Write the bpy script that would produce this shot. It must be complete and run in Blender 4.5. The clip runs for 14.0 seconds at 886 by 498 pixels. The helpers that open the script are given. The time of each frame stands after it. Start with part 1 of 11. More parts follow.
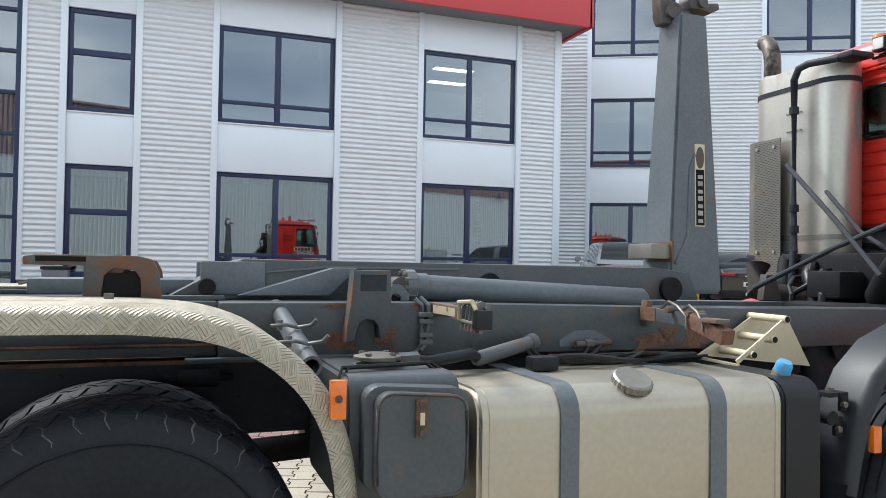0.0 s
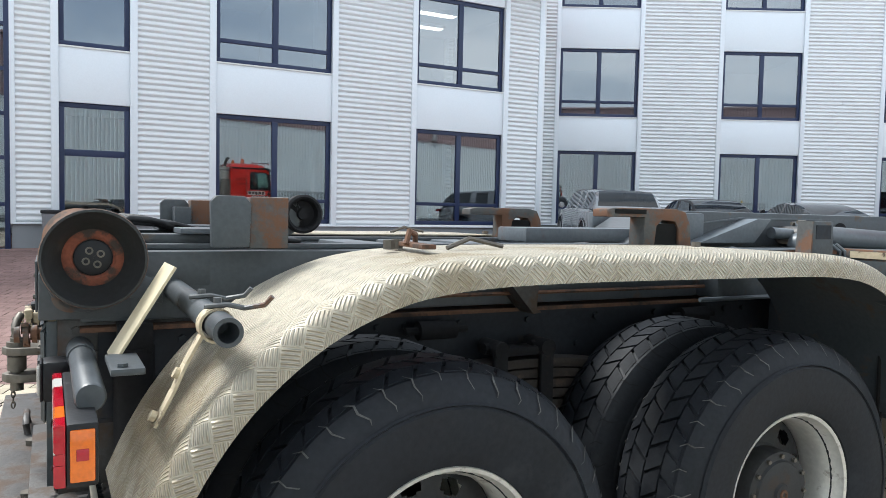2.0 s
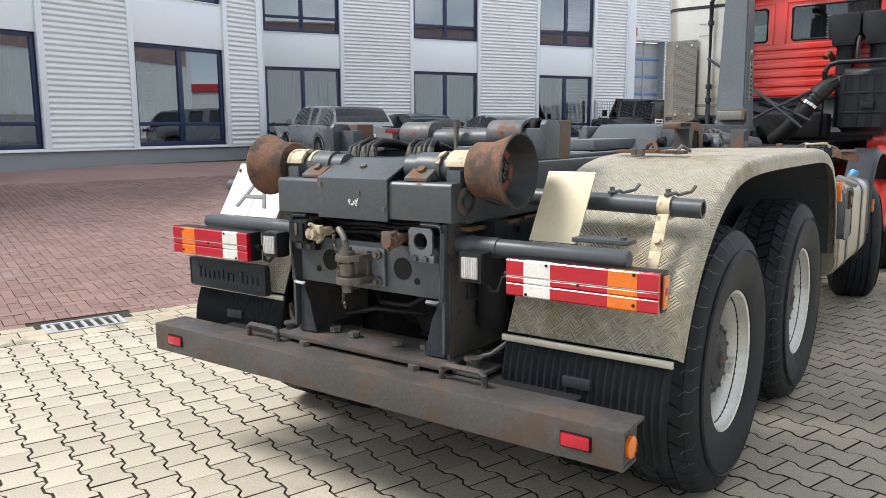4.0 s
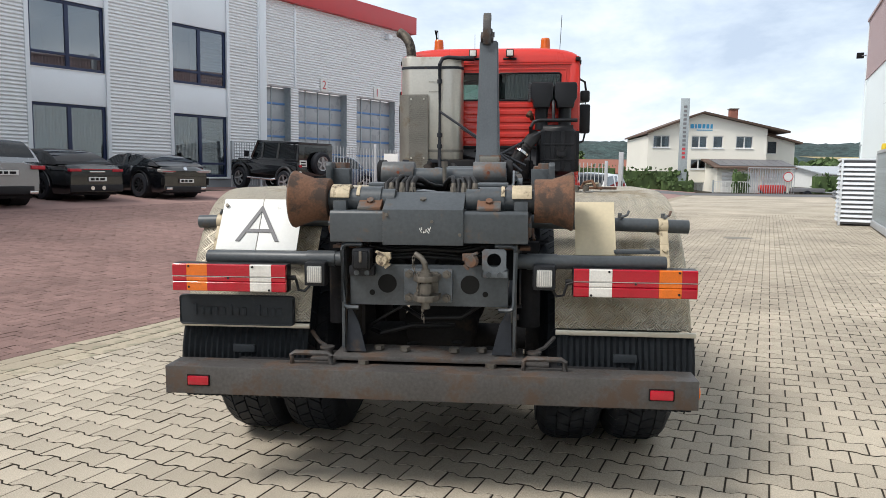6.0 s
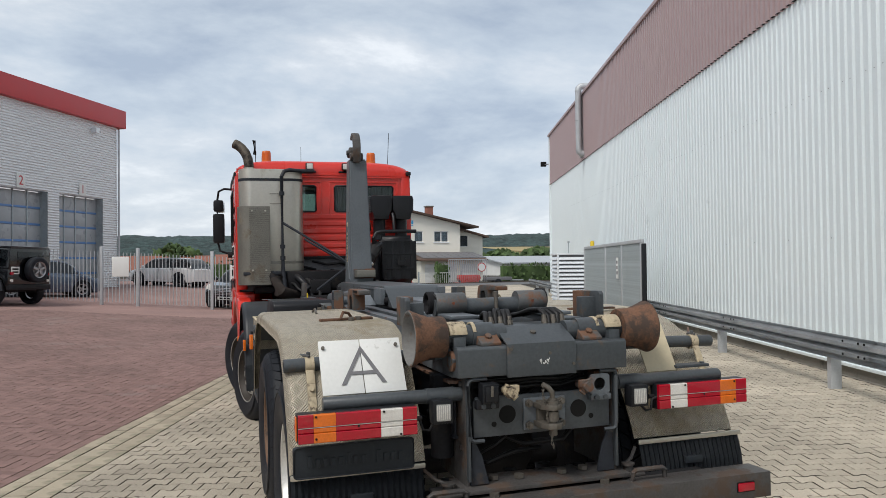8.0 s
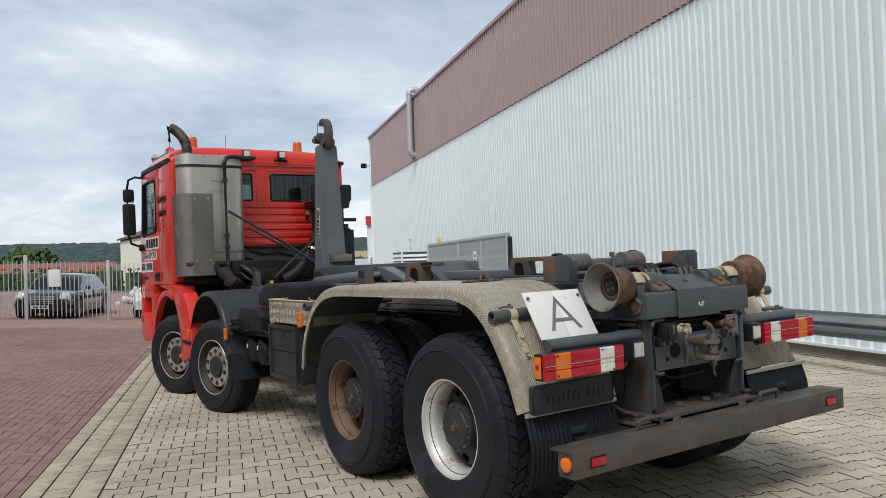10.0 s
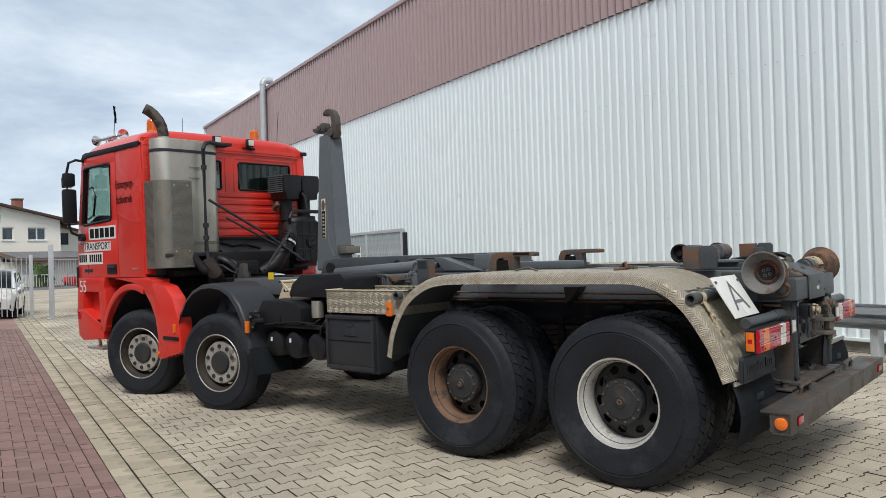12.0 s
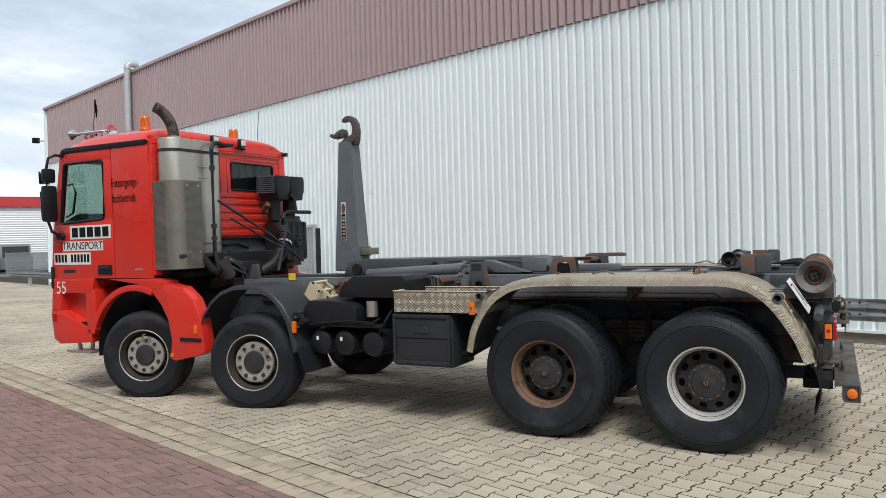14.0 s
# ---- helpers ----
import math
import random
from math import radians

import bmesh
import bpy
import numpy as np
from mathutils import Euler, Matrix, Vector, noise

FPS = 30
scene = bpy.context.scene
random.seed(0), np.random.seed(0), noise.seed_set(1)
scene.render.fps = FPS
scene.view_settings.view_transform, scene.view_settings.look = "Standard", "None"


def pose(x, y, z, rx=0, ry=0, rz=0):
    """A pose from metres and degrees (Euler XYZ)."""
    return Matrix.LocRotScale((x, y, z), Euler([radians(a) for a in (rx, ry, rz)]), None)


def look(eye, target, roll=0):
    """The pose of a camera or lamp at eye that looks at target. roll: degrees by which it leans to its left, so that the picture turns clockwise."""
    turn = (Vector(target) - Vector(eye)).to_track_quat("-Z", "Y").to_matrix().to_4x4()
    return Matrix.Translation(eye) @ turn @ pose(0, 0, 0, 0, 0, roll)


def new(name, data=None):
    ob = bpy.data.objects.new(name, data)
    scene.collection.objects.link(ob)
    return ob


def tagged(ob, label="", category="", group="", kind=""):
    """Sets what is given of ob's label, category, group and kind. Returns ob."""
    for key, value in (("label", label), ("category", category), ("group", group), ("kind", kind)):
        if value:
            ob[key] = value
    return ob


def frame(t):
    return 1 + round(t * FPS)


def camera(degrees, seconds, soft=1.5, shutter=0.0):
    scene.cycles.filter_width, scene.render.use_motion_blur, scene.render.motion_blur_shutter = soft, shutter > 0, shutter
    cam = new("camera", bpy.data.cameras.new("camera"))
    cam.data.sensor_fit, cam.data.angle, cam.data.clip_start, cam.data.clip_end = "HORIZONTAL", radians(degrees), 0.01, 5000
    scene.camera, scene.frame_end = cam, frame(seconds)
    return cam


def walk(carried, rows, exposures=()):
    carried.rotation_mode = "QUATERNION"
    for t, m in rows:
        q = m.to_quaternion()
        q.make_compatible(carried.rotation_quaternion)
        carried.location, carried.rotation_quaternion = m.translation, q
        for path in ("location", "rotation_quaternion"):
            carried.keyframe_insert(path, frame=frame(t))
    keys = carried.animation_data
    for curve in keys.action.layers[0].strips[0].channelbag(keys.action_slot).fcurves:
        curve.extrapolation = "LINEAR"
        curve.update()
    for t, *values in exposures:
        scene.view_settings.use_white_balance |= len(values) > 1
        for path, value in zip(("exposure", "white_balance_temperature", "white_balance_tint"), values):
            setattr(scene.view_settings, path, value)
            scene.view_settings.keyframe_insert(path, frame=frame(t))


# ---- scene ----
cam = camera(60.9, 14.0, 0.6)
PATH = [
    (0, (0.204, 0.26, 1.553), (0.905, 2.133, 1.584), 1.0),
    (0.2, (-0.017, 0.313, 1.544), (0.658, 2.196, 1.556), 1.0),
    (0.5, (-0.392, 0.402, 1.562), (0.284, 2.284, 1.553), 1.5),
    (1, (-0.959, 0.577, 1.537), (-0.231, 2.439, 1.503), 1.7),
    (1.5, (-1.596, 0.731, 1.544), (-0.773, 2.552, 1.479), 1.7),
    (2, (-2.209, 0.9, 1.539), (-1.264, 2.659, 1.427), 1.3),
    (2.5, (-2.831, 1.11, 1.538), (-1.744, 2.779, 1.366), 0.8),
    (3, (-3.39, 1.312, 1.534), (-2.133, 2.85, 1.301), 0.4),
    (3.5, (-3.922, 1.583, 1.528), (-2.481, 2.94, 1.242), 0.1),
    (3.7, (-4.155, 1.666, 1.537), (-2.643, 2.94, 1.234), -0.0),
    (5.8, (-5.559, 3.281, 1.467), (-3.593, 3.556, 1.224), 0.6),
    (6, (-5.66, 3.459, 1.514), (-3.678, 3.634, 1.304), 0.9),
    (6.5, (-5.718, 3.878, 1.596), (-3.723, 3.808, 1.471), 1.1),
    (7, (-5.774, 4.392, 1.642), (-3.796, 4.099, 1.591), 0.9),
    (7.5, (-5.74, 4.911, 1.691), (-3.797, 4.437, 1.697), 0.3),
    (8, (-5.65, 5.495, 1.728), (-3.749, 4.874, 1.766), -0.6),
    (8.2, (-5.637, 5.731, 1.74), (-3.754, 5.06, 1.789), -0.9),
    (10.3, (-4.861, 7.896, 1.505), (-3.263, 6.694, 1.544), -1.8),
    (10.5, (-4.753, 8.105, 1.515), (-3.189, 6.859, 1.556), -1.7),
    (11, (-4.377, 8.556, 1.482), (-2.897, 7.212, 1.514), -1.7),
    (11.5, (-4.026, 9.091, 1.494), (-2.635, 7.654, 1.52), -1.7),
    (12, (-3.623, 9.513, 1.528), (-2.33, 7.987, 1.545), -1.6),
    (12.5, (-3.261, 9.994, 1.583), (-2.074, 8.385, 1.591), -1.4),
    (13, (-2.904, 10.429, 1.625), (-1.82, 8.749, 1.624), -1.4),
    (13.5, (-2.502, 10.864, 1.652), (-1.514, 9.126, 1.643), -1.3),
    (14, (-2.134, 11.302, 1.711), (-1.232, 9.517, 1.692), -1.4),
]
walk(cam, [(t, look(eye, target, roll)) for t, eye, target, roll in PATH], exposures=((0.0, 1.3, 6150, 7), (1.0, 1.42, 6150, 7), (2.0, 1.48, 6150, 7), (3.0, 1.38, 6250, 8), (3.7, 1.3, 6350, 9), (5.8, 0.82, 6500, 10), (6.5, 0.6, 6500, 10), (7.2, 0.4, 6500, 10), (8.2, 0.28, 6450, 10), (10.3, 0.34, 6400, 9), (14.0, 0.52, 6400, 9)))


# ---- sky, sun, exposure ----
world = bpy.data.worlds.new("cloudy_sky")
scene.world = world
world.use_nodes = True
wn, wl = world.node_tree.nodes, world.node_tree.links
for node in list(wn):
    wn.remove(node)
w_out, w_bg = wn.new("ShaderNodeOutputWorld"), wn.new("ShaderNodeBackground")
sky = wn.new("ShaderNodeTexSky")
sky.sky_type, sky.sun_disc = "NISHITA", False
sky.sun_elevation, sky.sun_rotation = radians(48), radians(330)
sky.air_density, sky.dust_density, sky.ozone_density = 1.0, 2.0, 2.0
w_tc, w_map = wn.new("ShaderNodeTexCoord"), wn.new("ShaderNodeMapping")
w_map.inputs["Scale"].default_value = (1.0, 1.0, 3.0)
w_map.inputs["Location"].default_value = (0.35, 0.2, 0.1)
w_noise = wn.new("ShaderNodeTexNoise")
w_noise.inputs["Scale"].default_value, w_noise.inputs["Detail"].default_value = 2.1, 10.0
w_noise.inputs["Roughness"].default_value, w_noise.inputs["Distortion"].default_value = 0.60, 0.2
w_ramp = wn.new("ShaderNodeValToRGB")
cr = w_ramp.color_ramp
cr.elements[0].position, cr.elements[0].color = 0.34, (0.38, 0.45, 0.55, 1)
cr.elements[1].position, cr.elements[1].color = 0.66, (0.93, 0.94, 0.95, 1)
for at, col in ((0.44, (0.50, 0.57, 0.65, 1)), (0.515, (0.62, 0.67, 0.725, 1)), (0.56, (0.76, 0.80, 0.84, 1))):
    e = cr.elements.new(at)
    e.color = col
w_scale = wn.new("ShaderNodeMix")
w_scale.data_type, w_scale.blend_type = "RGBA", "MIX"
w_scale.inputs[0].default_value = 0.90
w_sky = wn.new("ShaderNodeMix")
w_sky.data_type, w_sky.blend_type = "RGBA", "MULTIPLY"
w_sky.inputs[0].default_value = 1.0
w_sky.inputs[7].default_value = (0.1, 0.1, 0.1, 1)
wl.new(w_tc.outputs["Generated"], w_map.inputs["Vector"])
wl.new(w_map.outputs["Vector"], w_noise.inputs["Vector"])
wl.new(w_noise.outputs["Fac"], w_ramp.inputs["Fac"])
wl.new(sky.outputs["Color"], w_sky.inputs[6])
wl.new(w_sky.outputs[2], w_scale.inputs[6])
wl.new(w_ramp.outputs["Color"], w_scale.inputs[7])
w_sep, w_el, w_mul = wn.new("ShaderNodeSeparateXYZ"), wn.new("ShaderNodeMapRange"), wn.new("ShaderNodeMix")
wl.new(w_tc.outputs["Generated"], w_sep.inputs["Vector"])
wl.new(w_sep.outputs["Z"], w_el.inputs["Value"])
w_el.inputs["From Min"].default_value, w_el.inputs["From Max"].default_value = 0.25, 0.9
w_el.inputs["To Min"].default_value, w_el.inputs["To Max"].default_value = 1.0, 0.62
w_mul.data_type, w_mul.blend_type = "RGBA", "MULTIPLY"
w_mul.inputs[0].default_value = 1.0
wl.new(w_scale.outputs[2], w_mul.inputs[6])
wl.new(w_el.outputs["Result"], w_mul.inputs[7])
wl.new(w_mul.outputs[2], w_bg.inputs["Color"])
w_bg.inputs["Strength"].default_value = 1.0
wl.new(w_bg.outputs["Background"], w_out.inputs["Surface"])

sun_data = bpy.data.lights.new("sun", "SUN")
sun_data.energy, sun_data.angle, sun_data.color = 1.95, radians(20), (1.0, 0.96, 0.90)
sun = new("sun", sun_data)
sun.matrix_world = look((-10, 18, 24), (0, 3, 0))

# ---- mesh helpers ----


def frame_up(direction):
    """A turn whose z axis runs along direction."""
    return Vector(direction).normalized().to_track_quat("Z", "Y").to_matrix().to_4x4()


def box(bm, x0, x1, y0, y1, z0, z1, bev=0.0, m=None):
    q = Matrix.Translation(((x0 + x1) / 2, (y0 + y1) / 2, (z0 + z1) / 2)) @ Matrix.Diagonal((abs(x1 - x0), abs(y1 - y0), abs(z1 - z0), 1))
    made = bmesh.ops.create_cube(bm, size=1.0, matrix=(m @ q) if m else q)["verts"]
    if bev:
        edges = list({e for v in made for e in v.link_edges})
        bmesh.ops.bevel(bm, geom=edges, offset=bev, segments=2, affect="EDGES", profile=0.6)
    return bm


def cyl(bm, p0, p1, r0, r1=None, n=16, caps=True):
    p0, p1 = Vector(p0), Vector(p1)
    turn = Matrix.Translation((p0 + p1) / 2) @ frame_up(p1 - p0)
    bmesh.ops.create_cone(bm, cap_ends=caps, segments=n, radius1=r0, radius2=r0 if r1 is None else r1, depth=(p1 - p0).length, matrix=turn)
    return bm


def tube(bm, pts, r, n=8, closed=False):
    """A round bar along a line of points."""
    pts = [Vector(p) for p in pts]
    rings = []
    for i, p in enumerate(pts):
        a = pts[i - 1] if i or closed else p
        b = pts[(i + 1) % len(pts)] if i + 1 < len(pts) or closed else p
        turn = frame_up(b - a)
        rings.append([bm.verts.new(p + turn @ Vector((r * math.cos(k * math.tau / n), r * math.sin(k * math.tau / n), 0))) for k in range(n)])
    pairs = list(zip(rings, rings[1:])) + ([(rings[-1], rings[0])] if closed else [])
    for a, b in pairs:
        for k in range(n):
            bm.faces.new((a[k], a[(k + 1) % n], b[(k + 1) % n], b[k]))
    if not closed:
        bm.faces.new(rings[0][::-1])
        bm.faces.new(rings[-1])
    return bm


def prism(bm, outline, axis, a, b, bev=0.0):
    """An outline of two coordinates, drawn out along axis from a to b."""
    def at(p, c):
        return {"x": (c, p[0], p[1]), "y": (p[0], c, p[1]), "z": (p[0], p[1], c)}[axis]
    lo, hi = [bm.verts.new(at(p, a)) for p in outline], [bm.verts.new(at(p, b)) for p in outline]
    faces = [bm.faces.new(lo[::-1]), bm.faces.new(hi)]
    for i in range(len(lo)):
        j = (i + 1) % len(lo)
        faces.append(bm.faces.new((lo[i], lo[j], hi[j], hi[i])))
    bmesh.ops.recalc_face_normals(bm, faces=faces)
    if bev:
        bmesh.ops.bevel(bm, geom=list({e for f in faces for e in f.edges}), offset=bev, segments=2, affect="EDGES", profile=0.6)
    return bm


def lathe(bm, profile, centre, axis, n=32, closed=False):
    """Turns a line of (radius, distance along the axis) round the axis."""
    turn = Matrix.Translation(centre) @ frame_up(axis)
    rings = []
    for r, h in profile:
        if r < 1e-5:
            rings.append([bm.verts.new(turn @ Vector((0, 0, h)))])
        else:
            rings.append([bm.verts.new(turn @ Vector((r * math.cos(k * math.tau / n), r * math.sin(k * math.tau / n), h))) for k in range(n)])
    for a, b in list(zip(rings, rings[1:])) + ([(rings[-1], rings[0])] if closed else []):
        for k in range(n):
            j = (k + 1) % n
            if len(a) == 1 and len(b) == 1:
                continue
            if len(a) == 1:
                bm.faces.new((a[0], b[j], b[k]))
            elif len(b) == 1:
                bm.faces.new((a[k], a[j], b[0]))
            else:
                bm.faces.new((a[k], a[j], b[j], b[k]))
    return bm


def sheet(bm, line, y0, y1, thick, lip=0.0):
    """A bent sheet: a line of (x, z) drawn out across y, with thickness, and uv in metres."""
    uv = bm.loops.layers.uv.verify()
    line = [Vector((p[0], 0, p[1])) for p in line]
    norms = []
    for i in range(len(line)):
        d = line[min(i + 1, len(line) - 1)] - line[max(i - 1, 0)]
        norms.append(Vector((-d.z, 0, d.x)).normalized())
    s, run = [0.0], 0.0
    for a, b in zip(line, line[1:]):
        run += (b - a).length
        s.append(run)
    sgn = 1 if y1 > y0 else -1
    cols = [(y0, 0.0), (y1, 0.0)]
    if lip:
        cols = [(y0, 0.0), (y1 - sgn * 0.045, 0.0), (y1 - sgn * 0.026, 0.004), (y1 - sgn * 0.011, 0.014), (y1 - sgn * 0.002, 0.030), (y1, 0.048), (y1 + sgn * 0.003, lip)]
    top, low = [], []
    for p, nn in zip(line, norms):
        top.append([bm.verts.new(p - nn * dz + Vector((0, y, 0))) for y, dz in cols])
        row = []
        for k, (y, dz) in enumerate(cols):
            f = max(0, k - 1) / max(1, len(cols) - 2)
            row.append(bm.verts.new(p - nn * (dz + thick * (1 - f)) + Vector((0, y - sgn * thick * f, 0))))
        low.append(row)

    def face(vs, us):
        f = bm.faces.new(vs)
        for lo, u in zip(f.loops, us):
            lo[uv].uv = u
    across = [0.0]
    for (a, da), (b, db) in zip(cols, cols[1:]):
        across.append(across[-1] + math.hypot(b - a, db - da))
    last = len(cols) - 1
    for i in range(len(line) - 1):
        for k in range(last):
            us = [(s[i], across[k]), (s[i + 1], across[k]), (s[i + 1], across[k + 1]), (s[i], across[k + 1])]
            face((top[i][k], top[i + 1][k], top[i + 1][k + 1], top[i][k + 1]), us)
            face((low[i][k], low[i][k + 1], low[i + 1][k + 1], low[i + 1][k]), [us[0], us[3], us[2], us[1]])
        face((top[i][last], top[i + 1][last], low[i + 1][last], low[i][last]), [(0, 0)] * 4)
        face((top[i][0], low[i][0], low[i + 1][0], top[i + 1][0]), [(0, 0)] * 4)
    for i in (0, len(line) - 1):
        for k in range(last):
            face((top[i][k], top[i][k + 1], low[i][k + 1], low[i][k]), [(0, 0)] * 4)
    bmesh.ops.recalc_face_normals(bm, faces=bm.faces)
    return bm


def grid_mesh(rows):
    """A bmesh skin over rows of points."""
    bm = bmesh.new()
    vs = [[bm.verts.new(p) for p in row] for row in rows]
    for a, b in zip(vs, vs[1:]):
        for k in range(len(a) - 1):
            bm.faces.new((a[k], a[k + 1], b[k + 1], b[k]))
    return bm


def link(name, bm, material, smooth=40):
    mesh = bpy.data.meshes.new(name)
    bm.normal_update()
    bm.to_mesh(mesh)
    bm.free()
    mesh.materials.append(material)
    if smooth:
        mesh.shade_smooth()
        mesh.set_sharp_from_angle(angle=radians(smooth))
    return new(name, mesh)


def part(name, bm, material, parent, label="", smooth=40):
    """A bmesh as one mesh object under a thing or a part."""
    ob = link(name, bm, material, smooth)
    ob.parent = parent
    return tagged(ob, label)


def loose(name, bm, material, parent, label="", smooth=40):
    """Each separate piece of a bmesh as a part of its own."""
    left = set(bm.verts)
    while left:
        group, todo = set(), [next(iter(left))]
        while todo:
            v = todo.pop()
            if v not in group:
                group.add(v)
                todo += [e.other_vert(v) for e in v.link_edges]
        left -= group
        one, at = bmesh.new(), {}
        for v in sorted(group, key=lambda v: v.index):
            at[v] = one.verts.new(v.co)
        for f in {f for v in group for f in v.link_faces}:
            one.faces.new([at[v] for v in f.verts])
        part(name, one, material, parent, label, smooth)
    bm.free()


def thing(name, label, category, group="", kind="", at=None):
    """An Empty at a thing's base, that carries its parts."""
    ob = new(name)
    ob.empty_display_size = 0.2
    if at is not None:
        ob.matrix_basis = at
    return tagged(ob, label, category, group, kind)


def lone(name, bm, material, label, category, group="", kind="", at=None, smooth=40):
    ob = link(name, bm, material, smooth)
    if at is not None:
        ob.matrix_basis = at
    return tagged(ob, label, category, group, kind)


def words(name, text, size, material, parent, m, label="", depth=0.002, stretch=1.0):
    """Raised letters in the built-in font, made into a mesh."""
    cu = bpy.data.curves.new(name, "FONT")
    cu.body, cu.size, cu.extrude, cu.align_x, cu.align_y = text, size, depth, "CENTER", "CENTER"
    ob = new(name, cu)
    mesh = bpy.data.meshes.new_from_object(ob.evaluated_get(bpy.context.evaluated_depsgraph_get()))
    bpy.data.objects.remove(ob)
    bpy.data.curves.remove(cu)
    mesh.materials.clear()
    mesh.materials.append(material)
    out = new(name, mesh)
    out.parent = parent
    out.matrix_basis = m @ Matrix.Diagonal((stretch, 1, 1, 1))
    return tagged(out, label)

# ---- materials ----


def material(name, base, rough=0.6, metal=0.0, var=0.12, scale=2.0, fine=60.0, bump=0.15, dirt=None, dirt_amount=0.0, dirt_scale=4.0, spread=0.0, island=0.0, coat=0.0, bump_dist=0.004, dirt_rough=0.85, spec=0.5):
    """Base colour varied at two scales, fine relief, and patches of dirt or rust with their own colour."""
    mat = bpy.data.materials.new(name)
    mat.use_nodes = True
    nt = mat.node_tree
    n, lk = nt.nodes, nt.links
    bsdf = n["Principled BSDF"]
    bsdf.inputs["Metallic"].default_value = metal
    bsdf.inputs["Coat Weight"].default_value = coat
    bsdf.inputs["Specular IOR Level"].default_value = spec
    tc = n.new("ShaderNodeTexCoord")
    big, small = n.new("ShaderNodeTexNoise"), n.new("ShaderNodeTexNoise")
    for node, s, d in ((big, scale, 5.0), (small, fine, 3.0)):
        node.inputs["Scale"].default_value, node.inputs["Detail"].default_value = s, d
        lk.new(tc.outputs["Object"], node.inputs["Vector"])
    add = n.new("ShaderNodeMath")
    add.operation = "ADD"
    lk.new(big.outputs["Fac"], add.inputs[0])
    lk.new(small.outputs["Fac"], add.inputs[1])
    rng = n.new("ShaderNodeMapRange")
    rng.inputs["From Min"].default_value, rng.inputs["From Max"].default_value = 0.6, 1.4
    rng.inputs["To Min"].default_value, rng.inputs["To Max"].default_value = 1 - var, 1 + var
    lk.new(add.outputs[0], rng.inputs["Value"])
    value = rng.outputs["Result"]
    for amount, kind in ((spread, "ShaderNodeObjectInfo"), (island, "ShaderNodeNewGeometry")):
        if amount:
            src = n.new(kind)
            r2 = n.new("ShaderNodeMapRange")
            r2.inputs["To Min"].default_value, r2.inputs["To Max"].default_value = 1 - amount, 1 + amount
            lk.new(src.outputs["Random" if kind == "ShaderNodeObjectInfo" else "Random Per Island"], r2.inputs["Value"])
            mul = n.new("ShaderNodeMath")
            mul.operation = "MULTIPLY"
            lk.new(value, mul.inputs[0])
            lk.new(r2.outputs["Result"], mul.inputs[1])
            value = mul.outputs[0]
    tint = n.new("ShaderNodeMix")
    tint.data_type, tint.blend_type = "RGBA", "MULTIPLY"
    tint.inputs[0].default_value = 1.0
    tint.inputs[6].default_value = (*base, 1)
    lk.new(value, tint.inputs[7])
    colour = tint.outputs[2]
    bsdf.inputs["Roughness"].default_value = rough
    rr = n.new("ShaderNodeMapRange")
    rr.inputs["To Min"].default_value, rr.inputs["To Max"].default_value = max(rough - 0.12, 0.02), min(rough + 0.12, 1)
    lk.new(big.outputs["Fac"], rr.inputs["Value"])
    roughness = rr.outputs["Result"]
    if dirt:
        d = n.new("ShaderNodeTexNoise")
        d.inputs["Scale"].default_value, d.inputs["Detail"].default_value, d.inputs["Roughness"].default_value = dirt_scale, 8.0, 0.68
        lk.new(tc.outputs["Object"], d.inputs["Vector"])
        cut = n.new("ShaderNodeMapRange")
        edge = 0.72 - 0.42 * dirt_amount
        cut.inputs["From Min"].default_value, cut.inputs["From Max"].default_value = edge - 0.03, edge + 0.07
        lk.new(d.outputs["Fac"], cut.inputs["Value"])
        mix = n.new("ShaderNodeMix")
        mix.data_type = "RGBA"
        mix.inputs[7].default_value = (*dirt, 1)
        lk.new(cut.outputs["Result"], mix.inputs[0])
        lk.new(colour, mix.inputs[6])
        colour = mix.outputs[2]
        rm = n.new("ShaderNodeMix")
        rm.inputs[3].default_value = dirt_rough
        lk.new(cut.outputs["Result"], rm.inputs[0])
        lk.new(roughness, rm.inputs[2])
        roughness = rm.outputs[0]
        if metal:
            mm = n.new("ShaderNodeMapRange")
            mm.inputs["To Min"].default_value, mm.inputs["To Max"].default_value = metal, metal * 0.3
            lk.new(cut.outputs["Result"], mm.inputs["Value"])
            lk.new(mm.outputs["Result"], bsdf.inputs["Metallic"])
    lk.new(colour, bsdf.inputs["Base Color"])
    lk.new(roughness, bsdf.inputs["Roughness"])
    if bump:
        b = n.new("ShaderNodeBump")
        b.inputs["Strength"].default_value, b.inputs["Distance"].default_value = bump, bump_dist
        lk.new(small.outputs["Fac"], b.inputs["Height"])
        lk.new(b.outputs["Normal"], bsdf.inputs["Normal"])
    return mat


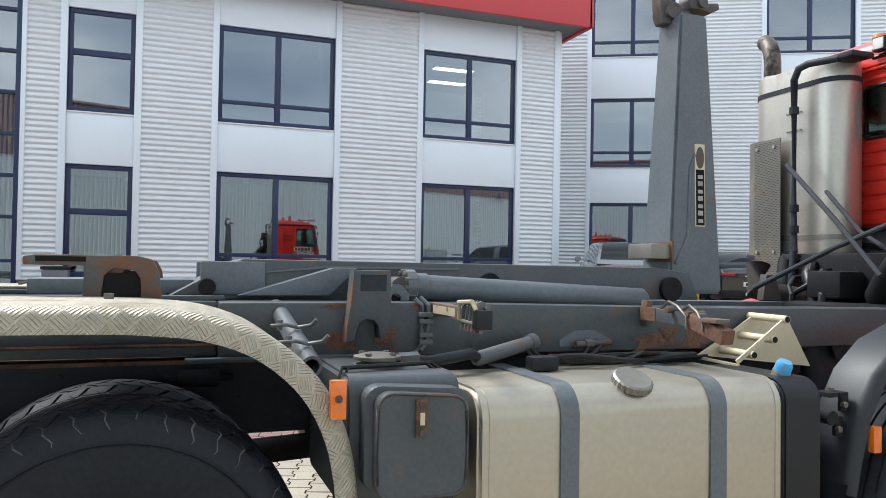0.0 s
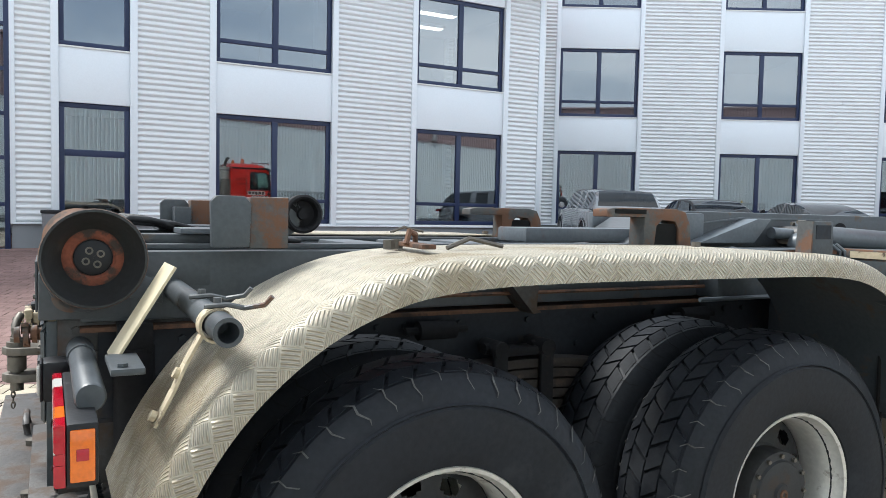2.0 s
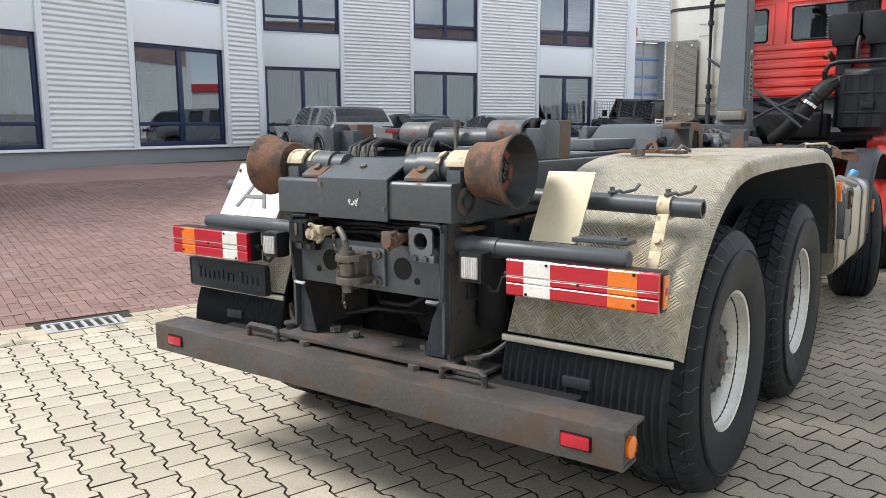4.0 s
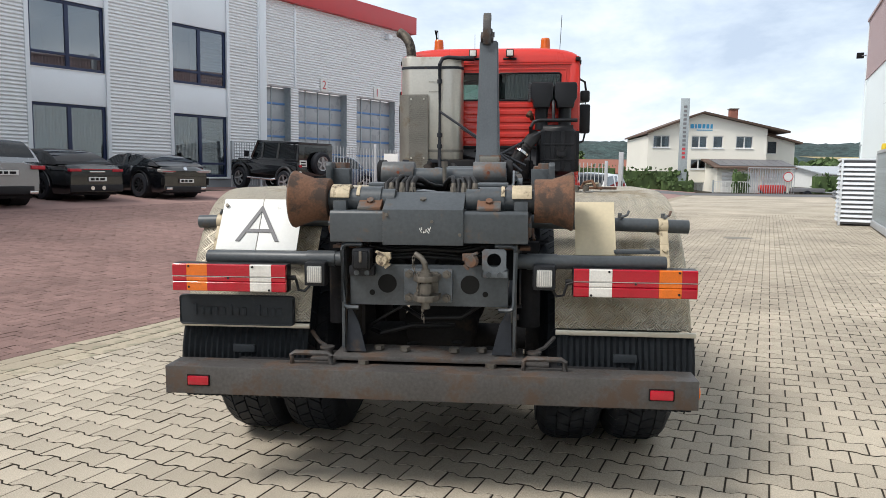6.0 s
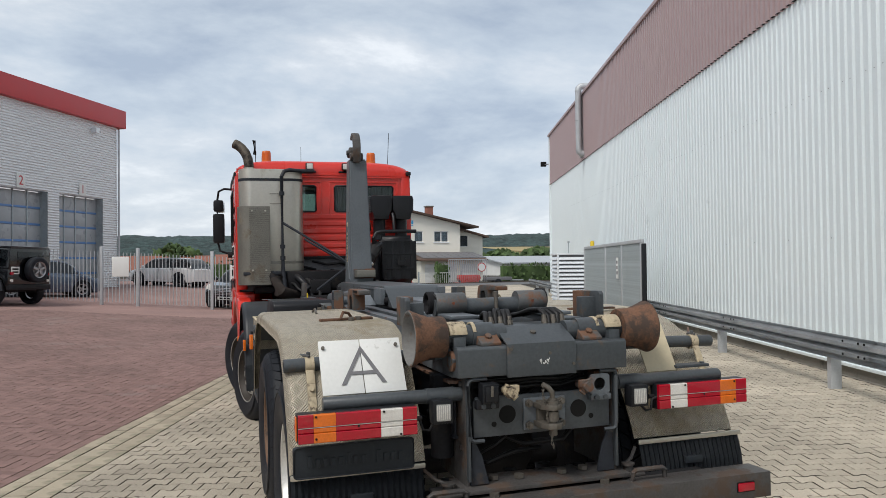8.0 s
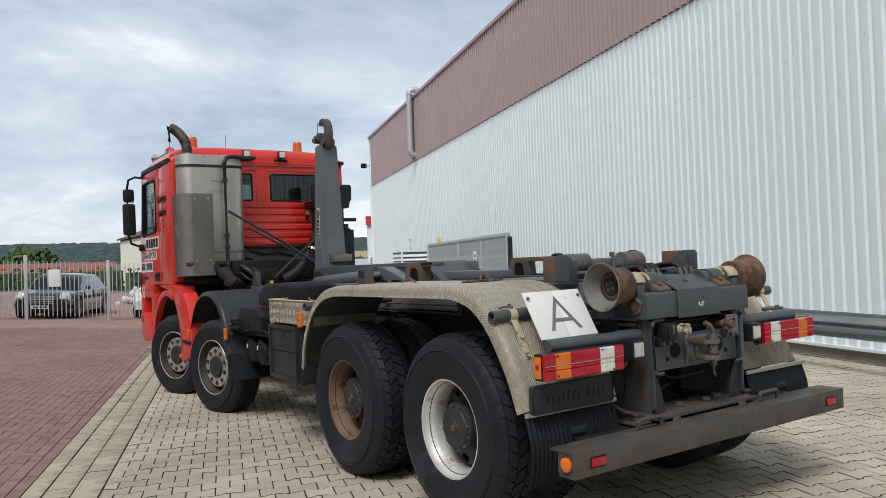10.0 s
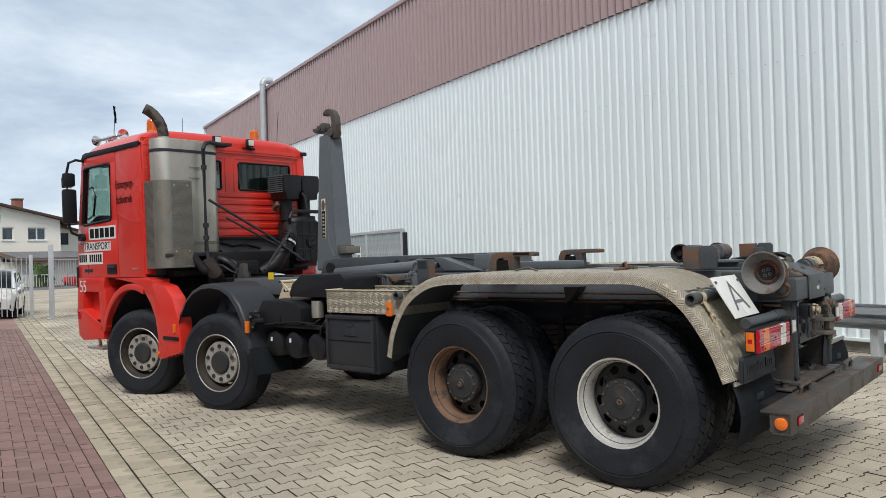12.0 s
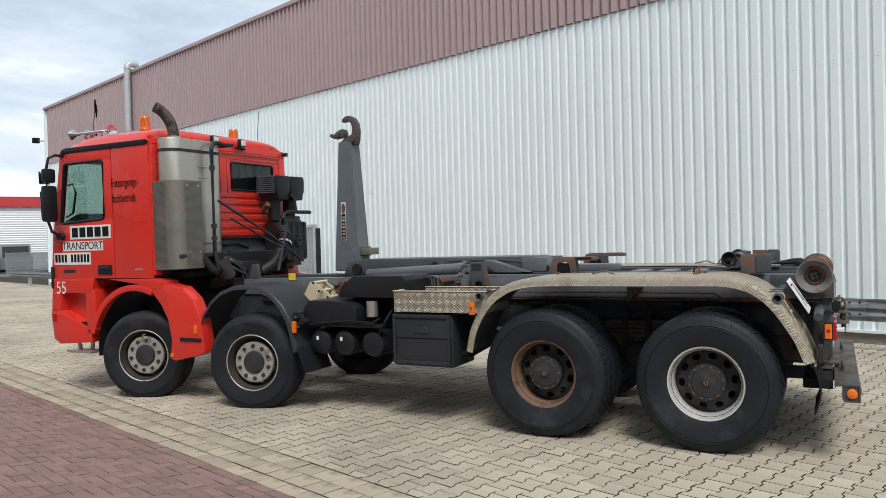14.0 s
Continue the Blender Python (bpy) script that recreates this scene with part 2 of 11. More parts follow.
def tread_plate(name, base, rough, metal, dirt, amount):
    """Aluminium with raised bars in alternating groups, laid out in the mesh's uv metres."""
    mat = material(name, base, rough, metal, 0.16, 3.0, 30.0, 0.0, dirt, amount, 2.2)
    n, lk = mat.node_tree.nodes, mat.node_tree.links
    bsdf = n["Principled BSDF"]

    def math_node(op, a, b=None):
        node = n.new("ShaderNodeMath")
        node.operation = op
        for i, v in enumerate((a, b)):
            if v is None:
                continue
            if isinstance(v, (int, float)):
                node.inputs[i].default_value = v
            else:
                lk.new(v, node.inputs[i])
        return node.outputs[0]
    tc = n.new("ShaderNodeTexCoord")
    mp = n.new("ShaderNodeMapping")
    mp.inputs["Rotation"].default_value = (0, 0, radians(45))
    mp.inputs["Scale"].default_value = (1 / 0.053, 1 / 0.053, 1)
    lk.new(tc.outputs["UV"], mp.inputs["Vector"])
    sep = n.new("ShaderNodeSeparateXYZ")
    lk.new(mp.outputs["Vector"], sep.inputs["Vector"])
    x, y = sep.outputs["X"], sep.outputs["Y"]
    par = math_node("FLOORED_MODULO", math_node("ADD", math_node("FLOOR", x), math_node("FLOOR", y)), 2.0)
    fx, fy = math_node("FRACT", x), math_node("FRACT", y)
    inv = math_node("SUBTRACT", 1.0, par)
    along = math_node("ADD", math_node("MULTIPLY", fx, par), math_node("MULTIPLY", fy, inv))
    over = math_node("ADD", math_node("MULTIPLY", fy, par), math_node("MULTIPLY", fx, inv))
    bars = math_node("SINE", math_node("MULTIPLY", over, math.tau * 5))
    bars = math_node("MULTIPLY", math_node("ADD", bars, 1.0), 0.5)
    ends = math_node("LESS_THAN", math_node("ABSOLUTE", math_node("SUBTRACT", along, 0.5)), 0.43)
    height = math_node("MULTIPLY", math_node("POWER", bars, 2.0), ends)
    # colour follows the relief: bar tops lighter, plate between them darker
    worn = n.new("ShaderNodeMapRange")
    worn.inputs["To Min"].default_value, worn.inputs["To Max"].default_value = 0.80, 1.22
    lk.new(height, worn.inputs["Value"])
    bar_tint = n.new("ShaderNodeMix")
    bar_tint.data_type, bar_tint.blend_type = "RGBA", "MULTIPLY"
    bar_tint.inputs[0].default_value = 1.0
    lk.new(bsdf.inputs["Base Color"].links[0].from_socket, bar_tint.inputs[6])
    lk.new(worn.outputs["Result"], bar_tint.inputs[7])
    lk.new(bar_tint.outputs[2], bsdf.inputs["Base Color"])
    b = n.new("ShaderNodeBump")
    b.inputs["Strength"].default_value, b.inputs["Distance"].default_value = 1.0, 0.0075
    lk.new(height, b.inputs["Height"])
    lk.new(b.outputs["Normal"], bsdf.inputs["Normal"])
    return mat


def glass(name, gloss=0.05, tint=(0.75, 0.82, 0.85), rough=0.0):
    """A flat pane: clear, with a gloss that grows with the angle."""
    mat = bpy.data.materials.new(name)
    mat.use_nodes = True
    n, lk = mat.node_tree.nodes, mat.node_tree.links
    n.remove(n["Principled BSDF"])
    out = n["Material Output"]
    tr, gl, mx, fr = n.new("ShaderNodeBsdfTransparent"), n.new("ShaderNodeBsdfGlossy"), n.new("ShaderNodeMixShader"), n.new("ShaderNodeLayerWeight")
    tr.inputs["Color"].default_value = (*tint, 1)
    gl.inputs["Roughness"].default_value = rough
    gl.inputs["Color"].default_value = (0.95, 0.97, 1.0, 1)
    fr.inputs["Blend"].default_value = 0.5
    pw, rg = n.new("ShaderNodeMath"), n.new("ShaderNodeMapRange")
    pw.operation, pw.inputs[1].default_value = "POWER", 4.0
    rg.inputs["To Min"].default_value = gloss
    lk.new(fr.outputs["Facing"], pw.inputs[0])
    lk.new(pw.outputs[0], rg.inputs["Value"])
    lk.new(rg.outputs["Result"], mx.inputs["Fac"])
    lk.new(tr.outputs["BSDF"], mx.inputs[1])
    lk.new(gl.outputs["BSDF"], mx.inputs[2])
    lk.new(mx.outputs["Shader"], out.inputs["Surface"])
    return mat


def lens_plastic(name, colour, glow=0.0):
    mat = material(name, colour, 0.14, 0.0, 0.16, 14.0, 120.0, 0.1, coat=0.6)
    n, lk = mat.node_tree.nodes, mat.node_tree.links
    wave = n.new("ShaderNodeTexWave")
    wave.bands_direction = "Z"
    wave.inputs["Scale"].default_value = 12.0
    tc = n.new("ShaderNodeTexCoord")
    lk.new(tc.outputs["Object"], wave.inputs["Vector"])
    b = n.new("ShaderNodeBump")
    b.inputs["Strength"].default_value, b.inputs["Distance"].default_value = 0.12, 0.002
    lk.new(wave.outputs["Fac"], b.inputs["Height"])
    lk.new(b.outputs["Normal"], n["Principled BSDF"].inputs["Normal"])
    return mat


RUST, DUST = (0.17, 0.075, 0.038), (0.21, 0.19, 0.16)
M_BEIGE = material("beige_concrete_paver", (0.445, 0.394, 0.318), 0.9, 0, 0.46, 0.5, 150, 0.9, (0.34, 0.30, 0.24), 0.20, 1.2, spread=0.10, island=0.10, spec=0.2)
M_RED = material("red_concrete_paver", (0.262, 0.170, 0.153), 0.88, 0, 0.30, 0.6, 150, 0.6, (0.275, 0.212, 0.194), 0.22, 0.4, spread=0.13, island=0.13, spec=0.2)
M_SLAB = material("weathered_border_slab", (0.42, 0.365, 0.28), 0.92, 0, 0.16, 1.5, 90, 0.5, (0.24, 0.235, 0.17), 0.40, 3.0, spread=0.15, island=0.15, spec=0.2)
M_JOINT = material("dark_joint_sand", (0.055, 0.048, 0.038), 0.95, 0, 0.35, 2, 80, 0.5, spec=0.1)
M_ASPHALT = material("grey_asphalt", (0.13, 0.13, 0.135), 0.9, 0, 0.2, 0.8, 150, 0.5)
M_GRASS = material("meadow_green", (0.085, 0.13, 0.045), 0.95, 0, 0.35, 0.03, 2.0, 0.4)
M_FIELD = material("ripe_field", (0.34, 0.27, 0.13), 0.95, 0, 0.2, 0.03, 2.0, 0.3)
# the forest green has the bluish haze of distance mixed into its colour
M_FOREST = material("far_forest", (0.034, 0.058, 0.056), 0.95, 0, 0.75, 0.05, 0.16, 1.0, bump_dist=6.0)
M_HEDGE = material("hedge_leaves", (0.055, 0.095, 0.026), 0.8, 0, 0.5, 2.0, 30, 0.8, island=0.35)
M_BUSH = material("tree_leaves", (0.06, 0.10, 0.03), 0.8, 0, 0.4, 1.5, 20, 0.6, island=0.35)
M_BARK = material("bark", (0.10, 0.075, 0.05), 0.9)
M_CORR = material("silver_corrugated_cladding", (0.74, 0.755, 0.765), 0.45, 0.15, 0.04, 0.4, 40, 0.03, (0.45, 0.455, 0.45), 0.08, 1.0)
M_PANEL = material("pale_smooth_panel", (0.735, 0.775, 0.81), 0.45, 0.1, 0.03, 0.5, 30, 0.02)
M_FRAME = material("dark_blue_window_frame", (0.008, 0.019, 0.066), 0.42, 0, 0.1)
M_FASCIA = material("red_fascia_paint", (0.50, 0.040, 0.045), 0.42, 0, 0.06)
M_PLINTH = material("grey_plinth_render", (0.235, 0.25, 0.265), 0.85, 0, 0.08, 1.0, 60, 0.3)
M_ROOM = material("office_room_paint", (0.30, 0.30, 0.29), 0.9, 0, 0.05)
M_BLIND = material("office_blind", (0.30, 0.31, 0.31), 0.8, 0, 0.05)
M_GLASS = glass("office_window_glass", 0.17, (0.50, 0.57, 0.61), 0.012)
M_DARKGLASS = glass("tinted_car_glass", 0.06, (0.09, 0.11, 0.12))
M_HALL = material("pale_trapezoid_sheet", (0.76, 0.83, 0.85), 0.42, 0.05, 0.035, 0.3, 25, 0.02, (0.52, 0.58, 0.60), 0.10, 0.6)
M_MAUVE = material("mauve_trapezoid_sheet", (0.40, 0.30, 0.305), 0.5, 0.0, 0.05, 0.3, 25, 0.02)
M_CONC = material("stained_concrete", (0.23, 0.215, 0.185), 0.92, 0, 0.2, 1.2, 60, 0.5, (0.13, 0.125, 0.11), 0.35, 2.0)
M_GALV = material("galvanised_steel", (0.47, 0.49, 0.51), 0.5, 0.3, 0.14, 3.0, 50, 0.06)
M_GATE = material("dull_galvanised_sheet", (0.36, 0.40, 0.415), 0.55, 0.25, 0.22, 6.0, 40, 0.05)
M_DOORBLUE = material("blue_door_profile", (0.10, 0.22, 0.46), 0.45, 0, 0.08)
M_DOORPANE = material("frosted_door_panel", (0.34, 0.36, 0.375), 0.3, 0, 0.08)
M_WHITE = material("white_paint", (0.72, 0.72, 0.70), 0.5, 0, 0.06)
M_NUM = material("red_number_paint", (0.50, 0.05, 0.06), 0.5)
M_HOUSE = material("cream_house_render", (0.84, 0.81, 0.72), 0.9, 0, 0.05, 0.3, 20, 0.2)
M_ROOF = material("brown_roof_tiles", (0.12, 0.075, 0.055), 0.8, 0, 0.2, 1.0, 20, 0.4)
M_BRICK = material("chimney_brick", (0.25, 0.10, 0.07), 0.9)
M_WOODTRIM = material("dark_wood_trim", (0.075, 0.045, 0.03), 0.7)
M_BLUESIGN = material("light_blue_sign", (0.05, 0.35, 0.62), 0.5)
# truck
M_CAB = material("red_truck_paint", (0.66, 0.032, 0.020), 0.30, 0, 0.05, 1.2, 30, 0.02, (0.50, 0.06, 0.045), 0.10, 2.0, coat=0.5, dirt_rough=0.5)
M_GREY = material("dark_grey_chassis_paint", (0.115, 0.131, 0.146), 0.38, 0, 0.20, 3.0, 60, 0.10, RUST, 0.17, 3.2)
M_SPRING = material("rusty_spring_steel", (0.036, 0.028, 0.024), 0.75, 0, 0.35, 8, 70, 0.3, (0.080, 0.056, 0.044), 0.35, 14.0)
M_LOCK = material("worn_rusty_grey_steel", (0.085, 0.086, 0.084), 0.6, 0.1, 0.25, 5, 60, 0.2, (0.15, 0.076, 0.045), 0.58, 7.0)
M_CABSIDE = glass("greenish_side_glass", 0.05, (0.72, 0.81, 0.77))
M_CABGLASS = glass("greenish_cab_glass", 0.06, (0.42, 0.50, 0.47))
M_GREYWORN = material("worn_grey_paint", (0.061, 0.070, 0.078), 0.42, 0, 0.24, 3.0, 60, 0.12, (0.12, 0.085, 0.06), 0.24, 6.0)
M_FRAMEDARK = material("black_chassis_frame", (0.029, 0.033, 0.041), 0.6, 0, 0.25, 4.0, 50, 0.15, (0.085, 0.062, 0.048), 0.22, 3.5, spec=0.25)
M_UNDER = material("grimy_axle_black", (0.016, 0.016, 0.018), 0.75, 0, 0.3, 6.0, 60, 0.3, (0.045, 0.035, 0.027), 0.25, 5.0, spec=0.2)
M_BUMPER = material("rusty_grey_bumper", (0.072, 0.068, 0.066), 0.5, 0.1, 0.35, 4.0, 70, 0.3, (0.085, 0.058, 0.043), 0.46, 5.0)
M_RUST = material("brown_rust", (0.150, 0.076, 0.045), 0.85, 0, 0.35, 8, 90, 0.4, (0.060, 0.040, 0.031), 0.5, 9.0)
M_TREAD = tread_plate("worn_tread_plate", (0.55, 0.495, 0.395), 0.50, 0.35, (0.41, 0.345, 0.245), 0.42)
M_TRAY = tread_plate("dull_tread_plate", (0.44, 0.40, 0.32), 0.5, 0.5, (0.27, 0.24, 0.19), 0.35)
M_RUBBER = material("worn_tyre_rubber", (0.0145, 0.017, 0.0225), 0.58, 0, 0.35, 5, 60, 0.25, (0.034, 0.037, 0.043), 0.30, 3.0, spec=0.25)
M_DUST = material("dried_dust_in_tyre_cuts", (0.10, 0.10, 0.098), 0.9, 0, 0.4, 20, 90, 0.3, (0.03, 0.03, 0.03), 0.35, 16)
M_FLAP = material("black_rubber_flap", (0.023, 0.028, 0.034), 0.55, 0, 0.2, 6, 60, 0.15, (0.06, 0.06, 0.06), 0.2, 5, spec=0.3)
M_PLASTIC = material("black_plastic", (0.013, 0.014, 0.017), 0.42, 0, 0.15, 5, 80, 0.12, (0.028, 0.028, 0.028), 0.15, 4, spec=0.3)
M_FENDER = material("grey_black_mudguard_plastic", (0.026, 0.029, 0.034), 0.45, 0, 0.15, 4, 80, 0.12, (0.065, 0.066, 0.067), 0.2, 3, spec=0.35)
M_STEEL = material("dull_stainless_steel", (0.56, 0.535, 0.47), 0.36, 0.78, 0.08, 3, 40, 0.03, (0.36, 0.32, 0.25), 0.18, 1.6, dirt_rough=0.5)
M_PERF = material("perforated_steel_shield", (0.25, 0.24, 0.21), 0.5, 0.7, 0.14, 4, 60, 0.1, (0.20, 0.17, 0.13), 0.3, 4)
M_TANK = material("brushed_aluminium_tank", (0.46, 0.42, 0.345), 0.38, 0.72, 0.08, 2.5, 40, 0.04, (0.40, 0.32, 0.20), 0.20, 1.3, dirt_rough=0.6)
M_SILVER = material("silver_wheel_paint", (0.70, 0.69, 0.66), 0.36, 0.45, 0.15, 6, 60, 0.1, (0.20, 0.16, 0.13), 0.24, 7)
M_OLDRIM = material("rusty_brown_rim", (0.17, 0.10, 0.062), 0.72, 0.1, 0.25, 6, 60, 0.2, (0.07, 0.05, 0.04), 0.4, 7)
M_GREYRIM = material("grey_front_rim", (0.40, 0.39, 0.36), 0.48, 0.4, 0.18, 6, 60, 0.12, (0.12, 0.09, 0.065), 0.3, 7)
M_GREASE = material("greasy_dark_steel", (0.030, 0.032, 0.033), 0.4, 0.2, 0.3, 7, 60, 0.15, (0.07, 0.05, 0.035), 0.25, 8, spec=0.4)
M_DUSTCUP = material("dusty_grey_cup", (0.16, 0.16, 0.155), 0.7, 0.1, 0.25, 8, 60, 0.2, (0.13, 0.08, 0.05), 0.35, 10)
M_REDRUST = material("orange_red_rust", (0.19, 0.058, 0.032), 0.85, 0, 0.4, 12, 90, 0.3, (0.045, 0.032, 0.026), 0.55, 14)
M_LOCKGREY = material("grey_paint_with_rusty_edges", (0.10, 0.105, 0.108), 0.5, 0.1, 0.22, 4, 60, 0.12, (0.17, 0.085, 0.05), 0.34, 6)
M_HUB = material("dark_hub_paint", (0.036, 0.038, 0.041), 0.5, 0.2, 0.2, 7, 70, 0.2, (0.062, 0.050, 0.042), 0.35, 9, spec=0.3)
M_WELL = material("greasy_rim_well", (0.040, 0.032, 0.026), 0.6, 0.1, 0.3, 8, 70, 0.3, (0.085, 0.060, 0.045), 0.3, 10.0)
M_SOOT = material("sooty_exhaust_steel", (0.13, 0.11, 0.088), 0.55, 0.5, 0.25, 5, 60, 0.15, (0.028, 0.024, 0.021), 0.5, 5)
M_BOLT = material("old_bolt_steel", (0.16, 0.145, 0.125), 0.55, 0.6, 0.2)
M_CHROME = material("chrome", (0.75, 0.76, 0.77), 0.12, 1.0, 0.04, 3, 40, 0.0)
M_PEEL = material("flaking_brown_rust", (0.155, 0.075, 0.045), 0.85, 0, 0.4, 18, 120, 0.5, (0.07, 0.045, 0.035), 0.45, 25)
M_CREAMWORN = material("worn_cream_paint", (0.50, 0.42, 0.29), 0.6, 0.1, 0.2, 6, 60, 0.15, (0.10, 0.075, 0.055), 0.36, 16)
M_CREAM = material("cream_painted_plate", (0.60, 0.52, 0.36), 0.55, 0, 0.08, 3, 60, 0.05, (0.33, 0.25, 0.16), 0.15, 5)
M_SIGN = material("scuffed_white_plate", (0.74, 0.75, 0.73), 0.5, 0, 0.05, 3, 60, 0.04, (0.42, 0.42, 0.39), 0.14, 6)
# black for lettering, also painted in where openings would be in shade
M_INKSHADE = material("black_paint_and_hole_shade", (0.010, 0.010, 0.010), 0.7, spec=0.15)
M_LRED = lens_plastic("red_lamp_lens", (0.42, 0.003, 0.018))
M_LAMBER = lens_plastic("amber_lamp_lens", (0.76, 0.165, 0.012))
M_LWHITE = lens_plastic("clear_lamp_lens", (0.72, 0.70, 0.66))
M_LGREY = lens_plastic("grey_work_lamp_lens", (0.40, 0.40, 0.385))
M_BEACON = lens_plastic("orange_beacon_dome", (0.62, 0.13, 0.010))
M_HOSE = material("black_hose", (0.016, 0.016, 0.017), 0.5, spec=0.3)
M_BLUECAP = material("blue_plastic_cap", (0.10, 0.36, 0.66), 0.45)
M_YELLOW = material("yellow_paint", (0.72, 0.52, 0.03), 0.5)
M_TRIMGREY = material("office_equipment", (0.16, 0.16, 0.17), 0.6)
# cars
M_BLACKCAR = material("black_car_paint", (0.004, 0.0045, 0.006), 0.12, 0, 0.05, 2, 20, 0.0, coat=1.0, spec=0.5)
M_GREYCAR = material("grey_car_paint", (0.30, 0.31, 0.32), 0.25, 0.4, 0.05, 2, 20, 0.0, coat=1.0)
M_WHITECAR = material("white_car_paint", (0.74, 0.74, 0.73), 0.25, 0, 0.03, 2, 20, 0.0, coat=1.0)
M_BLUECAR = material("blue_grey_car_paint", (0.065, 0.095, 0.15), 0.22, 0.3, 0.05, 2, 20, 0.0, coat=1.0)
M_ALLOY = material("alloy_wheel", (0.40, 0.40, 0.41), 0.35, 0.8, 0.1)

# ---- the yard: one sheet of ground that dips to a drain line ----
SITE = radians(-18.2)
UX, UY = math.cos(SITE), math.sin(SITE)
EDGE = 7.09


def site(u, v):
    """Plan metres along and across the yard's grain to world x and y."""
    return u * UX - v * UY, u * UY + v * UX


def lie(v):
    """The ground's height, across the grain."""
    if v < EDGE:
        return -0.065 + 0.012 * (EDGE - max(v, -30.0))
    return min(-0.065 + 0.055 * (v - EDGE), 0.63)


def ground_z(x, y):
    return lie(-x * UY + y * UX)


SITE_M = Matrix.Rotation(SITE, 4, "Z")
us = [-900, -300, -120, -60, -30, -15, 0, 15, 30, 45, 60, 90, 140, 220, 340, 500, 900, 1800]
vs = [-1500, -500, -200, -100, -60, -30, -10, -2.3, 3, EDGE - 0.01, EDGE + 0.01, 10, 15, 19.72, 30, 60, 120, 300, 900, 1500]
bm = grid_mesh([[(u, v, lie(v) - 0.009) for u in us] for v in vs])
ground = lone("ground", bm, M_JOINT, "dark earth and joint sand beneath the paved yard", "ground", kind="structure", at=SITE_M)


def pavers(name, u_cells, outline, high, mat, label):
    """Many pavers in one mesh: places (u, v, turned), one outline, tops a little uneven."""
    verts, faces = [], []
    k = len(outline)
    rnd = random.Random(7)
    for u, v, turned in u_cells:
        o = len(verts)
        dz, tx, ty = rnd.uniform(-0.0018, 0.0018), rnd.uniform(-0.012, 0.012), rnd.uniform(-0.012, 0.012)
        ring = [(-q, p) for p, q in outline] if turned else outline
        for inset, z in ((0.0, -0.03), (0.0, -0.0022), (0.0025, 0.0)):
            for p, q in ring:
                s = 1 - inset / 0.07
                verts.append((u + p * s, v + q * s, lie(v + q * s) + high + z + dz + tx * p + ty * q))
        for lay in (0, 1):
            for i in range(k):
                j = (i + 1) % k
                faces.append((o + lay * k + i, o + lay * k + j, o + lay * k + k + j, o + lay * k + k + i))
        faces.append(tuple(o + 2 * k + i for i in range(k)))
    mesh = bpy.data.meshes.new(name)
    mesh.from_pydata(verts, [], faces)
    mesh.materials.append(mat)
    mesh.materials.append(M_JOINT)
    mesh.polygons.foreach_set("material_index", [1 if i % (2 * k + 1) < k else 0 for i in range(len(faces))])
    ob = new(name, mesh)
    ob.matrix_basis = SITE_M
    return tagged(ob, label, "paving", kind="stuff")


PU, PV, GAP = 0.165, 0.2, 0.0035
a, b, k = PU / 2 - 0.0056, PV / 2 - 0.0046, 0.0125
S_STONE = [(-a - k, -b), (a + k, -b), (a + k, -0.066), (a - k, -0.034), (a - k, 0.034), (a + k, 0.066), (a + k, b), (-a - k, b), (-a - k, 0.066), (-a + k, 0.034), (-a + k, -0.034), (-a - k, -0.066)]
BRICK = [(-0.1 + GAP * 0.7, -0.05 + GAP * 0.7), (0.1 - GAP * 0.7, -0.05 + GAP * 0.7), (0.1 - GAP * 0.7, 0.05 - GAP * 0.7), (-0.1 + GAP * 0.7, 0.05 - GAP * 0.7)]
BEIGE_TOP = EDGE - 0.555
rows_b = int((BEIGE_TOP + 2.34) / PV)
DRAIN_U, DRAIN_V = site(0, 0)[0] - 3.72, 6.86
beige_cells, red_cells, slab_cells = [], [], []
for r in range(rows_b):
    v = BEIGE_TOP - PV * (r + 1.0)
    for c in range(-52, 150):
        beige_cells.append((c * PU, v + (PV / 2 if c % 2 else 0.0), False))
B_HALF = [(-a - k, -0.0454), (a + k, -0.0454), (a + k, -0.016), (a - k, 0.016), (a - k, 0.0454), (-a + k, 0.0454), (-a + k, 0.016), (-a - k, -0.016)]
edge_cells = [(c * PU, BEIGE_TOP - 0.05, False) for c in range(-52, 150, 2)]
RED_LOW = EDGE + 0.108
half_cells = []
for kk in range(-110, 200):
    for m in range(-60, 60):
        u0 = (kk + 4 * m) * 0.1
        if not -9 < u0 < 16 or kk > 94:
            continue
        if kk >= 0:
            red_cells.append((u0 + 0.05, RED_LOW + kk * 0.1 + 0.05, False))
            if kk >= 1:
                red_cells.append((u0 + 0.2, RED_LOW + kk * 0.1, True))
            else:
                half_cells.append((u0 + 0.2, RED_LOW + 0.05, False))
for i in range(125):
    red_cells.append((-8.9 + 0.2 * i, EDGE + 0.056, False))

# ---- paved sheets beyond the separate stones, road, meadow and hills ----


def flat(name, u0, u1, v0, v1, mat, label, lift=0.0, cat="paving", n=2):
    cuts = sorted({v0 + (v1 - v0) * j / n for j in range(n + 1)} | {b for b in (-30.0, EDGE, 19.727) if v0 < b < v1})
    bm = grid_mesh([[(u0 + (u1 - u0) * i / n, v, lie(v) + lift) for i in range(n + 1)] for v in cuts])
    return lone(name, bm, mat, label, cat, kind="structure", at=SITE_M)


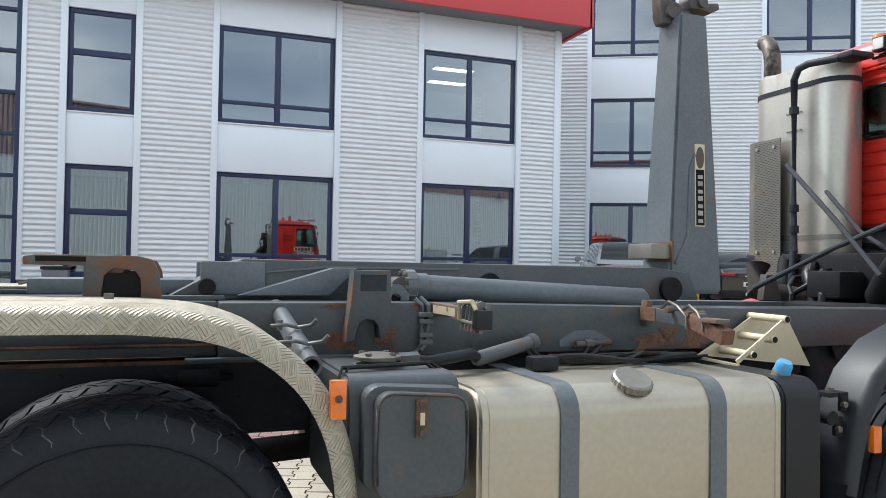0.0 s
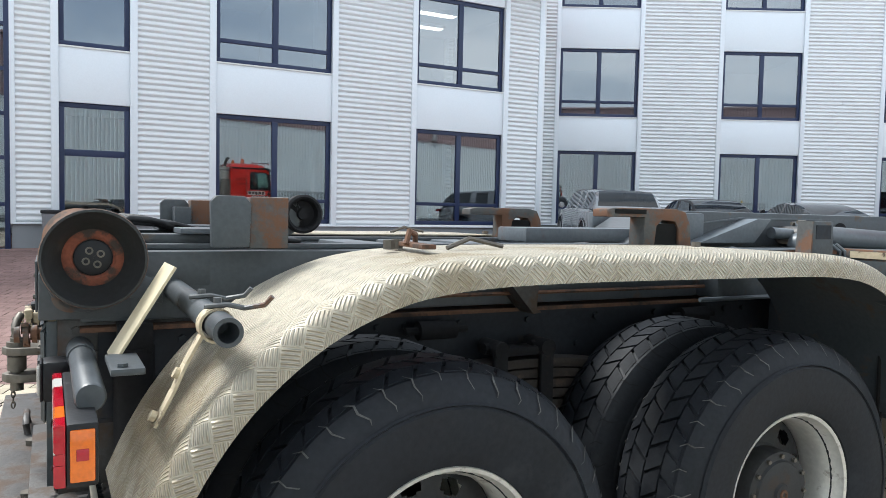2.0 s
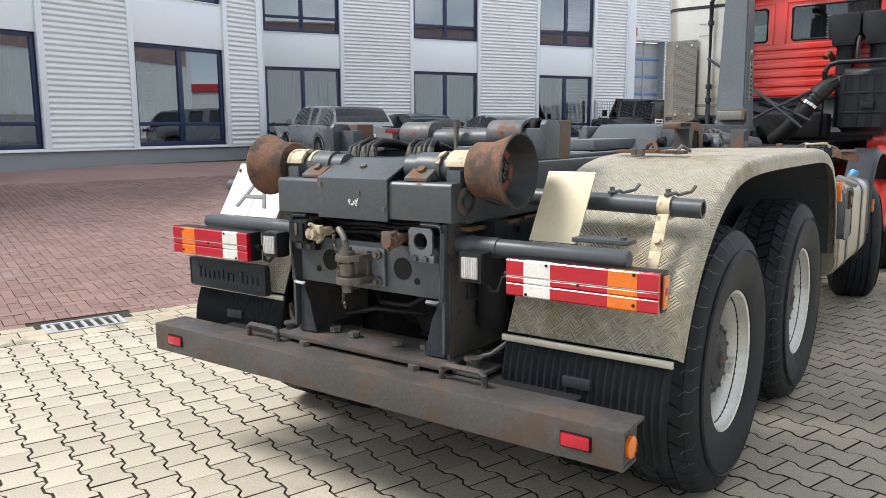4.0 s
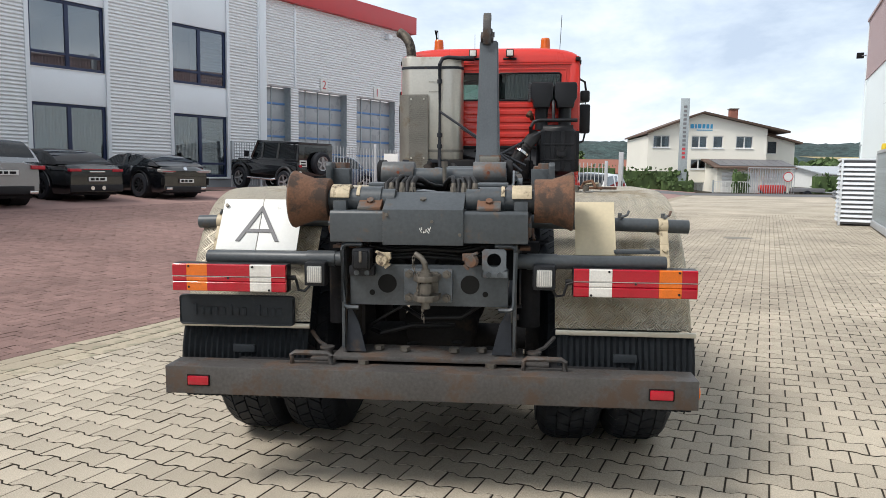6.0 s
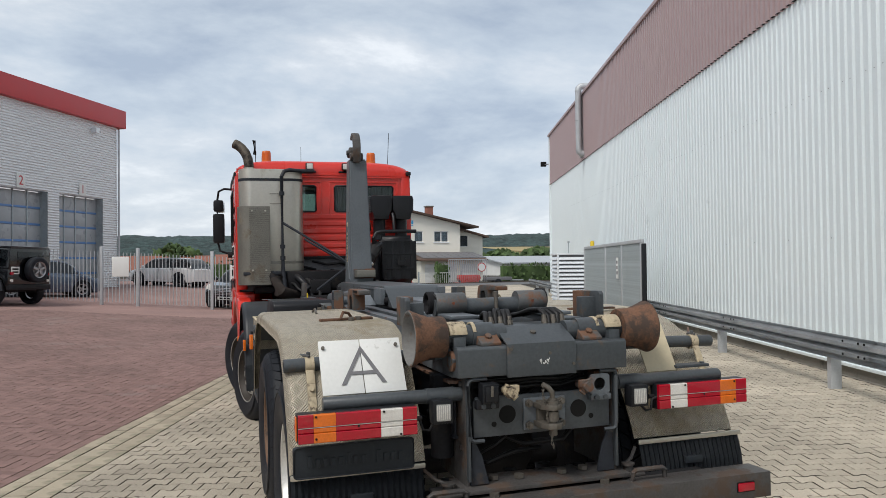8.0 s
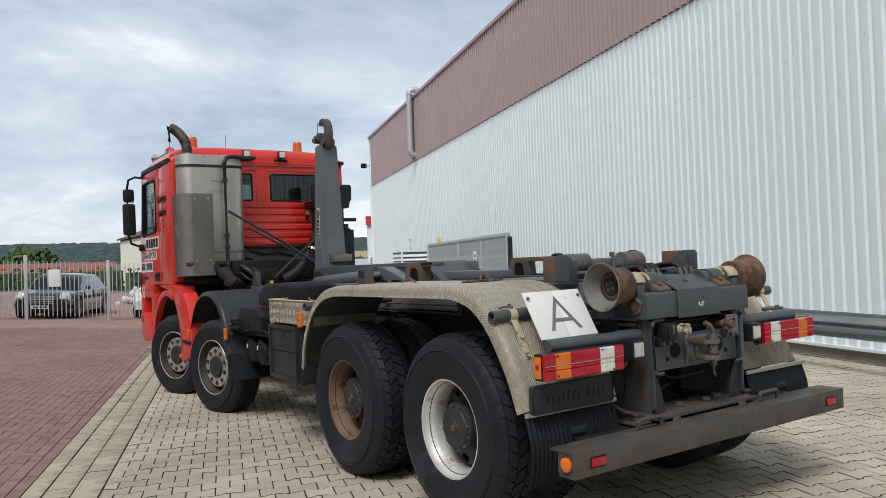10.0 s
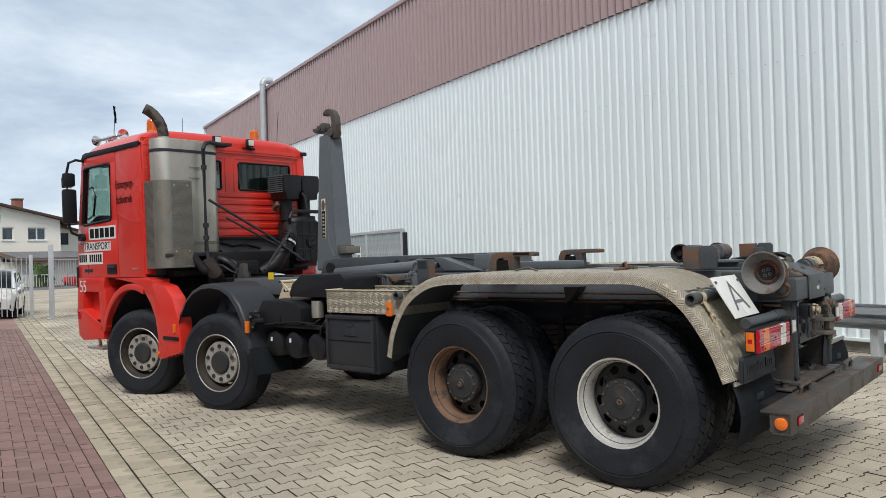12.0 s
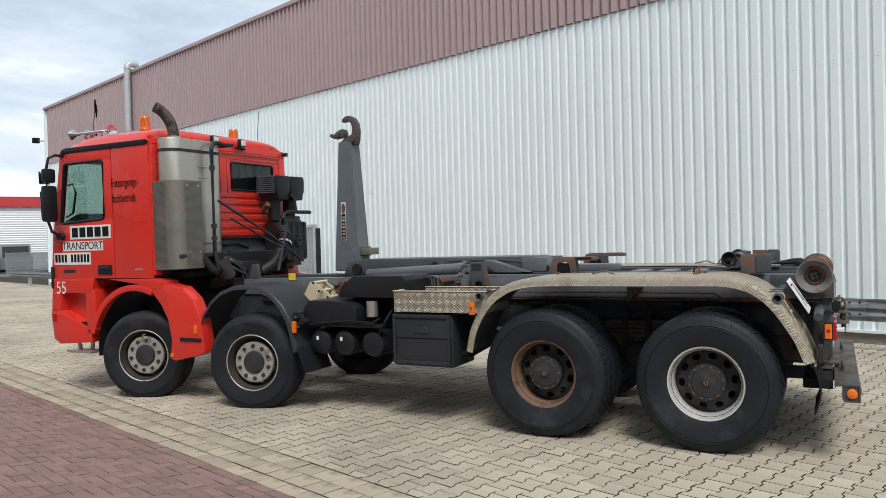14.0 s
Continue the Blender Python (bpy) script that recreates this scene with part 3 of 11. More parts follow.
flat("pavement_far", 24.65, 50.5, -2.34, EDGE - 0.555, M_BEIGE, "beige concrete paving towards the street", 0.0)
flat("border_near", -60, -8.95, EDGE - 0.555, EDGE, M_SLAB, "weathered border slabs at the yard's back end", -0.004)
flat("pavement_near", -60, -8.7, -2.34, EDGE - 0.555, M_BEIGE, "beige concrete paving at the yard's back end", 0.0)
flat("pavement_red_far", 16.0, 60.0, EDGE, 19.72, M_RED, "red concrete paving before the workshop bays", 0.0, n=1)
flat("pavement_red_flat", 16.0, 60.0, 19.72, 40, M_RED, "red concrete paving along the workshop", 0.0)
flat("pavement_red_back", -40, 16.0, EDGE + 9.4, 19.72, M_RED, "red concrete paving before the office", -0.003, n=1)
flat("pavement_red_side", -40, -8.55, EDGE, EDGE + 9.4, M_RED, "red concrete paving at the yard's back end", -0.003)
flat("gravel_strip", -60, 48, -2.42, -2.26, M_CONC, "stained gravel strip along the hall wall", 0.008)
flat("road", 50.5, 57.0, -140, 160, M_ASPHALT, "grey asphalt street beyond the yard", 0.01, "road")
flat("meadow", 57.0, 800, -700, 700, M_GRASS, "grass and gardens beyond the street", -0.3, "meadow")


def hill(name, d, z, amp, mat, label, base=-5, seed=0.0, rough=0.0):
    """A long low ridge on the horizon, at distance d."""
    rows = []
    for lay, (k, lift) in enumerate(((1.0, base), (1.05, 0.45), (1.12, 0.85), (1.2, 1.0), (1.45, 0.9))):
        row = []
        for i in range(601):
            a = radians(-75 + 150 * i / 600)
            h = z + amp * (noise.noise(Vector((math.sin(a) * 4 + seed, math.cos(a) * 4, seed))) + 0.45 * noise.noise(Vector((a * 30, seed, 2.0)))) + (rough * (noise.noise(Vector((a * 260, seed, lay))) + 0.6 * noise.noise(Vector((a * 700, seed, lay)))) if lay else 0)
            row.append((d * k * math.cos(a), d * k * math.sin(a), base if lay == 0 else base + (h - base) * lift))
        rows.append(row)
    return lone(name, grid_mesh(rows), mat, label, "hill", kind="structure")


hill("field_hill", 520, 9.0, 1.5, M_GRASS, "green meadow slope below the far wood", -4, 3.0)
hill("forest_hill", 820, 39, 4.5, M_FOREST, "dark wooded ridge on the horizon", -4, 7.0, 1.6)
bm = bmesh.new()
box(bm, 330, 345, -245, -150, -2, 9.5)
lone("ripe_field", bm, M_FIELD, "strip of ripe yellow grain field", "field", kind="structure", at=Matrix.Rotation(0.02, 4, "Z"))


def clumps(bm, n, place, size, seed):
    """Many small leaf clumps."""
    rnd = random.Random(seed)
    for _ in range(n):
        p = place(rnd)
        s = size * rnd.uniform(0.6, 1.4)
        m = Matrix.Translation(p) @ Euler((rnd.uniform(0, 6), rnd.uniform(0, 6), rnd.uniform(0, 6))).to_matrix().to_4x4() @ Matrix.Diagonal((s, s * rnd.uniform(0.5, 1), s * 0.25, 1))
        bmesh.ops.create_icosphere(bm, subdivisions=1, radius=1.0, matrix=m)
    return bm


def hedge(x0, y0, x1, y1, z, h, w, seed, label):
    d = Vector((x1 - x0, y1 - y0, 0))
    side = Vector((-d.y, d.x, 0)).normalized()
    ob = thing("hedge", label, "hedge", at=Matrix.Translation((x0, y0, z)))
    core = bmesh.new()
    m = Matrix.Translation(d / 2) @ Matrix.Rotation(math.atan2(d.y, d.x), 4, "Z")
    box(core, -d.length / 2, d.length / 2, -w * 0.36, w * 0.36, 0, h * 0.9, 0.05, m)
    part("core", core, M_HEDGE, ob)
    n = int(min(d.length * h * 18, 900))
    bm = clumps(bmesh.new(), n, lambda r: d * r.random() + side * (w / 2 * r.choice((-1, 1, r.uniform(-1, 1)))) + Vector((0, 0, h * r.uniform(0.05, 1.02))), 0.16, seed)
    tagged(part("foliage", bm, M_HEDGE, ob), kind="stuff")
    return ob


def tree(x, y, z, h, r, seed, label):
    ob = thing("tree", label, "tree", at=Matrix.Translation((x, y, z)))
    bm = bmesh.new()
    cyl(bm, (0, 0, 0), (0.1, 0, h * 0.6), 0.03 * h, 0.015 * h, 8)
    for i in range(5):
        a = i * 1.3
        cyl(bm, (0, 0, h * (0.3 + 0.05 * i)), (r * 0.6 * math.cos(a), r * 0.6 * math.sin(a), h * (0.6 + 0.05 * i)), 0.012 * h, 0.005 * h, 6)
    part("trunk", bm, M_BARK, ob)

    def place(rnd):
        while True:
            v = Vector((rnd.uniform(-1, 1), rnd.uniform(-1, 1), rnd.uniform(-1, 1)))
            if 0.35 < v.length < 1 + 0.2 * noise.noise(v * 2.5 + Vector((seed, 0, 0))):
                return Vector((v.x * r, v.y * r, h * 0.62 + v.z * h * 0.38))
    tagged(part("crown", clumps(bmesh.new(), 420, place, r * 0.16, seed), M_BUSH, ob), kind="stuff")
    return ob


# ---- corrugated walls ----


def waved(s0, s1, z0, z1, pitch, depth, upright, out, flat=0.76):
    """Corrugated sheet in a wall's plane (s along, z up); out: which way the ribs stand."""
    prof = []
    if upright:
        n = int(round((s1 - s0) / pitch))
        for i in range(n):
            a = s0 + i * pitch
            prof += [(a, 0.0), (a + pitch * flat, 0.0), (a + pitch * (flat + 0.10), -depth), (a + pitch * 0.90, -depth)]
        prof.append((s1, 0.0))
        rows = [[(p, out * d, z) for p, d in prof] for z in (z0, z1)]
    else:
        n = max(2, int(round((z1 - z0) / pitch)))
        step = (z1 - z0) / n
        for i in range(n):
            a = z0 + i * step
            for f, d in ((0.0, 0.0), (0.10, 0.0), (0.34, 0.88), (0.42, 1.0), (0.60, 1.0), (0.82, 0.62), (0.96, 0.1)):
                prof.append((a + step * f, depth * d))
        prof.append((z1, 0.0))
        rows = [[(s, out * d, z) for s in (s0, s1)] for z, d in prof]
    return grid_mesh(rows)


def window(parent_m, idx, s0, s1, z0, z1, style, label, blind=0.0):
    """A dark blue metal window with its panes, a sill and a reveal; y runs into the building."""
    ob = thing("window_%d" % idx, label, "window", kind="structure", at=parent_m)
    w = 0.105
    bm = bmesh.new()
    for q in ((s0, s1, z0, z0 + w), (s0, s1, z1 - w, z1), (s0, s0 + w, z0 + w, z1 - w), (s1 - w, s1, z0 + w, z1 - w)):
        box(bm, q[0], q[1], 0.05, 0.14, q[2], q[3], 0.006)
    part("window_frame", bm, M_FRAME, ob)
    panes, bars = [], []
    mid, low = (s0 + s1) / 2, z0 + (z1 - z0) * (0.22 if style != "narrow" else 0.58)
    if style == "narrow":
        bars = [(s0 + w, s1 - w, low - 0.07, low + 0.07)]
        panes = [(s0 + w, s1 - w, z0 + w, low - 0.07), (s0 + w, s1 - w, low + 0.07, z1 - w)]
    elif style == "plain":
        bars = [(mid - 0.07, mid + 0.07, z0 + w, z1 - w)]
        panes = [(s0 + w, mid - 0.07, z0 + w, z1 - w), (mid + 0.07, s1 - w, z0 + w, z1 - w)]
    else:
        bars = [(mid - 0.07, mid + 0.07, z0 + w, z1 - w), (s0 + w, mid - 0.07, low - 0.045, low + 0.045), (mid + 0.07, s1 - w, low - 0.045, low + 0.045)]
        for a, b in ((s0 + w, mid - 0.07), (mid + 0.07, s1 - w)):
            panes += [(a, b, z0 + w, low - 0.045), (a, b, low + 0.045, z1 - w)]
    for q in bars:
        part("glazing_bar", box(bmesh.new(), q[0], q[1], 0.045, 0.13, q[2], q[3], 0.006), M_FRAME, ob)
    for q in panes:
        p = part("pane", box(bmesh.new(), q[0] - 0.01, q[1] + 0.01, 0.085, 0.095, q[2] - 0.01, q[3] + 0.01), M_GLASS, ob, smooth=0)
        p.visible_shadow = False
    part("window_sill", box(bmesh.new(), s0 - 0.03, s1 + 0.03, -0.05, 0.06, z0 - 0.035, z0 - 0.002, 0.005), M_WHITE, ob)
    if blind:
        part("blind", box(bmesh.new(), s0 + w, s1 - w, 0.2, 0.22, z1 - blind * (z1 - z0), z1 - w), M_BLIND, ob, "pale vertical blind behind the glass")
    return ob


def wing(name, m, ends, columns, rows, top, label, windows_from):
    """An office wing: corrugated strips between columns of windows and pale panels, on a plinth."""
    idx = windows_from
    wall = thing(name, label, "wall", kind="structure", at=m)
    edges = [ends[0]] + [e for c in columns for e in c[:2]] + [ends[1]]
    for a, b in zip(edges[::2], edges[1::2]):
        part("corrugated_cladding", waved(a + 0.06, b - 0.06, 1.02, top, 0.126, 0.05, False, -1), M_CORR, wall, smooth=50)
        part("backing_wall", box(bmesh.new(), a - 0.02, b + 0.02, 0.03, 0.3, 0.9, top), M_PANEL, wall)
    for e in edges:
        bm = bmesh.new()
        box(bm, e - 0.075, e + 0.075, -0.075, 0.03, 1.02, top, 0.008)
        part("vertical_trim", bm, M_PANEL, wall)
    for s0, s1, style, blinds in columns:
        levels = [1.02] + [z for r in rows for z in r] + [top]
        for z0, z1 in zip(levels[::2], levels[1::2]):
            if z1 - z0 > 0.06:
                part("spandrel_panel", box(bmesh.new(), s0 + 0.075, s1 - 0.075, -0.02, 0.3, z0, z1, 0.01), M_PANEL, wall)
        for (z0, z1), bl in zip(rows, blinds):
            window(m, idx, s0 + 0.075, s1 - 0.075, z0, z1, style if style == "narrow" or z0 > 2 else style, "dark blue framed office window reflecting the clouded sky", bl)
            idx += 1
    part("plinth", box(bmesh.new(), ends[0], ends[1], -0.03, 0.3, -0.2, 1.0, 0.01), M_PLINTH, wall)
    part("ledge", box(bmesh.new(), ends[0] - 0.02, ends[1] + 0.02, -0.10, 0.02, 0.985, 1.02, 0.004), M_PANEL, wall)
    for z in [0.9] + [r[1] + 0.25 for r in rows]:
        part("storey_slab", box(bmesh.new(), ends[0], ends[1], 0.3, 7.0, z, z + 0.3), M_ROOM, wall)
    part("room_back_wall", box(bmesh.new(), ends[0], ends[1], 5.5, 5.7, 0.9, top), M_ROOM, wall)
    k = int((ends[1] - ends[0]) / 5)
    for i in range(k + 1):
        s = ends[0] + (ends[1] - ends[0]) * i / k
        part("room_partition", box(bmesh.new(), s - 0.06, s + 0.06, 0.3, 5.5, 0.9, top), M_ROOM, wall)
    return wall, idx


W1 = Matrix.Translation((0, 18.81, 0))
ROWS2 = ((1.05, 3.57), (4.75, 7.06))
wall_a, nxt = wing("wall_office_front", W1, (-2.7, 10.42), [(-1.90, -0.36, "narrow", (0, 0)), (1.32, 4.26, "wide", (0.0, 0)), (6.43, 9.26, "wide", (0, 0))], ROWS2, 8.0, "silver corrugated office front with pale panels on a grey plinth", 1)
W2 = Matrix.Translation((13.58, 22.12, 0)) @ Matrix.Rotation(radians(-28.8), 4, "Z")
ROWS3 = ((1.05, 3.57), (4.75, 7.06), (8.45, 10.75))
wall_b, nxt = wing("wall_office_side", W2, (-3.9, 15.55), [(-0.07, 2.78, "wide", (0, 0, 0)), (5.49, 8.35, "wide", (0, 0, 0)), (11.03, 13.84, "wide", (0.0, 0.0, 0))], ROWS3, 12.3, "silver corrugated three-storey office wing on a grey plinth", nxt)
part("corner_panel", box(bmesh.new(), 15.55, 15.95, -0.10, 6.0, 0.3, 12.3, 0.02), M_PANEL, wall_b)
part("flat_roof", box(bmesh.new(), -3.9, 15.95, 0.0, 9.0, 12.3, 12.6), M_PLINTH, wall_b)

# return wall, roof edge and glazed stair tower of the front wing
bm = box(bmesh.new(), 10.42, 10.6, 0.0, 6.0, -0.2, 8.0)
part("return_wall", bm, M_CORR, wall_a)
bm = bmesh.new()
box(bm, -12.0, 10.95, -0.85, 6.5, 8.0, 8.08)
part("soffit", bm, M_PLINTH, wall_a)
bm = box(bmesh.new(), -12.0, 11.0, -0.92, -0.80, 7.93, 9.1, 0.01)
box(bm, 10.93, 11.05, -0.92, 6.5, 7.93, 9.1, 0.01)
part("roof_fascia", bm, M_FASCIA, wall_a, "red painted roof fascia")
tower = thing("wall_stair_tower", "glazed stair tower with dark blue bars beside the office", "wall", kind="structure", at=W1)
for i in range(6):
    part("mullion", box(bmesh.new(), -2.82 - i * 1.1, -2.72 - i * 1.1, -0.08, 0.06, 0.4, 8.0, 0.008), M_FRAME, tower)
for z in (0.4, 1.35, 2.3, 3.2, 4.1, 5.0, 5.9, 6.8, 7.7):
    part("transom", box(bmesh.new(), -8.3, -2.76, -0.07, 0.05, z, z + 0.08, 0.008), M_FRAME, tower)
for i in range(5):
    p = part("pane", box(bmesh.new(), -3.82 - i * 1.1, -2.82 - i * 1.1, -0.01, 0.0, 0.45, 8.0), M_GLASS, tower, smooth=0)
part("rear_wall", box(bmesh.new(), -8.3, -2.75, 4.0, 4.2, 0.3, 8.0), M_ROOM, tower)
part("outer_wall", box(bmesh.new(), -30, -8.3, 0.0, 0.3, -0.3, 8.0), M_CORR, tower)

# the lit ceiling light seen behind one upper window
lit = bpy.data.materials.new("lit_ceiling_panel")
lit.use_nodes = True
lit.node_tree.nodes["Principled BSDF"].inputs["Emission Color"].default_value = (1, 0.86, 0.62, 1)
lit.node_tree.nodes["Principled BSDF"].inputs["Emission Strength"].default_value = 6.0
for x, y in ((8.2, 21.0), (8.6, 22.6)):
    lamp = thing("ceiling_light", "lit rectangular office ceiling light", "ceiling light", "office ceiling lights", at=Matrix.Translation((x, y, 7.2)))
    part("frame", box(bmesh.new(), -0.65, 0.65, -0.18, 0.18, 0.0, 0.1, 0.01), M_WHITE, lamp)
    part("diffuser", box(bmesh.new(), -0.6, 0.6, -0.15, 0.15, -0.012, 0.004), lit, lamp, "glowing diffuser")

# ---- workshop bays ----
W3 = W2 @ Matrix.Translation((0, 1.5, 0))
bay = thing("wall_workshop", "silver corrugated workshop wall with three tall sectional doors", "wall", kind="structure", at=W3)
DOORS = ((15.4, 18.97), (19.5, 23.1), (23.9, 27.3))
DTOP = 5.36
cuts = [13.5] + [e for d in DOORS for e in d] + [28.55]
for a, b in zip(cuts[::2], cuts[1::2]):
    part("corrugated_cladding", waved(a, b, 0.3, DTOP, 0.126, 0.045, False, -1), M_CORR, bay, smooth=50)
    part("backing_wall", box(bmesh.new(), a, b, 0.02, 0.5, 0.0, DTOP), M_PANEL, bay)
part("corrugated_cladding", waved(13.5, 28.5, DTOP, 9.4, 0.126, 0.045, False, -1), M_CORR, bay, smooth=50)
part("backing_wall", box(bmesh.new(), 13.5, 28.55, 0.02, 0.5, DTOP, 9.4), M_PANEL, bay)
part("roof_fascia", box(bmesh.new(), 13.4, 28.9, -0.35, 0.5, 9.36, 10.34, 0.02), M_FASCIA, bay, "red painted roof fascia")
part("end_wall", box(bmesh.new(), 28.4, 28.55, 0.0, 18, 0.0, 9.4), M_CORR, bay)
part("downpipe", cyl(bmesh.new(), (28.62, -0.08, 0.3), (28.62, -0.08, 9.3), 0.06, n=10), M_GALV, bay)
part("seam_trim", box(bmesh.new(), 19.2, 19.32, -0.07, 0.02, DTOP, 9.36, 0.01), M_PANEL, bay)
part("wall_lamp", box(bmesh.new(), 26.3, 26.6, -0.35, -0.04, 8.75, 9.0, 0.03), M_PANEL, bay)
for k, (a, b) in enumerate(DOORS):
    d = thing("door_%d" % (3 - k), "sectional workshop door with blue bars and frosted panels", "door", kind="structure", at=W3)
    part("reveal", box(bmesh.new(), b - 0.02, b + 0.02, 0.0, 0.5, 0.3, DTOP), M_GATE, d)
    for i in range(6):
        z0, z1 = 0.62 + i * 0.79, 0.62 + (i + 1) * 0.79
        part("door_bar", box(bmesh.new(), a, b, 0.36, 0.44, z0 - 0.05, z0 + 0.05, 0.006), M_DOORBLUE, d)
        for j in range(4):
            s0, s1 = a + (b - a) * j / 4, a + (b - a) * (j + 1) / 4
            part("door_panel", box(bmesh.new(), s0 + 0.03, s1 - 0.03, 0.39, 0.42, z0 + 0.05, z1 - 0.05, 0.004), M_DOORPANE, d)
    for j in range(5):
        s = a + (b - a) * j / 4
        part("door_post", box(bmesh.new(), s - 0.03, s + 0.03, 0.355, 0.43, 0.6, DTOP, 0.005), M_GATE, d)
    s = (a + b) / 2
    sign = thing("bay_number_sign", "white bay number sign with a red numeral", "sign", "bay numbers", at=W3)
    part("plate", box(bmesh.new(), s - 0.27, s + 0.27, -0.075, -0.045, 5.38, 6.02, 0.005), M_WHITE, sign)
    words("numeral", str(3 - k), 0.62, M_NUM, sign, Matrix.Translation((s, -0.08, 5.70)) @ Matrix.Rotation(radians(90), 4, "X"), "red numeral")

# ---- the hall ----
H = Matrix.Translation((21.74, -9.6, 0)) @ Matrix.Rotation(radians(-18.3), 4, "Z")
hall = thing("wall_hall", "pale trapezoid-sheet hall wall with a mauve upper band", "wall", kind="structure", at=H)
for a in range(-62, 10, 6):
    part("pale_sheet", waved(a, min(a + 6, 10.4), 0.24, 5.95, 0.2, 0.042, True, 1, 0.58), M_HALL, hall, smooth=0)
    part("mauve_sheet", waved(a, min(a + 6, 10.4), 5.93, 8.62, 0.2, 0.085, True, 1, 0.50), M_MAUVE, hall, "mauve upper sheet", smooth=0)
for ob in hall.children:
    if ob.name.startswith("mauve"):
        ob.location = (0, 0.05, 0)
# added black boxes: painted shade for the hollow lower ends of the ribs
bm = bmesh.new()
for i in range(362):
    box(bm, -62 + 0.2 * i + 0.002, -62 + 0.2 * i + 0.112, 0.001, 0.047, 5.931, 5.955)
tagged(part("rib_hollow_shade", bm, M_INKSHADE, hall, "black fillings painting the shade in the mauve ribs' open ends"), kind="stuff")
part("flashing", box(bmesh.new(), -62, 10.4, -0.04, 0.03, 0.20, 0.245, 0.004), M_HALL, hall)
part("plinth", box(bmesh.new(), -62, 10.4, -0.4, -0.03, -0.4, 0.22, 0.01), M_CONC, hall, "stained concrete plinth")
part("inner_wall", box(bmesh.new(), -62, 10.4, -0.4, -0.05, 0.22, 8.6), M_HALL, hall)
part("eaves_trim", box(bmesh.new(), -62, 10.45, -0.3, 0.10, 8.58, 8.70, 0.01), M_MAUVE, hall)
part("end_wall", box(bmesh.new(), 10.38, 10.5, -30, 0.04, -0.3, 8.66), M_HALL, hall)
part("flat_roof", box(bmesh.new(), -62, 10.4, -30, -0.2, 8.5, 8.6), M_GATE, hall)
bm = cyl(bmesh.new(), (0.0, 0.25, 6.32), (0.0, 0.25, 8.72), 0.12, n=18)
for pts in ([(0.0, 0.25, 8.70), (0.0, 0.23, 8.82), (0.0, 0.15, 8.90), (0.0, 0.02, 8.92), (0.0, -0.15, 8.92)], [(0.0, 0.25, 6.34), (0.0, 0.23, 6.22), (0.0, 0.15, 6.15), (0.0, 0.0, 6.14)]):
    tube(bm, pts, 0.135, 16)
for z in (6.7, 7.5, 8.3):
    cyl(bm, (0.0, 0.25, z), (0.0, 0.25, z + 0.05), 0.128, n=18)
cyl(bm, (0.24, 0.12, 6.0), (0.24, 0.12, 8.6), 0.06, n=10)
part("downpipe", bm, M_GALV, hall, "grey downpipe with bent ends")
bm = bmesh.new()
rnd = random.Random(5)
for i in range(-175, 20):
    for z in (4.28, 2.05):
        if (z > 4 and i % 3) or i % 7 == 0:
            cyl(bm, (i * 0.2 + 0.06, 0.0, z + rnd.uniform(-0.01, 0.01)), (i * 0.2 + 0.06, 0.008, z), 0.006, n=6)
tagged(part("sheet_screws", bm, M_GATE, hall, "row of dark sheet screws"), kind="stuff")

# crash rail along the hall
rail = thing("guard_rail", "galvanised steel crash rail on posts along the hall", "guard rail", kind="structure", at=H)
prof = [(0.70, 0.46), (0.66, 0.50), (0.74, 0.54), (0.74, 0.58), (0.66, 0.615), (0.74, 0.65), (0.74, 0.70), (0.66, 0.735), (0.70, 0.775)]
for i in range(-9, 4):
    s0, s1 = i * 4.0 - 22.0 + 20, i * 4.0 - 18.0 + 20
    if s0 > 13:
        continue
    bm = grid_mesh([[(s, 0.09 + p[0], p[1]) for s in (s0, s1 + 0.05)] for p in prof])
    bmesh.ops.solidify(bm, geom=bm.faces, thickness=0.006)
    part("rail_beam", bm, M_GALV, rail)
    for f in (0.0,):
        part("post", box(bmesh.new(), s0 + 1.10, s0 + 1.20, 0.60, 0.74, -0.2, 0.72, 0.006), M_GALV, rail)
    bm = bmesh.new()
    for ds in (0.12, 0.25, 0.6):
        cyl(bm, (s0 + ds, 0.84, 0.72), (s0 + ds, 0.85, 0.72), 0.015, n=8)
        cyl(bm, (s0 + ds, 0.84, 0.56), (s0 + ds, 0.85, 0.56), 0.015, n=8)
    tagged(part("rail_bolts", bm, M_INKSHADE, rail), kind="stuff")

# ---- the truck: x forward, y to its left, z up from the ground ----
T = thing("hooklift_truck", "red four-axle hook-lift truck with dark grey chassis, parked on the yard", "truck",
          at=Matrix.Translation((-2, 3.82, -0.036)) @ Matrix.Rotation(radians(-0.6), 4, "Z") @ Matrix.Rotation(radians(-0.65), 4, "X") @ Matrix.Rotation(radians(0.1), 4, "Y") @ Matrix.Translation((2, 0, 0)))
SIDES = (1, -1)


def planar_uv(bm):
    """uv in metres by each face's main direction."""
    uv = bm.loops.layers.uv.verify()
    bm.normal_update()
    for f in bm.faces:
        n = [abs(c) for c in f.normal]
        k = n.index(max(n))
        for lo in f.loops:
            c = lo.vert.co
            lo[uv].uv = ((c.y, c.z), (c.x, c.z), (c.x, c.y))[k]
    return bm


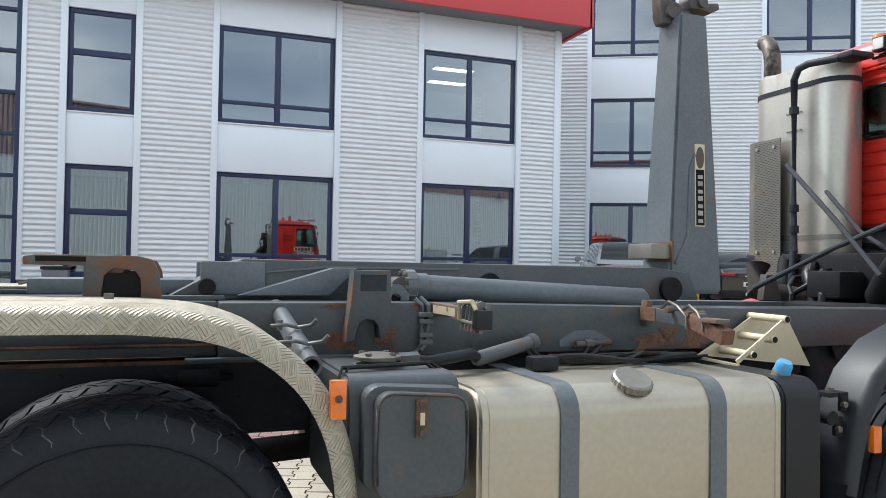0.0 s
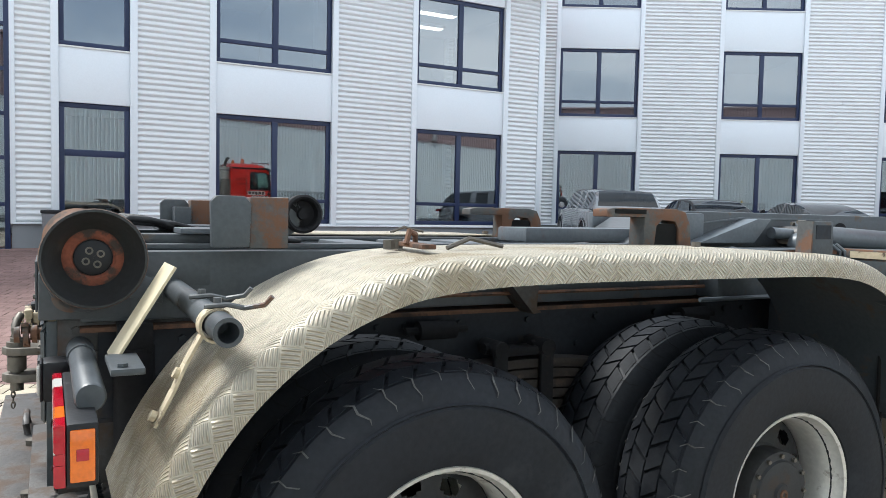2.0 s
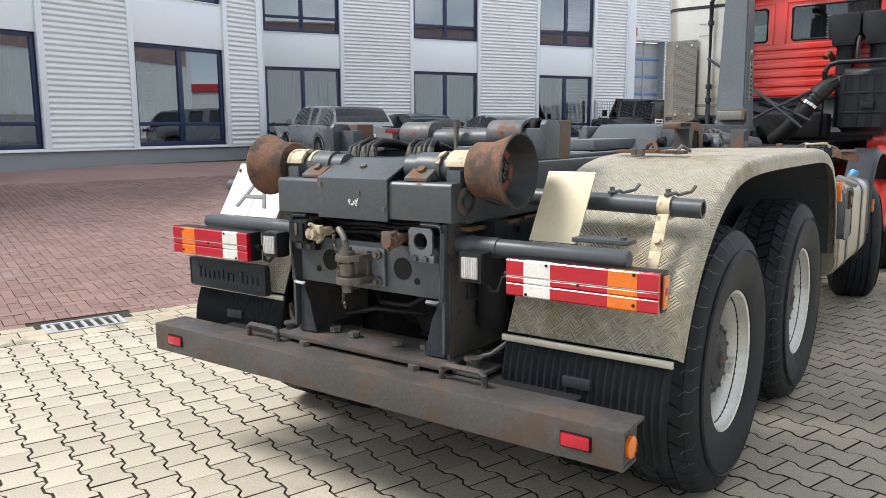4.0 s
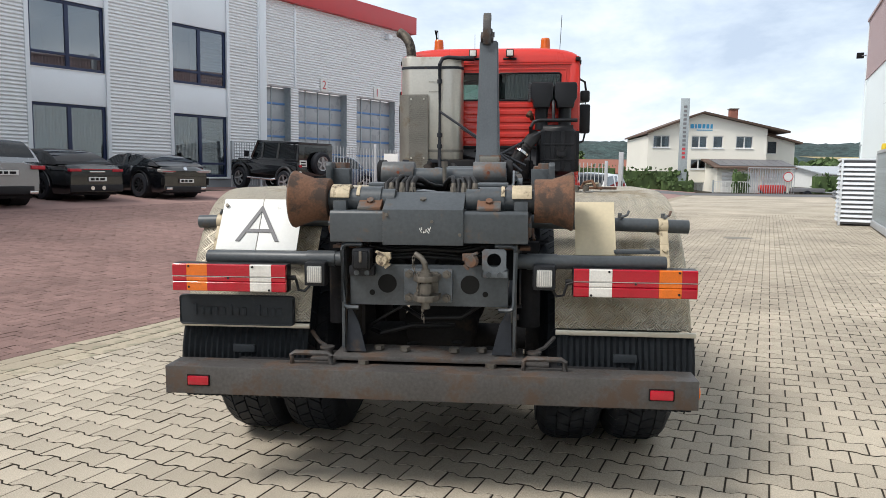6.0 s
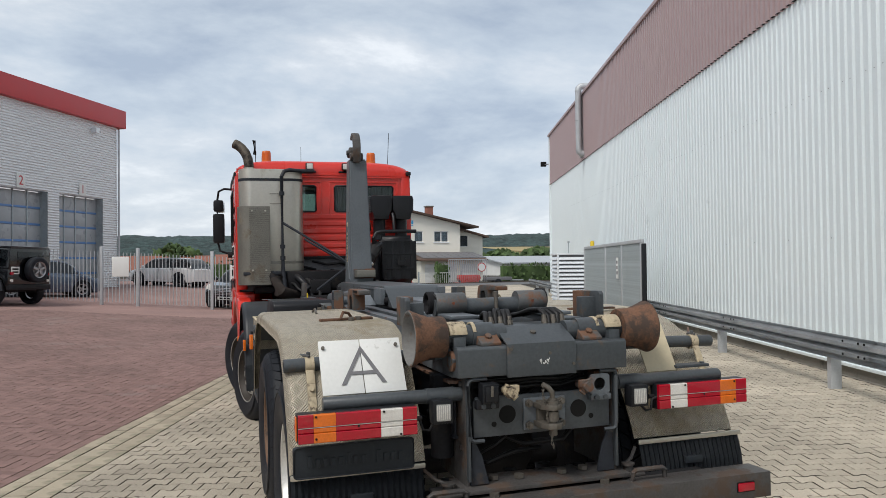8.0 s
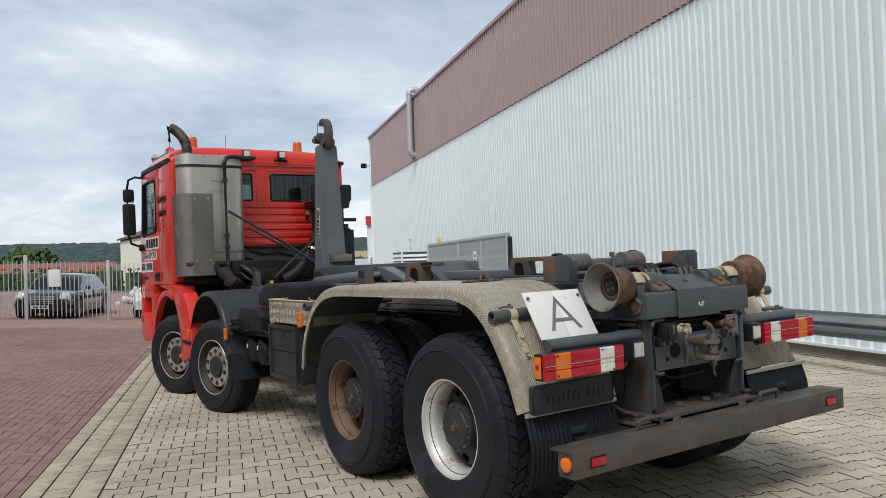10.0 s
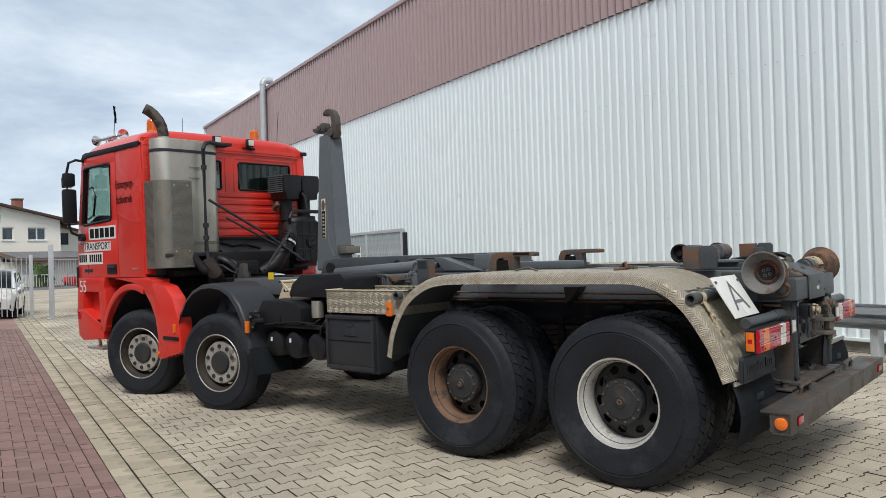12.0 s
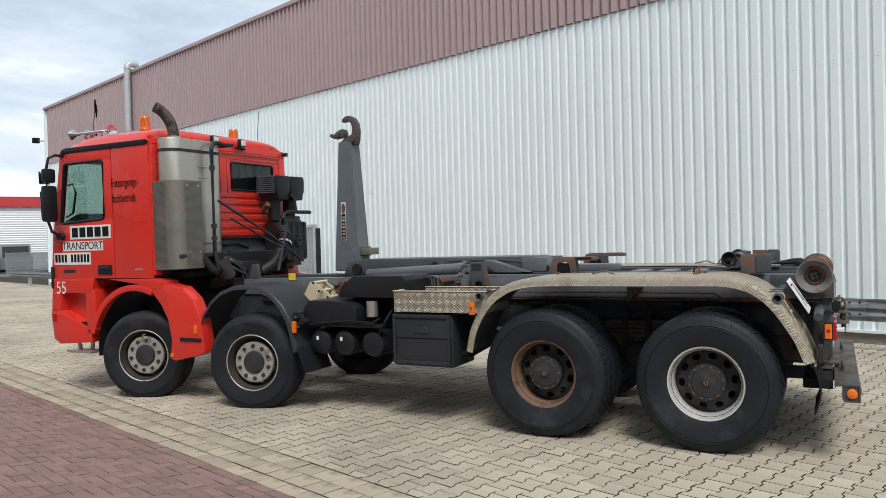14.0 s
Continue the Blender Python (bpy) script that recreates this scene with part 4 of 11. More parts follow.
def bar(bm, p0, p1, w, h, bev=0.0):
    """A square bar from point to point."""
    p0, p1 = Vector(p0), Vector(p1)
    m = Matrix.Translation((p0 + p1) / 2) @ frame_up(p1 - p0)
    n = (p1 - p0).length / 2
    return box(bm, -w / 2, w / 2, -h / 2, h / 2, -n, n, bev, m)


def bolts(bm, places, axis, r=0.012, h=0.012, n=6):
    for p in places:
        p = Vector(p)
        cyl(bm, p, p + Vector(axis) * h, r, n=n)
    return bm


def arc(cx, cz, r, a0, a1, n):
    return [(cx + r * math.cos(radians(a0 + (a1 - a0) * i / n)), cz + r * math.sin(radians(a0 + (a1 - a0) * i / n))) for i in range(n + 1)]


# -- wheels --
def tyre_mesh(r, w, rb, lugs):
    bm = bmesh.new()
    rt = r - 0.013 if lugs else r - 0.004
    h = w / 2
    prof = [(rb - 0.005, -h + 0.05), (rb + 0.012, -h + 0.012), (rb + 0.06, -h - 0.006), ((r + rb) / 2 + 0.03, -h - 0.012), (r - 0.10, -h - 0.006), (r - 0.062, -h + 0.004), (r - 0.036, -h + 0.017), (r - 0.020, -h + 0.034), (rt - 0.003, -h + 0.058)]
    ribs = [-h + 0.07]
    if not lugs:
        for c in (-0.075, -0.025, 0.025, 0.075):
            ribs += [c - 0.006, c - 0.004, c + 0.004, c + 0.006]
    ribs.append(h - 0.07)
    tread = []
    for i, q in enumerate(ribs):
        deep = (not lugs) and 0 < i < len(ribs) - 1 and (i - 1) % 4 in (1, 2)
        tread.append((rt - (0.012 if deep else 0), q))
    prof = prof + tread + [(a, -b) for a, b in prof[::-1]]
    prof += [(rb - 0.02, 0.1), (rb - 0.02, -0.1)]
    lathe(bm, prof, (0, 0, 0), (0, 1, 0), 56, closed=True)
    # raised line on the side wall
    for s in SIDES:
        lathe(bm, [(r - 0.10, s * (h + 0.008)), (r - 0.096, s * (h + 0.014)), (r - 0.09, s * (h + 0.008))], (0, 0, 0), (0, 1, 0), 56)
    bmesh.ops.recalc_face_normals(bm, faces=bm.faces)
    return bm


def tread_mesh(r, w, n):
    """The worn blocks of a drive tyre."""
    bm = bmesh.new()
    rt, h = r - 0.013, w / 2
    for i in range(n):
        a = math.tau * i / n
        for lo, hi, skew, off in ((-h + 0.045, -0.075, 0.35, 0.0), (0.075, h - 0.045, -0.35, 0.5), (-0.068, -0.004, -0.5, 0.25), (0.004, 0.068, 0.5, 0.75)):
            base = a + off * math.tau / n
            wide = 0.45 * math.tau / n
            ring = []
            for rr in (rt - 0.006, r):
                k = 1.0 if rr < r else 0.94
                for q, da in ((lo, -wide * k), (hi, -wide * k), (hi, wide * k), (lo, wide * k)):
                    ang = base + da + skew * wide * (1 if q == hi else -1)
                    rad = rr - (0.016 if abs(q) > h - 0.05 else 0.0)
                    ring.append(bm.verts.new((rad * math.cos(ang), q, rad * math.sin(ang))))
            bm.faces.new(ring[4:])
            for j in range(4):
                m = (j + 1) % 4
                bm.faces.new((ring[j], ring[m], ring[4 + m], ring[4 + j]))
    bmesh.ops.recalc_face_normals(bm, faces=bm.faces)
    return bm


def sipe_mesh(r, w, n):
    """Dusty zigzag cuts that run over a tyre's shoulder."""
    bm = bmesh.new()
    h = w / 2
    rnd = random.Random(8)
    run = [(r - 0.011, h - 0.052), (r - 0.0185, h - 0.034), (r - 0.0345, h - 0.0160), (r - 0.060, h - 0.0025), (r - 0.074, h + 0.0010)]
    for e in SIDES:
        for i in range(n):
            a = math.tau * (i + (0.5 if e > 0 else 0.0)) / n
            reach = rnd.choice((3, 4, 5, 5))
            left, right = [], []
            for k, (rad, q) in enumerate(run[:reach]):
                mid = a + e * (0.30 * k * 0.04 + (0.012 if k % 2 else -0.006)) + rnd.uniform(-0.004, 0.004)
                half = (0.007, 0.0085, 0.010, 0.007, 0.0025)[k] * rnd.uniform(0.5, 1.1) * 0.6
                for row, ang in ((left, mid - half), (right, mid + half)):
                    row.append(bm.verts.new(((rad + 0.0015) * math.cos(ang), e * (q + 0.0015), (rad + 0.0015) * math.sin(ang))))
            for k in range(len(left) - 1):
                bm.faces.new((left[k], right[k], right[k + 1], left[k + 1]))
    bmesh.ops.recalc_face_normals(bm, faces=bm.faces)
    return bm


def holed_disc(bm, rows, heights, segs, hole_rows, hole_of):
    """A dished wheel disc with its hand holes left open."""
    rings = [[bm.verts.new((r * math.cos(i * math.tau / segs), h, r * math.sin(i * math.tau / segs))) for i in range(segs)] for r, h in zip(rows, heights)]
    for k in range(len(rows) - 1):
        for i in range(segs):
            if k in hole_rows and hole_of(i, k):
                continue
            j = (i + 1) % segs
            bm.faces.new((rings[k][i], rings[k][j], rings[k + 1][j], rings[k + 1][i]))
    return bm


def mesh_of(name, bm, mat, smooth=35):
    ob = link(name, bm, mat, smooth)
    me = ob.data
    bpy.data.objects.remove(ob)
    return me


def ring_bolts(r, h, n, size, length):
    bm = bmesh.new()
    for i in range(n):
        a = i * math.tau / n
        cyl(bm, (r * math.cos(a), h, r * math.sin(a)), (r * math.cos(a), h + length, r * math.sin(a)), size, n=6)
    return bm


REAR_TYRE = mesh_of("tyre", tyre_mesh(0.568, 0.325, 0.292, 42), M_RUBBER, 30)
REAR_TREAD = mesh_of("tread", tread_mesh(0.568, 0.325, 42), M_RUBBER, 30)
SIPES = mesh_of("shoulder_cut", sipe_mesh(0.568, 0.325, 42), M_UNDER, 30)
SIPES_DUSTY = mesh_of("shoulder_cut", sipe_mesh(0.568, 0.325, 42), M_DUST, 30)
FRONT_TYRE = mesh_of("tyre", tyre_mesh(0.532, 0.325, 0.298, 0), M_RUBBER, 30)


def rear_rim(mat):
    bm = lathe(bmesh.new(), [(0.297, 0.118), (0.305, 0.135), (0.298, 0.147), (0.287, 0.143), (0.281, 0.11), (0.262, 0.085), (0.258, 0.0), (0.262, -0.02), (0.29, -0.13)], (0, 0, 0), (0, 1, 0), 48)
    return mesh_of("rim", bm, mat)


def rear_disc(mat):
    bm = holed_disc(bmesh.new(), (0.259, 0.232, 0.224, 0.190, 0.182, 0.165, 0.12), (-0.02, -0.005, -0.003, 0.0, 0.001, 0.004, 0.004), 80, (1, 2, 3), lambda i, k: i % 8 in ((2, 3, 4, 5) if k == 2 else (3, 4)))
    bmesh.ops.recalc_face_normals(bm, faces=bm.faces)
    return mesh_of("disc", bm, mat)


bm = lathe(bmesh.new(), [(0.17, -0.12), (0.165, 0.0), (0.15, 0.01), (0.150, 0.078), (0.146, 0.087), (0.118, 0.090), (0.112, 0.098), (0.040, 0.103), (0.034, 0.112), (0.0, 0.113)], (0, 0, 0), (0, 1, 0), 40)
REAR_HUB = mesh_of("hub", bm, M_HUB)
REAR_NUTS = mesh_of("nut_ring", ring_bolts(0.132, 0.087, 12, 0.0085, 0.012), M_BOLT, 0)
DRUM = mesh_of("brake_drum", lathe(bmesh.new(), [(0.0, -0.05), (0.24, -0.05), (0.24, -0.24), (0.0, -0.24)], (0, 0, 0), (0, 1, 0), 32), M_UNDER)
CAPRED = mesh_of("hub_centre", lathe(bmesh.new(), [(0.020, 0.112), (0.018, 0.117), (0.010, 0.117), (0.008, 0.112), (0.0, 0.112)], (0, 0, 0), (0, 1, 0), 12), M_RUST)
RIM_SILVER, RIM_RUSTY = rear_rim(M_SILVER), rear_rim(M_OLDRIM)
DISC_DARK = rear_disc(M_HUB)
bm = lathe(bmesh.new(), [(0.302, 0.12), (0.31, 0.14), (0.303, 0.152), (0.292, 0.148), (0.285, 0.11), (0.27, 0.09), (0.262, 0.03), (0.25, 0.02)], (0, 0, 0), (0, 1, 0), 48)
FRONT_RIM = mesh_of("rim", bm, M_WELL)
bm = lathe(bmesh.new(), [(0.307, 0.138), (0.311, 0.147), (0.303, 0.155), (0.295, 0.15)], (0, 0, 0), (0, 1, 0), 48)
FRONT_LIP = mesh_of("rim_lip", bm, M_GREYRIM)
bm = holed_disc(bmesh.new(), (0.252, 0.243, 0.222, 0.205, 0.19), (0.02, 0.03, 0.045, 0.055, 0.06), 60, (1,), lambda i, k: i % 6 in (2, 3, 4))
bmesh.ops.recalc_face_normals(bm, faces=bm.faces)
FRONT_DISC = mesh_of("disc", bm, M_WELL)
FRONT_FLANGE = mesh_of("flange", lathe(bmesh.new(), [(0.226, 0.05), (0.226, 0.092), (0.218, 0.102), (0.132, 0.104), (0.12, 0.098)], (0, 0, 0), (0, 1, 0), 48), M_GREYRIM)
bm = lathe(bmesh.new(), [(0.122, 0.05), (0.122, 0.10), (0.112, 0.125), (0.10, 0.13), (0.082, 0.13), (0.05, 0.142), (0.0, 0.145)], (0, 0, 0), (0, 1, 0), 28)
FRONT_HUB = mesh_of("hub", bm, M_HUB)
FRONT_NUTS = mesh_of("nut_ring", ring_bolts(0.176, 0.1, 10, 0.023, 0.016), M_HUB, 0)


def wheel(x, y, z, side, rim, others, label, steer=0.0):
    turn = Matrix.Translation((x, y * side, z)) @ Matrix.Rotation(radians(steer), 4, "Z") @ Matrix.Rotation(radians(x * 37), 4, "Y") @ (Matrix.Identity(4) if side > 0 else Matrix.Rotation(math.pi, 4, "Z"))
    ob = new("wheel", rim)
    ob.parent, ob.matrix_basis = T, turn
    tagged(ob, label)
    for name, me in others:
        kid = new(name, me)
        kid.parent = ob
        if name in ("tread", "nut_ring", "shoulder_cut"):
            tagged(kid, kind="stuff")


for s in SIDES:
    for x in (5.15, 3.45):
        wheel(x, 1.045, 0.507, s, FRONT_RIM, (("tyre", FRONT_TYRE), ("rim_lip", FRONT_LIP), ("disc", FRONT_DISC), ("flange", FRONT_FLANGE), ("hub", FRONT_HUB), ("nut_ring", FRONT_NUTS), ("brake_drum", DRUM)), "grey steel front wheel with round hand holes, steered to one side", 22.0 if x > 4 else 14.0)
    for x in (0.08, -1.285):
        rusty = x > 0 and s > 0
        wheel(x if s > 0 else x + 0.03, 1.055 if s > 0 else 1.075, 0.578, s, RIM_RUSTY if rusty else RIM_SILVER, (("tyre", REAR_TYRE), ("tread", REAR_TREAD), ("shoulder_cut", SIPES_DUSTY if s < 0 else SIPES), ("disc", DISC_DARK), ("hub", REAR_HUB), ("nut_ring", REAR_NUTS), ("hub_centre", CAPRED)), "rusty brown twin wheel" if rusty else "silver twin wheel with a dark hub")
        wheel(x, 0.705, 0.578, s, RIM_SILVER, (("tyre", REAR_TYRE), ("tread", REAR_TREAD), ("shoulder_cut", SIPES), ("brake_drum", DRUM)), "inner twin wheel")

# -- frame, axles, springs --
for s in SIDES:
    y0, y1 = 0.37 * s, 0.44 * s
    bm = bmesh.new()
    box(bm, -2.05, 6.2, 0.425 * s, 0.435 * s, 0.89, 1.175)
    box(bm, -2.05, 6.2, y0, y1, 1.168, 1.18)
    box(bm, -2.05, 6.2, y0, y1, 0.885, 0.898)
    part("frame_rail", bm, M_FRAMEDARK, T, "black bolted frame rail")
    bm = bmesh.new()
    rnd = random.Random(3)
    bolts(bm, [(-1.9 + 0.11 * i + rnd.uniform(-0.02, 0.02), 0.436 * s, rnd.choice((0.94, 1.02, 1.13))) for i in range(70)], (0, s, 0), 0.014, 0.012)
    tagged(part("frame_bolts", bm, M_FRAMEDARK, T), kind="stuff")
    far = 0.46 if s > 0 else 0.578
    bm = prism(bmesh.new(), [(0.42, 1.198), (4.15, 1.185), (4.15, 1.372), (2.6, 1.388), (1.2, 1.413), (0.42, 1.413)], "y", 0.33 * s, far * s, 0.010)
    box(bm, -2.1, 0.419, 0.33 * s, 0.46 * s, 1.198, 1.413, 0.010)
    # right rail takes the darker of the two greys, left rail the lighter
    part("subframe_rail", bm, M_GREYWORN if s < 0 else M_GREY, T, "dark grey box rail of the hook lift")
    part("rail_flange", box(bmesh.new(), -2.1, 3.0, 0.33 * s, 0.475 * s, 1.170, 1.184), M_RUST, T, "rusty flange strip")
    bm = tube(bmesh.new(), [(-1.75, 0.50 * s, 1.19), (-1.35, 0.50 * s, 1.19), (-1.27, 0.50 * s, 1.245), (-0.35, 0.50 * s, 1.245), (0.9, 0.50 * s, 1.245)], 0.008, 6)
    part("brake_pipe", bm, M_RUST, T)
    # leaf spring with its clamps
    spring = None
    for i in range(5):
        n = (0.66, 0.66, 0.58, 0.50, 0.42)[i]
        pts = [(-0.6 - n + 2 * n * k / 12, 0.987 - 0.040 * i - 0.085 * ((k - 6) / 6) ** 2 * (n / 0.66) ** 2) for k in range(13)]
        bm = prism(bmesh.new(), [(a, b + 0.017) for a, b in pts] + [(a, b - 0.017) for a, b in pts[::-1]], "y", (0.495 + 0.004 * (i % 2)) * s, (0.592 - 0.004 * (i % 2)) * s, 0.004)
        if spring is None:
            spring = part("leaf_spring", bm, M_SPRING, T, "rusty leaf spring stack")
        else:
            part("leaf", bm, M_SPRING, spring)
    for x in (-0.712, -0.507):
        part("spring_clamp", box(bmesh.new(), x - 0.030, x + 0.030, 0.592 * s, 0.618 * s, 0.70, 1.05, 0.012), M_UNDER, T)
        part("clamp_head", cyl(bmesh.new(), (x, 0.49 * s, 1.048), (x, 0.622 * s, 1.048), 0.032, n=18), M_UNDER, T)
        part("clamp_nut", cyl(bmesh.new(), (x - 0.045, 0.56 * s, 1.048), (x + 0.045, 0.56 * s, 1.048), 0.022, n=8), M_UNDER, T)
    part("clamp_bridge", box(bmesh.new(), -0.70, -0.525, 0.51 * s, 0.60 * s, 1.018, 1.052, 0.012), M_UNDER, T)
    bm = prism(bmesh.new(), [(-0.78, 0.56), (-0.44, 0.56), (-0.47, 0.74), (-0.52, 0.80), (-0.53, 0.85), (-0.57, 0.85), (-0.58, 0.82), (-0.645, 0.82), (-0.655, 0.85), (-0.695, 0.85), (-0.705, 0.80), (-0.75, 0.74)], "y", 0.46 * s, 0.62 * s, 0.012)
    trunnion = part("spring_trunnion", bm, M_UNDER, T)
    bm = lathe(bmesh.new(), [(0.0, 0.0), (0.115, 0.0), (0.115, 0.02), (0.09, 0.05), (0.07, 0.058), (0.0, 0.062)], (-0.612, 0.62 * s, 0.69), (0, s, 0), 24)
    part("trunnion_cap", bm, M_UNDER, trunnion)
    bm = prism(bmesh.new(), [(-0.66, 1.30), (-0.52, 1.30), (-0.53, 1.19), (-0.505, 1.175), (-0.545, 1.17), (-0.60, 1.23)], "y", 0.46 * s, 0.57 * s, 0.004)
    part("rail_gusset", bm, M_BUMPER, T)
    for x in (-1.0, 0.28):
        cyl_bm = cyl(bmesh.new(), (x, 0.50 * s, 1.12), (x + 0.15, 0.50 * s, 1.12), 0.035, n=12)
        cyl(cyl_bm, (x - 0.05, 0.50 * s, 1.12), (x + 0.20, 0.50 * s, 1.12), 0.014, n=8)
        part("brake_valve", cyl_bm, M_UNDER, T)
    bm = cyl(bmesh.new(), (-1.95, 0.47 * s, 0.78), (-1.95, 0.47 * s, 1.12), 0.06, n=14)
    box(bm, -2.0, -1.9, 0.42 * s, 0.52 * s, 1.10, 1.2, 0.01)
    part("brake_chamber", bm, M_UNDER, T)
for x, z in ((0.08, 0.578), (-1.285, 0.578), (5.15, 0.507), (3.45, 0.507)):
    bm = cyl(bmesh.new(), (x, -0.9, z), (x, 0.9, z), 0.075, n=14)
    if x < 1:
        bmesh.ops.create_uvsphere(bm, u_segments=20, v_segments=12, radius=0.24, matrix=Matrix.Translation((x, 0, z)) @ Matrix.Diagonal((1.0, 0.75, 1.0, 1)))
        cyl(bm, (x - 0.3, 0, z), (x + 0.45, 0, z + 0.03), 0.11, 0.08, 14)
    part("axle", bm, M_UNDER, T)
bm = bmesh.new()
for x in (-1.75, -0.62, 0.75, 1.9, 3.1, 4.4):
    box(bm, x - 0.04, x + 0.04, -0.42, 0.42, 0.98, 1.18, 0.01)
loose("cross_member", bm, M_FRAMEDARK, T)
part("drive_shaft", cyl(bmesh.new(), (-1.0, 0, 0.62), (4.3, 0, 0.9), 0.06, n=12), M_UNDER, T)
bm = box(bmesh.new(), 4.0, 5.9, -0.42, 0.42, 0.75, 1.38, 0.06)
cyl(bm, (3.4, 0, 0.95), (4.1, 0, 0.95), 0.22, 0.30, 18)
part("engine", bm, M_UNDER, T, "grimy engine and gearbox under the cab")
bm = bmesh.new()
tube(bm, [(4.2, 0.75, 1.62), (4.15, 0.72, 1.45), (4.35, 0.55, 1.38), (4.9, 0.3, 1.3)], 0.085, 12)
part("exhaust_pipe", bm, M_SPRING, T)

# -- tread plate mudguards over the twin wheels --
def rounded(line, n=3):
    """A finer, rounded run through a line of points."""
    out = []
    for k in range(len(line) - 1):
        p = [Vector(line[min(max(k + d, 0), len(line) - 1)]) for d in (-1, 0, 1, 2)]
        for i in range(n):
            t = i / n
            q = 0.5 * ((2 * p[1]) + (p[2] - p[0]) * t + (2 * p[0] - 5 * p[1] + 4 * p[2] - p[3]) * t * t + (3 * p[1] - p[0] - 3 * p[2] + p[3]) * t ** 3)
            out.append((q.x, q.y))
    return out + [tuple(line[-1])]


FRONT_RUN = [(0.81, 0.76), (0.775, 0.92), (0.725, 1.04), (0.655, 1.155), (0.57, 1.255), (0.46, 1.335), (0.33, 1.395), (0.18, 1.425), (0.0, 1.435), (-0.4, 1.438), (-0.8, 1.438)]
GUARDS = {1: rounded(FRONT_RUN + [(-1.2, 1.44), (-1.45, 1.437), (-1.60, 1.405), (-1.70, 1.36), (-1.79, 1.29), (-1.87, 1.20), (-1.95, 1.08), (-2.015, 0.965), (-2.08, 0.80)]),
          -1: rounded([(0.812, 0.76), (0.795, 0.92), (0.765, 1.05), (0.705, 1.175), (0.62, 1.275), (0.50, 1.36), (0.35, 1.412), (0.18, 1.432), (0.0, 1.437), (-0.4, 1.438), (-0.8, 1.438)] + [(-1.1, 1.432), (-1.30, 1.415), (-1.45, 1.38), (-1.60, 1.315), (-1.72, 1.235), (-1.83, 1.135), (-1.92, 1.02), (-1.985, 0.91), (-2.04, 0.79)])}
for s in SIDES:
    def widen(bm):
        for v in bm.verts:
            if v.co.y < 0:
                v.co.y -= 0.042 * min(1.0, max(0.0, (v.co.x + 1.4) / 1.8))
        return bm
    part("mudguard", widen(sheet(bmesh.new(), GUARDS[s][::-1], 0.60 * s, 1.25 * s, 0.006, 0.078)), M_TREAD, T, "worn tread-plate mudguard over the twin wheels", smooth=60)
    inner = []
    line = GUARDS[s]
    for k, p in enumerate(line):
        a, b = line[max(k - 1, 0)], line[min(k + 1, len(line) - 1)]
        d = Vector((b[0] - a[0], b[1] - a[1])).normalized()
        inner.append((p[0] - d.y * 0.014, p[1] + d.x * 0.014))
    bm = widen(sheet(bmesh.new(), inner[::-1], 0.61 * s, 1.20 * s, 0.004))
    part("guard_lining", bm, M_GREYWORN, T, smooth=60)
    bm = grid_mesh([[(-2.055 - 0.012 * (i % 2) - 0.05 * math.sin(j * 0.5), (0.61 + 0.64 * i / 44) * s, 0.785 - 0.38 * j / 6) for i in range(45)] for j in range(7)])
    bmesh.ops.solidify(bm, geom=bm.faces, thickness=0.012)
    bmesh.ops.recalc_face_normals(bm, faces=bm.faces)
    part("mud_flap", bm, M_FLAP, T, "ribbed black rubber flap", smooth=0)
    part("flap_clamp", box(bmesh.new(), -2.085, -2.07, 0.60 * s, 1.255 * s, 0.765, 0.79, 0.004), M_STEEL, T)
    part("flap_mark", box(bmesh.new(), -2.118, -2.10, 0.87 * s, 0.98 * s, 0.645, 0.685, 0.006), M_FLAP, T)
    # carrier tubes
    for x, z in ((-1.83, 1.272), (0.60, 1.262)):
        x2 = x if x < 0 else x + 0.035
        bm = lathe(bmesh.new(), [(0.0, 0.0), (0.034, 0.0), (0.034, 0.815), (0.024, 0.815), (0.024, 0.70), (0.0, 0.70)], (x + (0.05 if x > 0 else 0), 0.44 * s, z + (0.02 if x < 0 or s > 0 else 0.125)), (x2 - x - (0.03 if x > 0 else 0), 0.80 * s, -0.02 if x < 0 or s > 0 else -0.138), 22)
        part("carrier_tube", bm, M_GREYWORN, T, "steel carrier tube with an open end")
        for y in (0.92, 1.13):
            z = 1.272 if x < 0 else 1.262 if s > 0 else 1.262 + 0.125 - 0.172 * (y - 0.44)
            bm = tube(bmesh.new(), [(x - 0.03, y * s, z + 0.045), (x + 0.02, (y + 0.02) * s, z + 0.05), (x + 0.06, (y + 0.015) * s, z + 0.04), (x + 0.10, (y + 0.05) * s, z + 0.05), (x + 0.115, (y + 0.06) * s, z + 0.07)], 0.0065, 7)
            cyl(bm, (x, y * s, z + 0.03), (x, y * s, z + 0.065), 0.010, n=8)
            part("tube_clip", bm, M_LOCKGREY, T, "bent steel clip on the carrier tube")
        if x < 0:
            bm = lathe(bmesh.new(), [(0.0355, 0.0), (0.042, 0.0), (0.042, 0.045), (0.0355, 0.045)], (x2 - 0.004, 1.105 * s, z), (0, s, 0), 20)
            for a, b in (((x - 0.036, 0, z - 0.02), (x - 0.072, 0, z - 0.085)), ((x - 0.072, 0, z - 0.085), (x - 0.098, 0, z - 0.145)), ((x - 0.098, 0, z - 0.145), (x - 0.140, 0, z - 0.225))):
                bar(bm, (a[0], 1.128 * s, a[2]), (b[0], 1.128 * s, b[2]), 0.042, 0.008, 0.002)
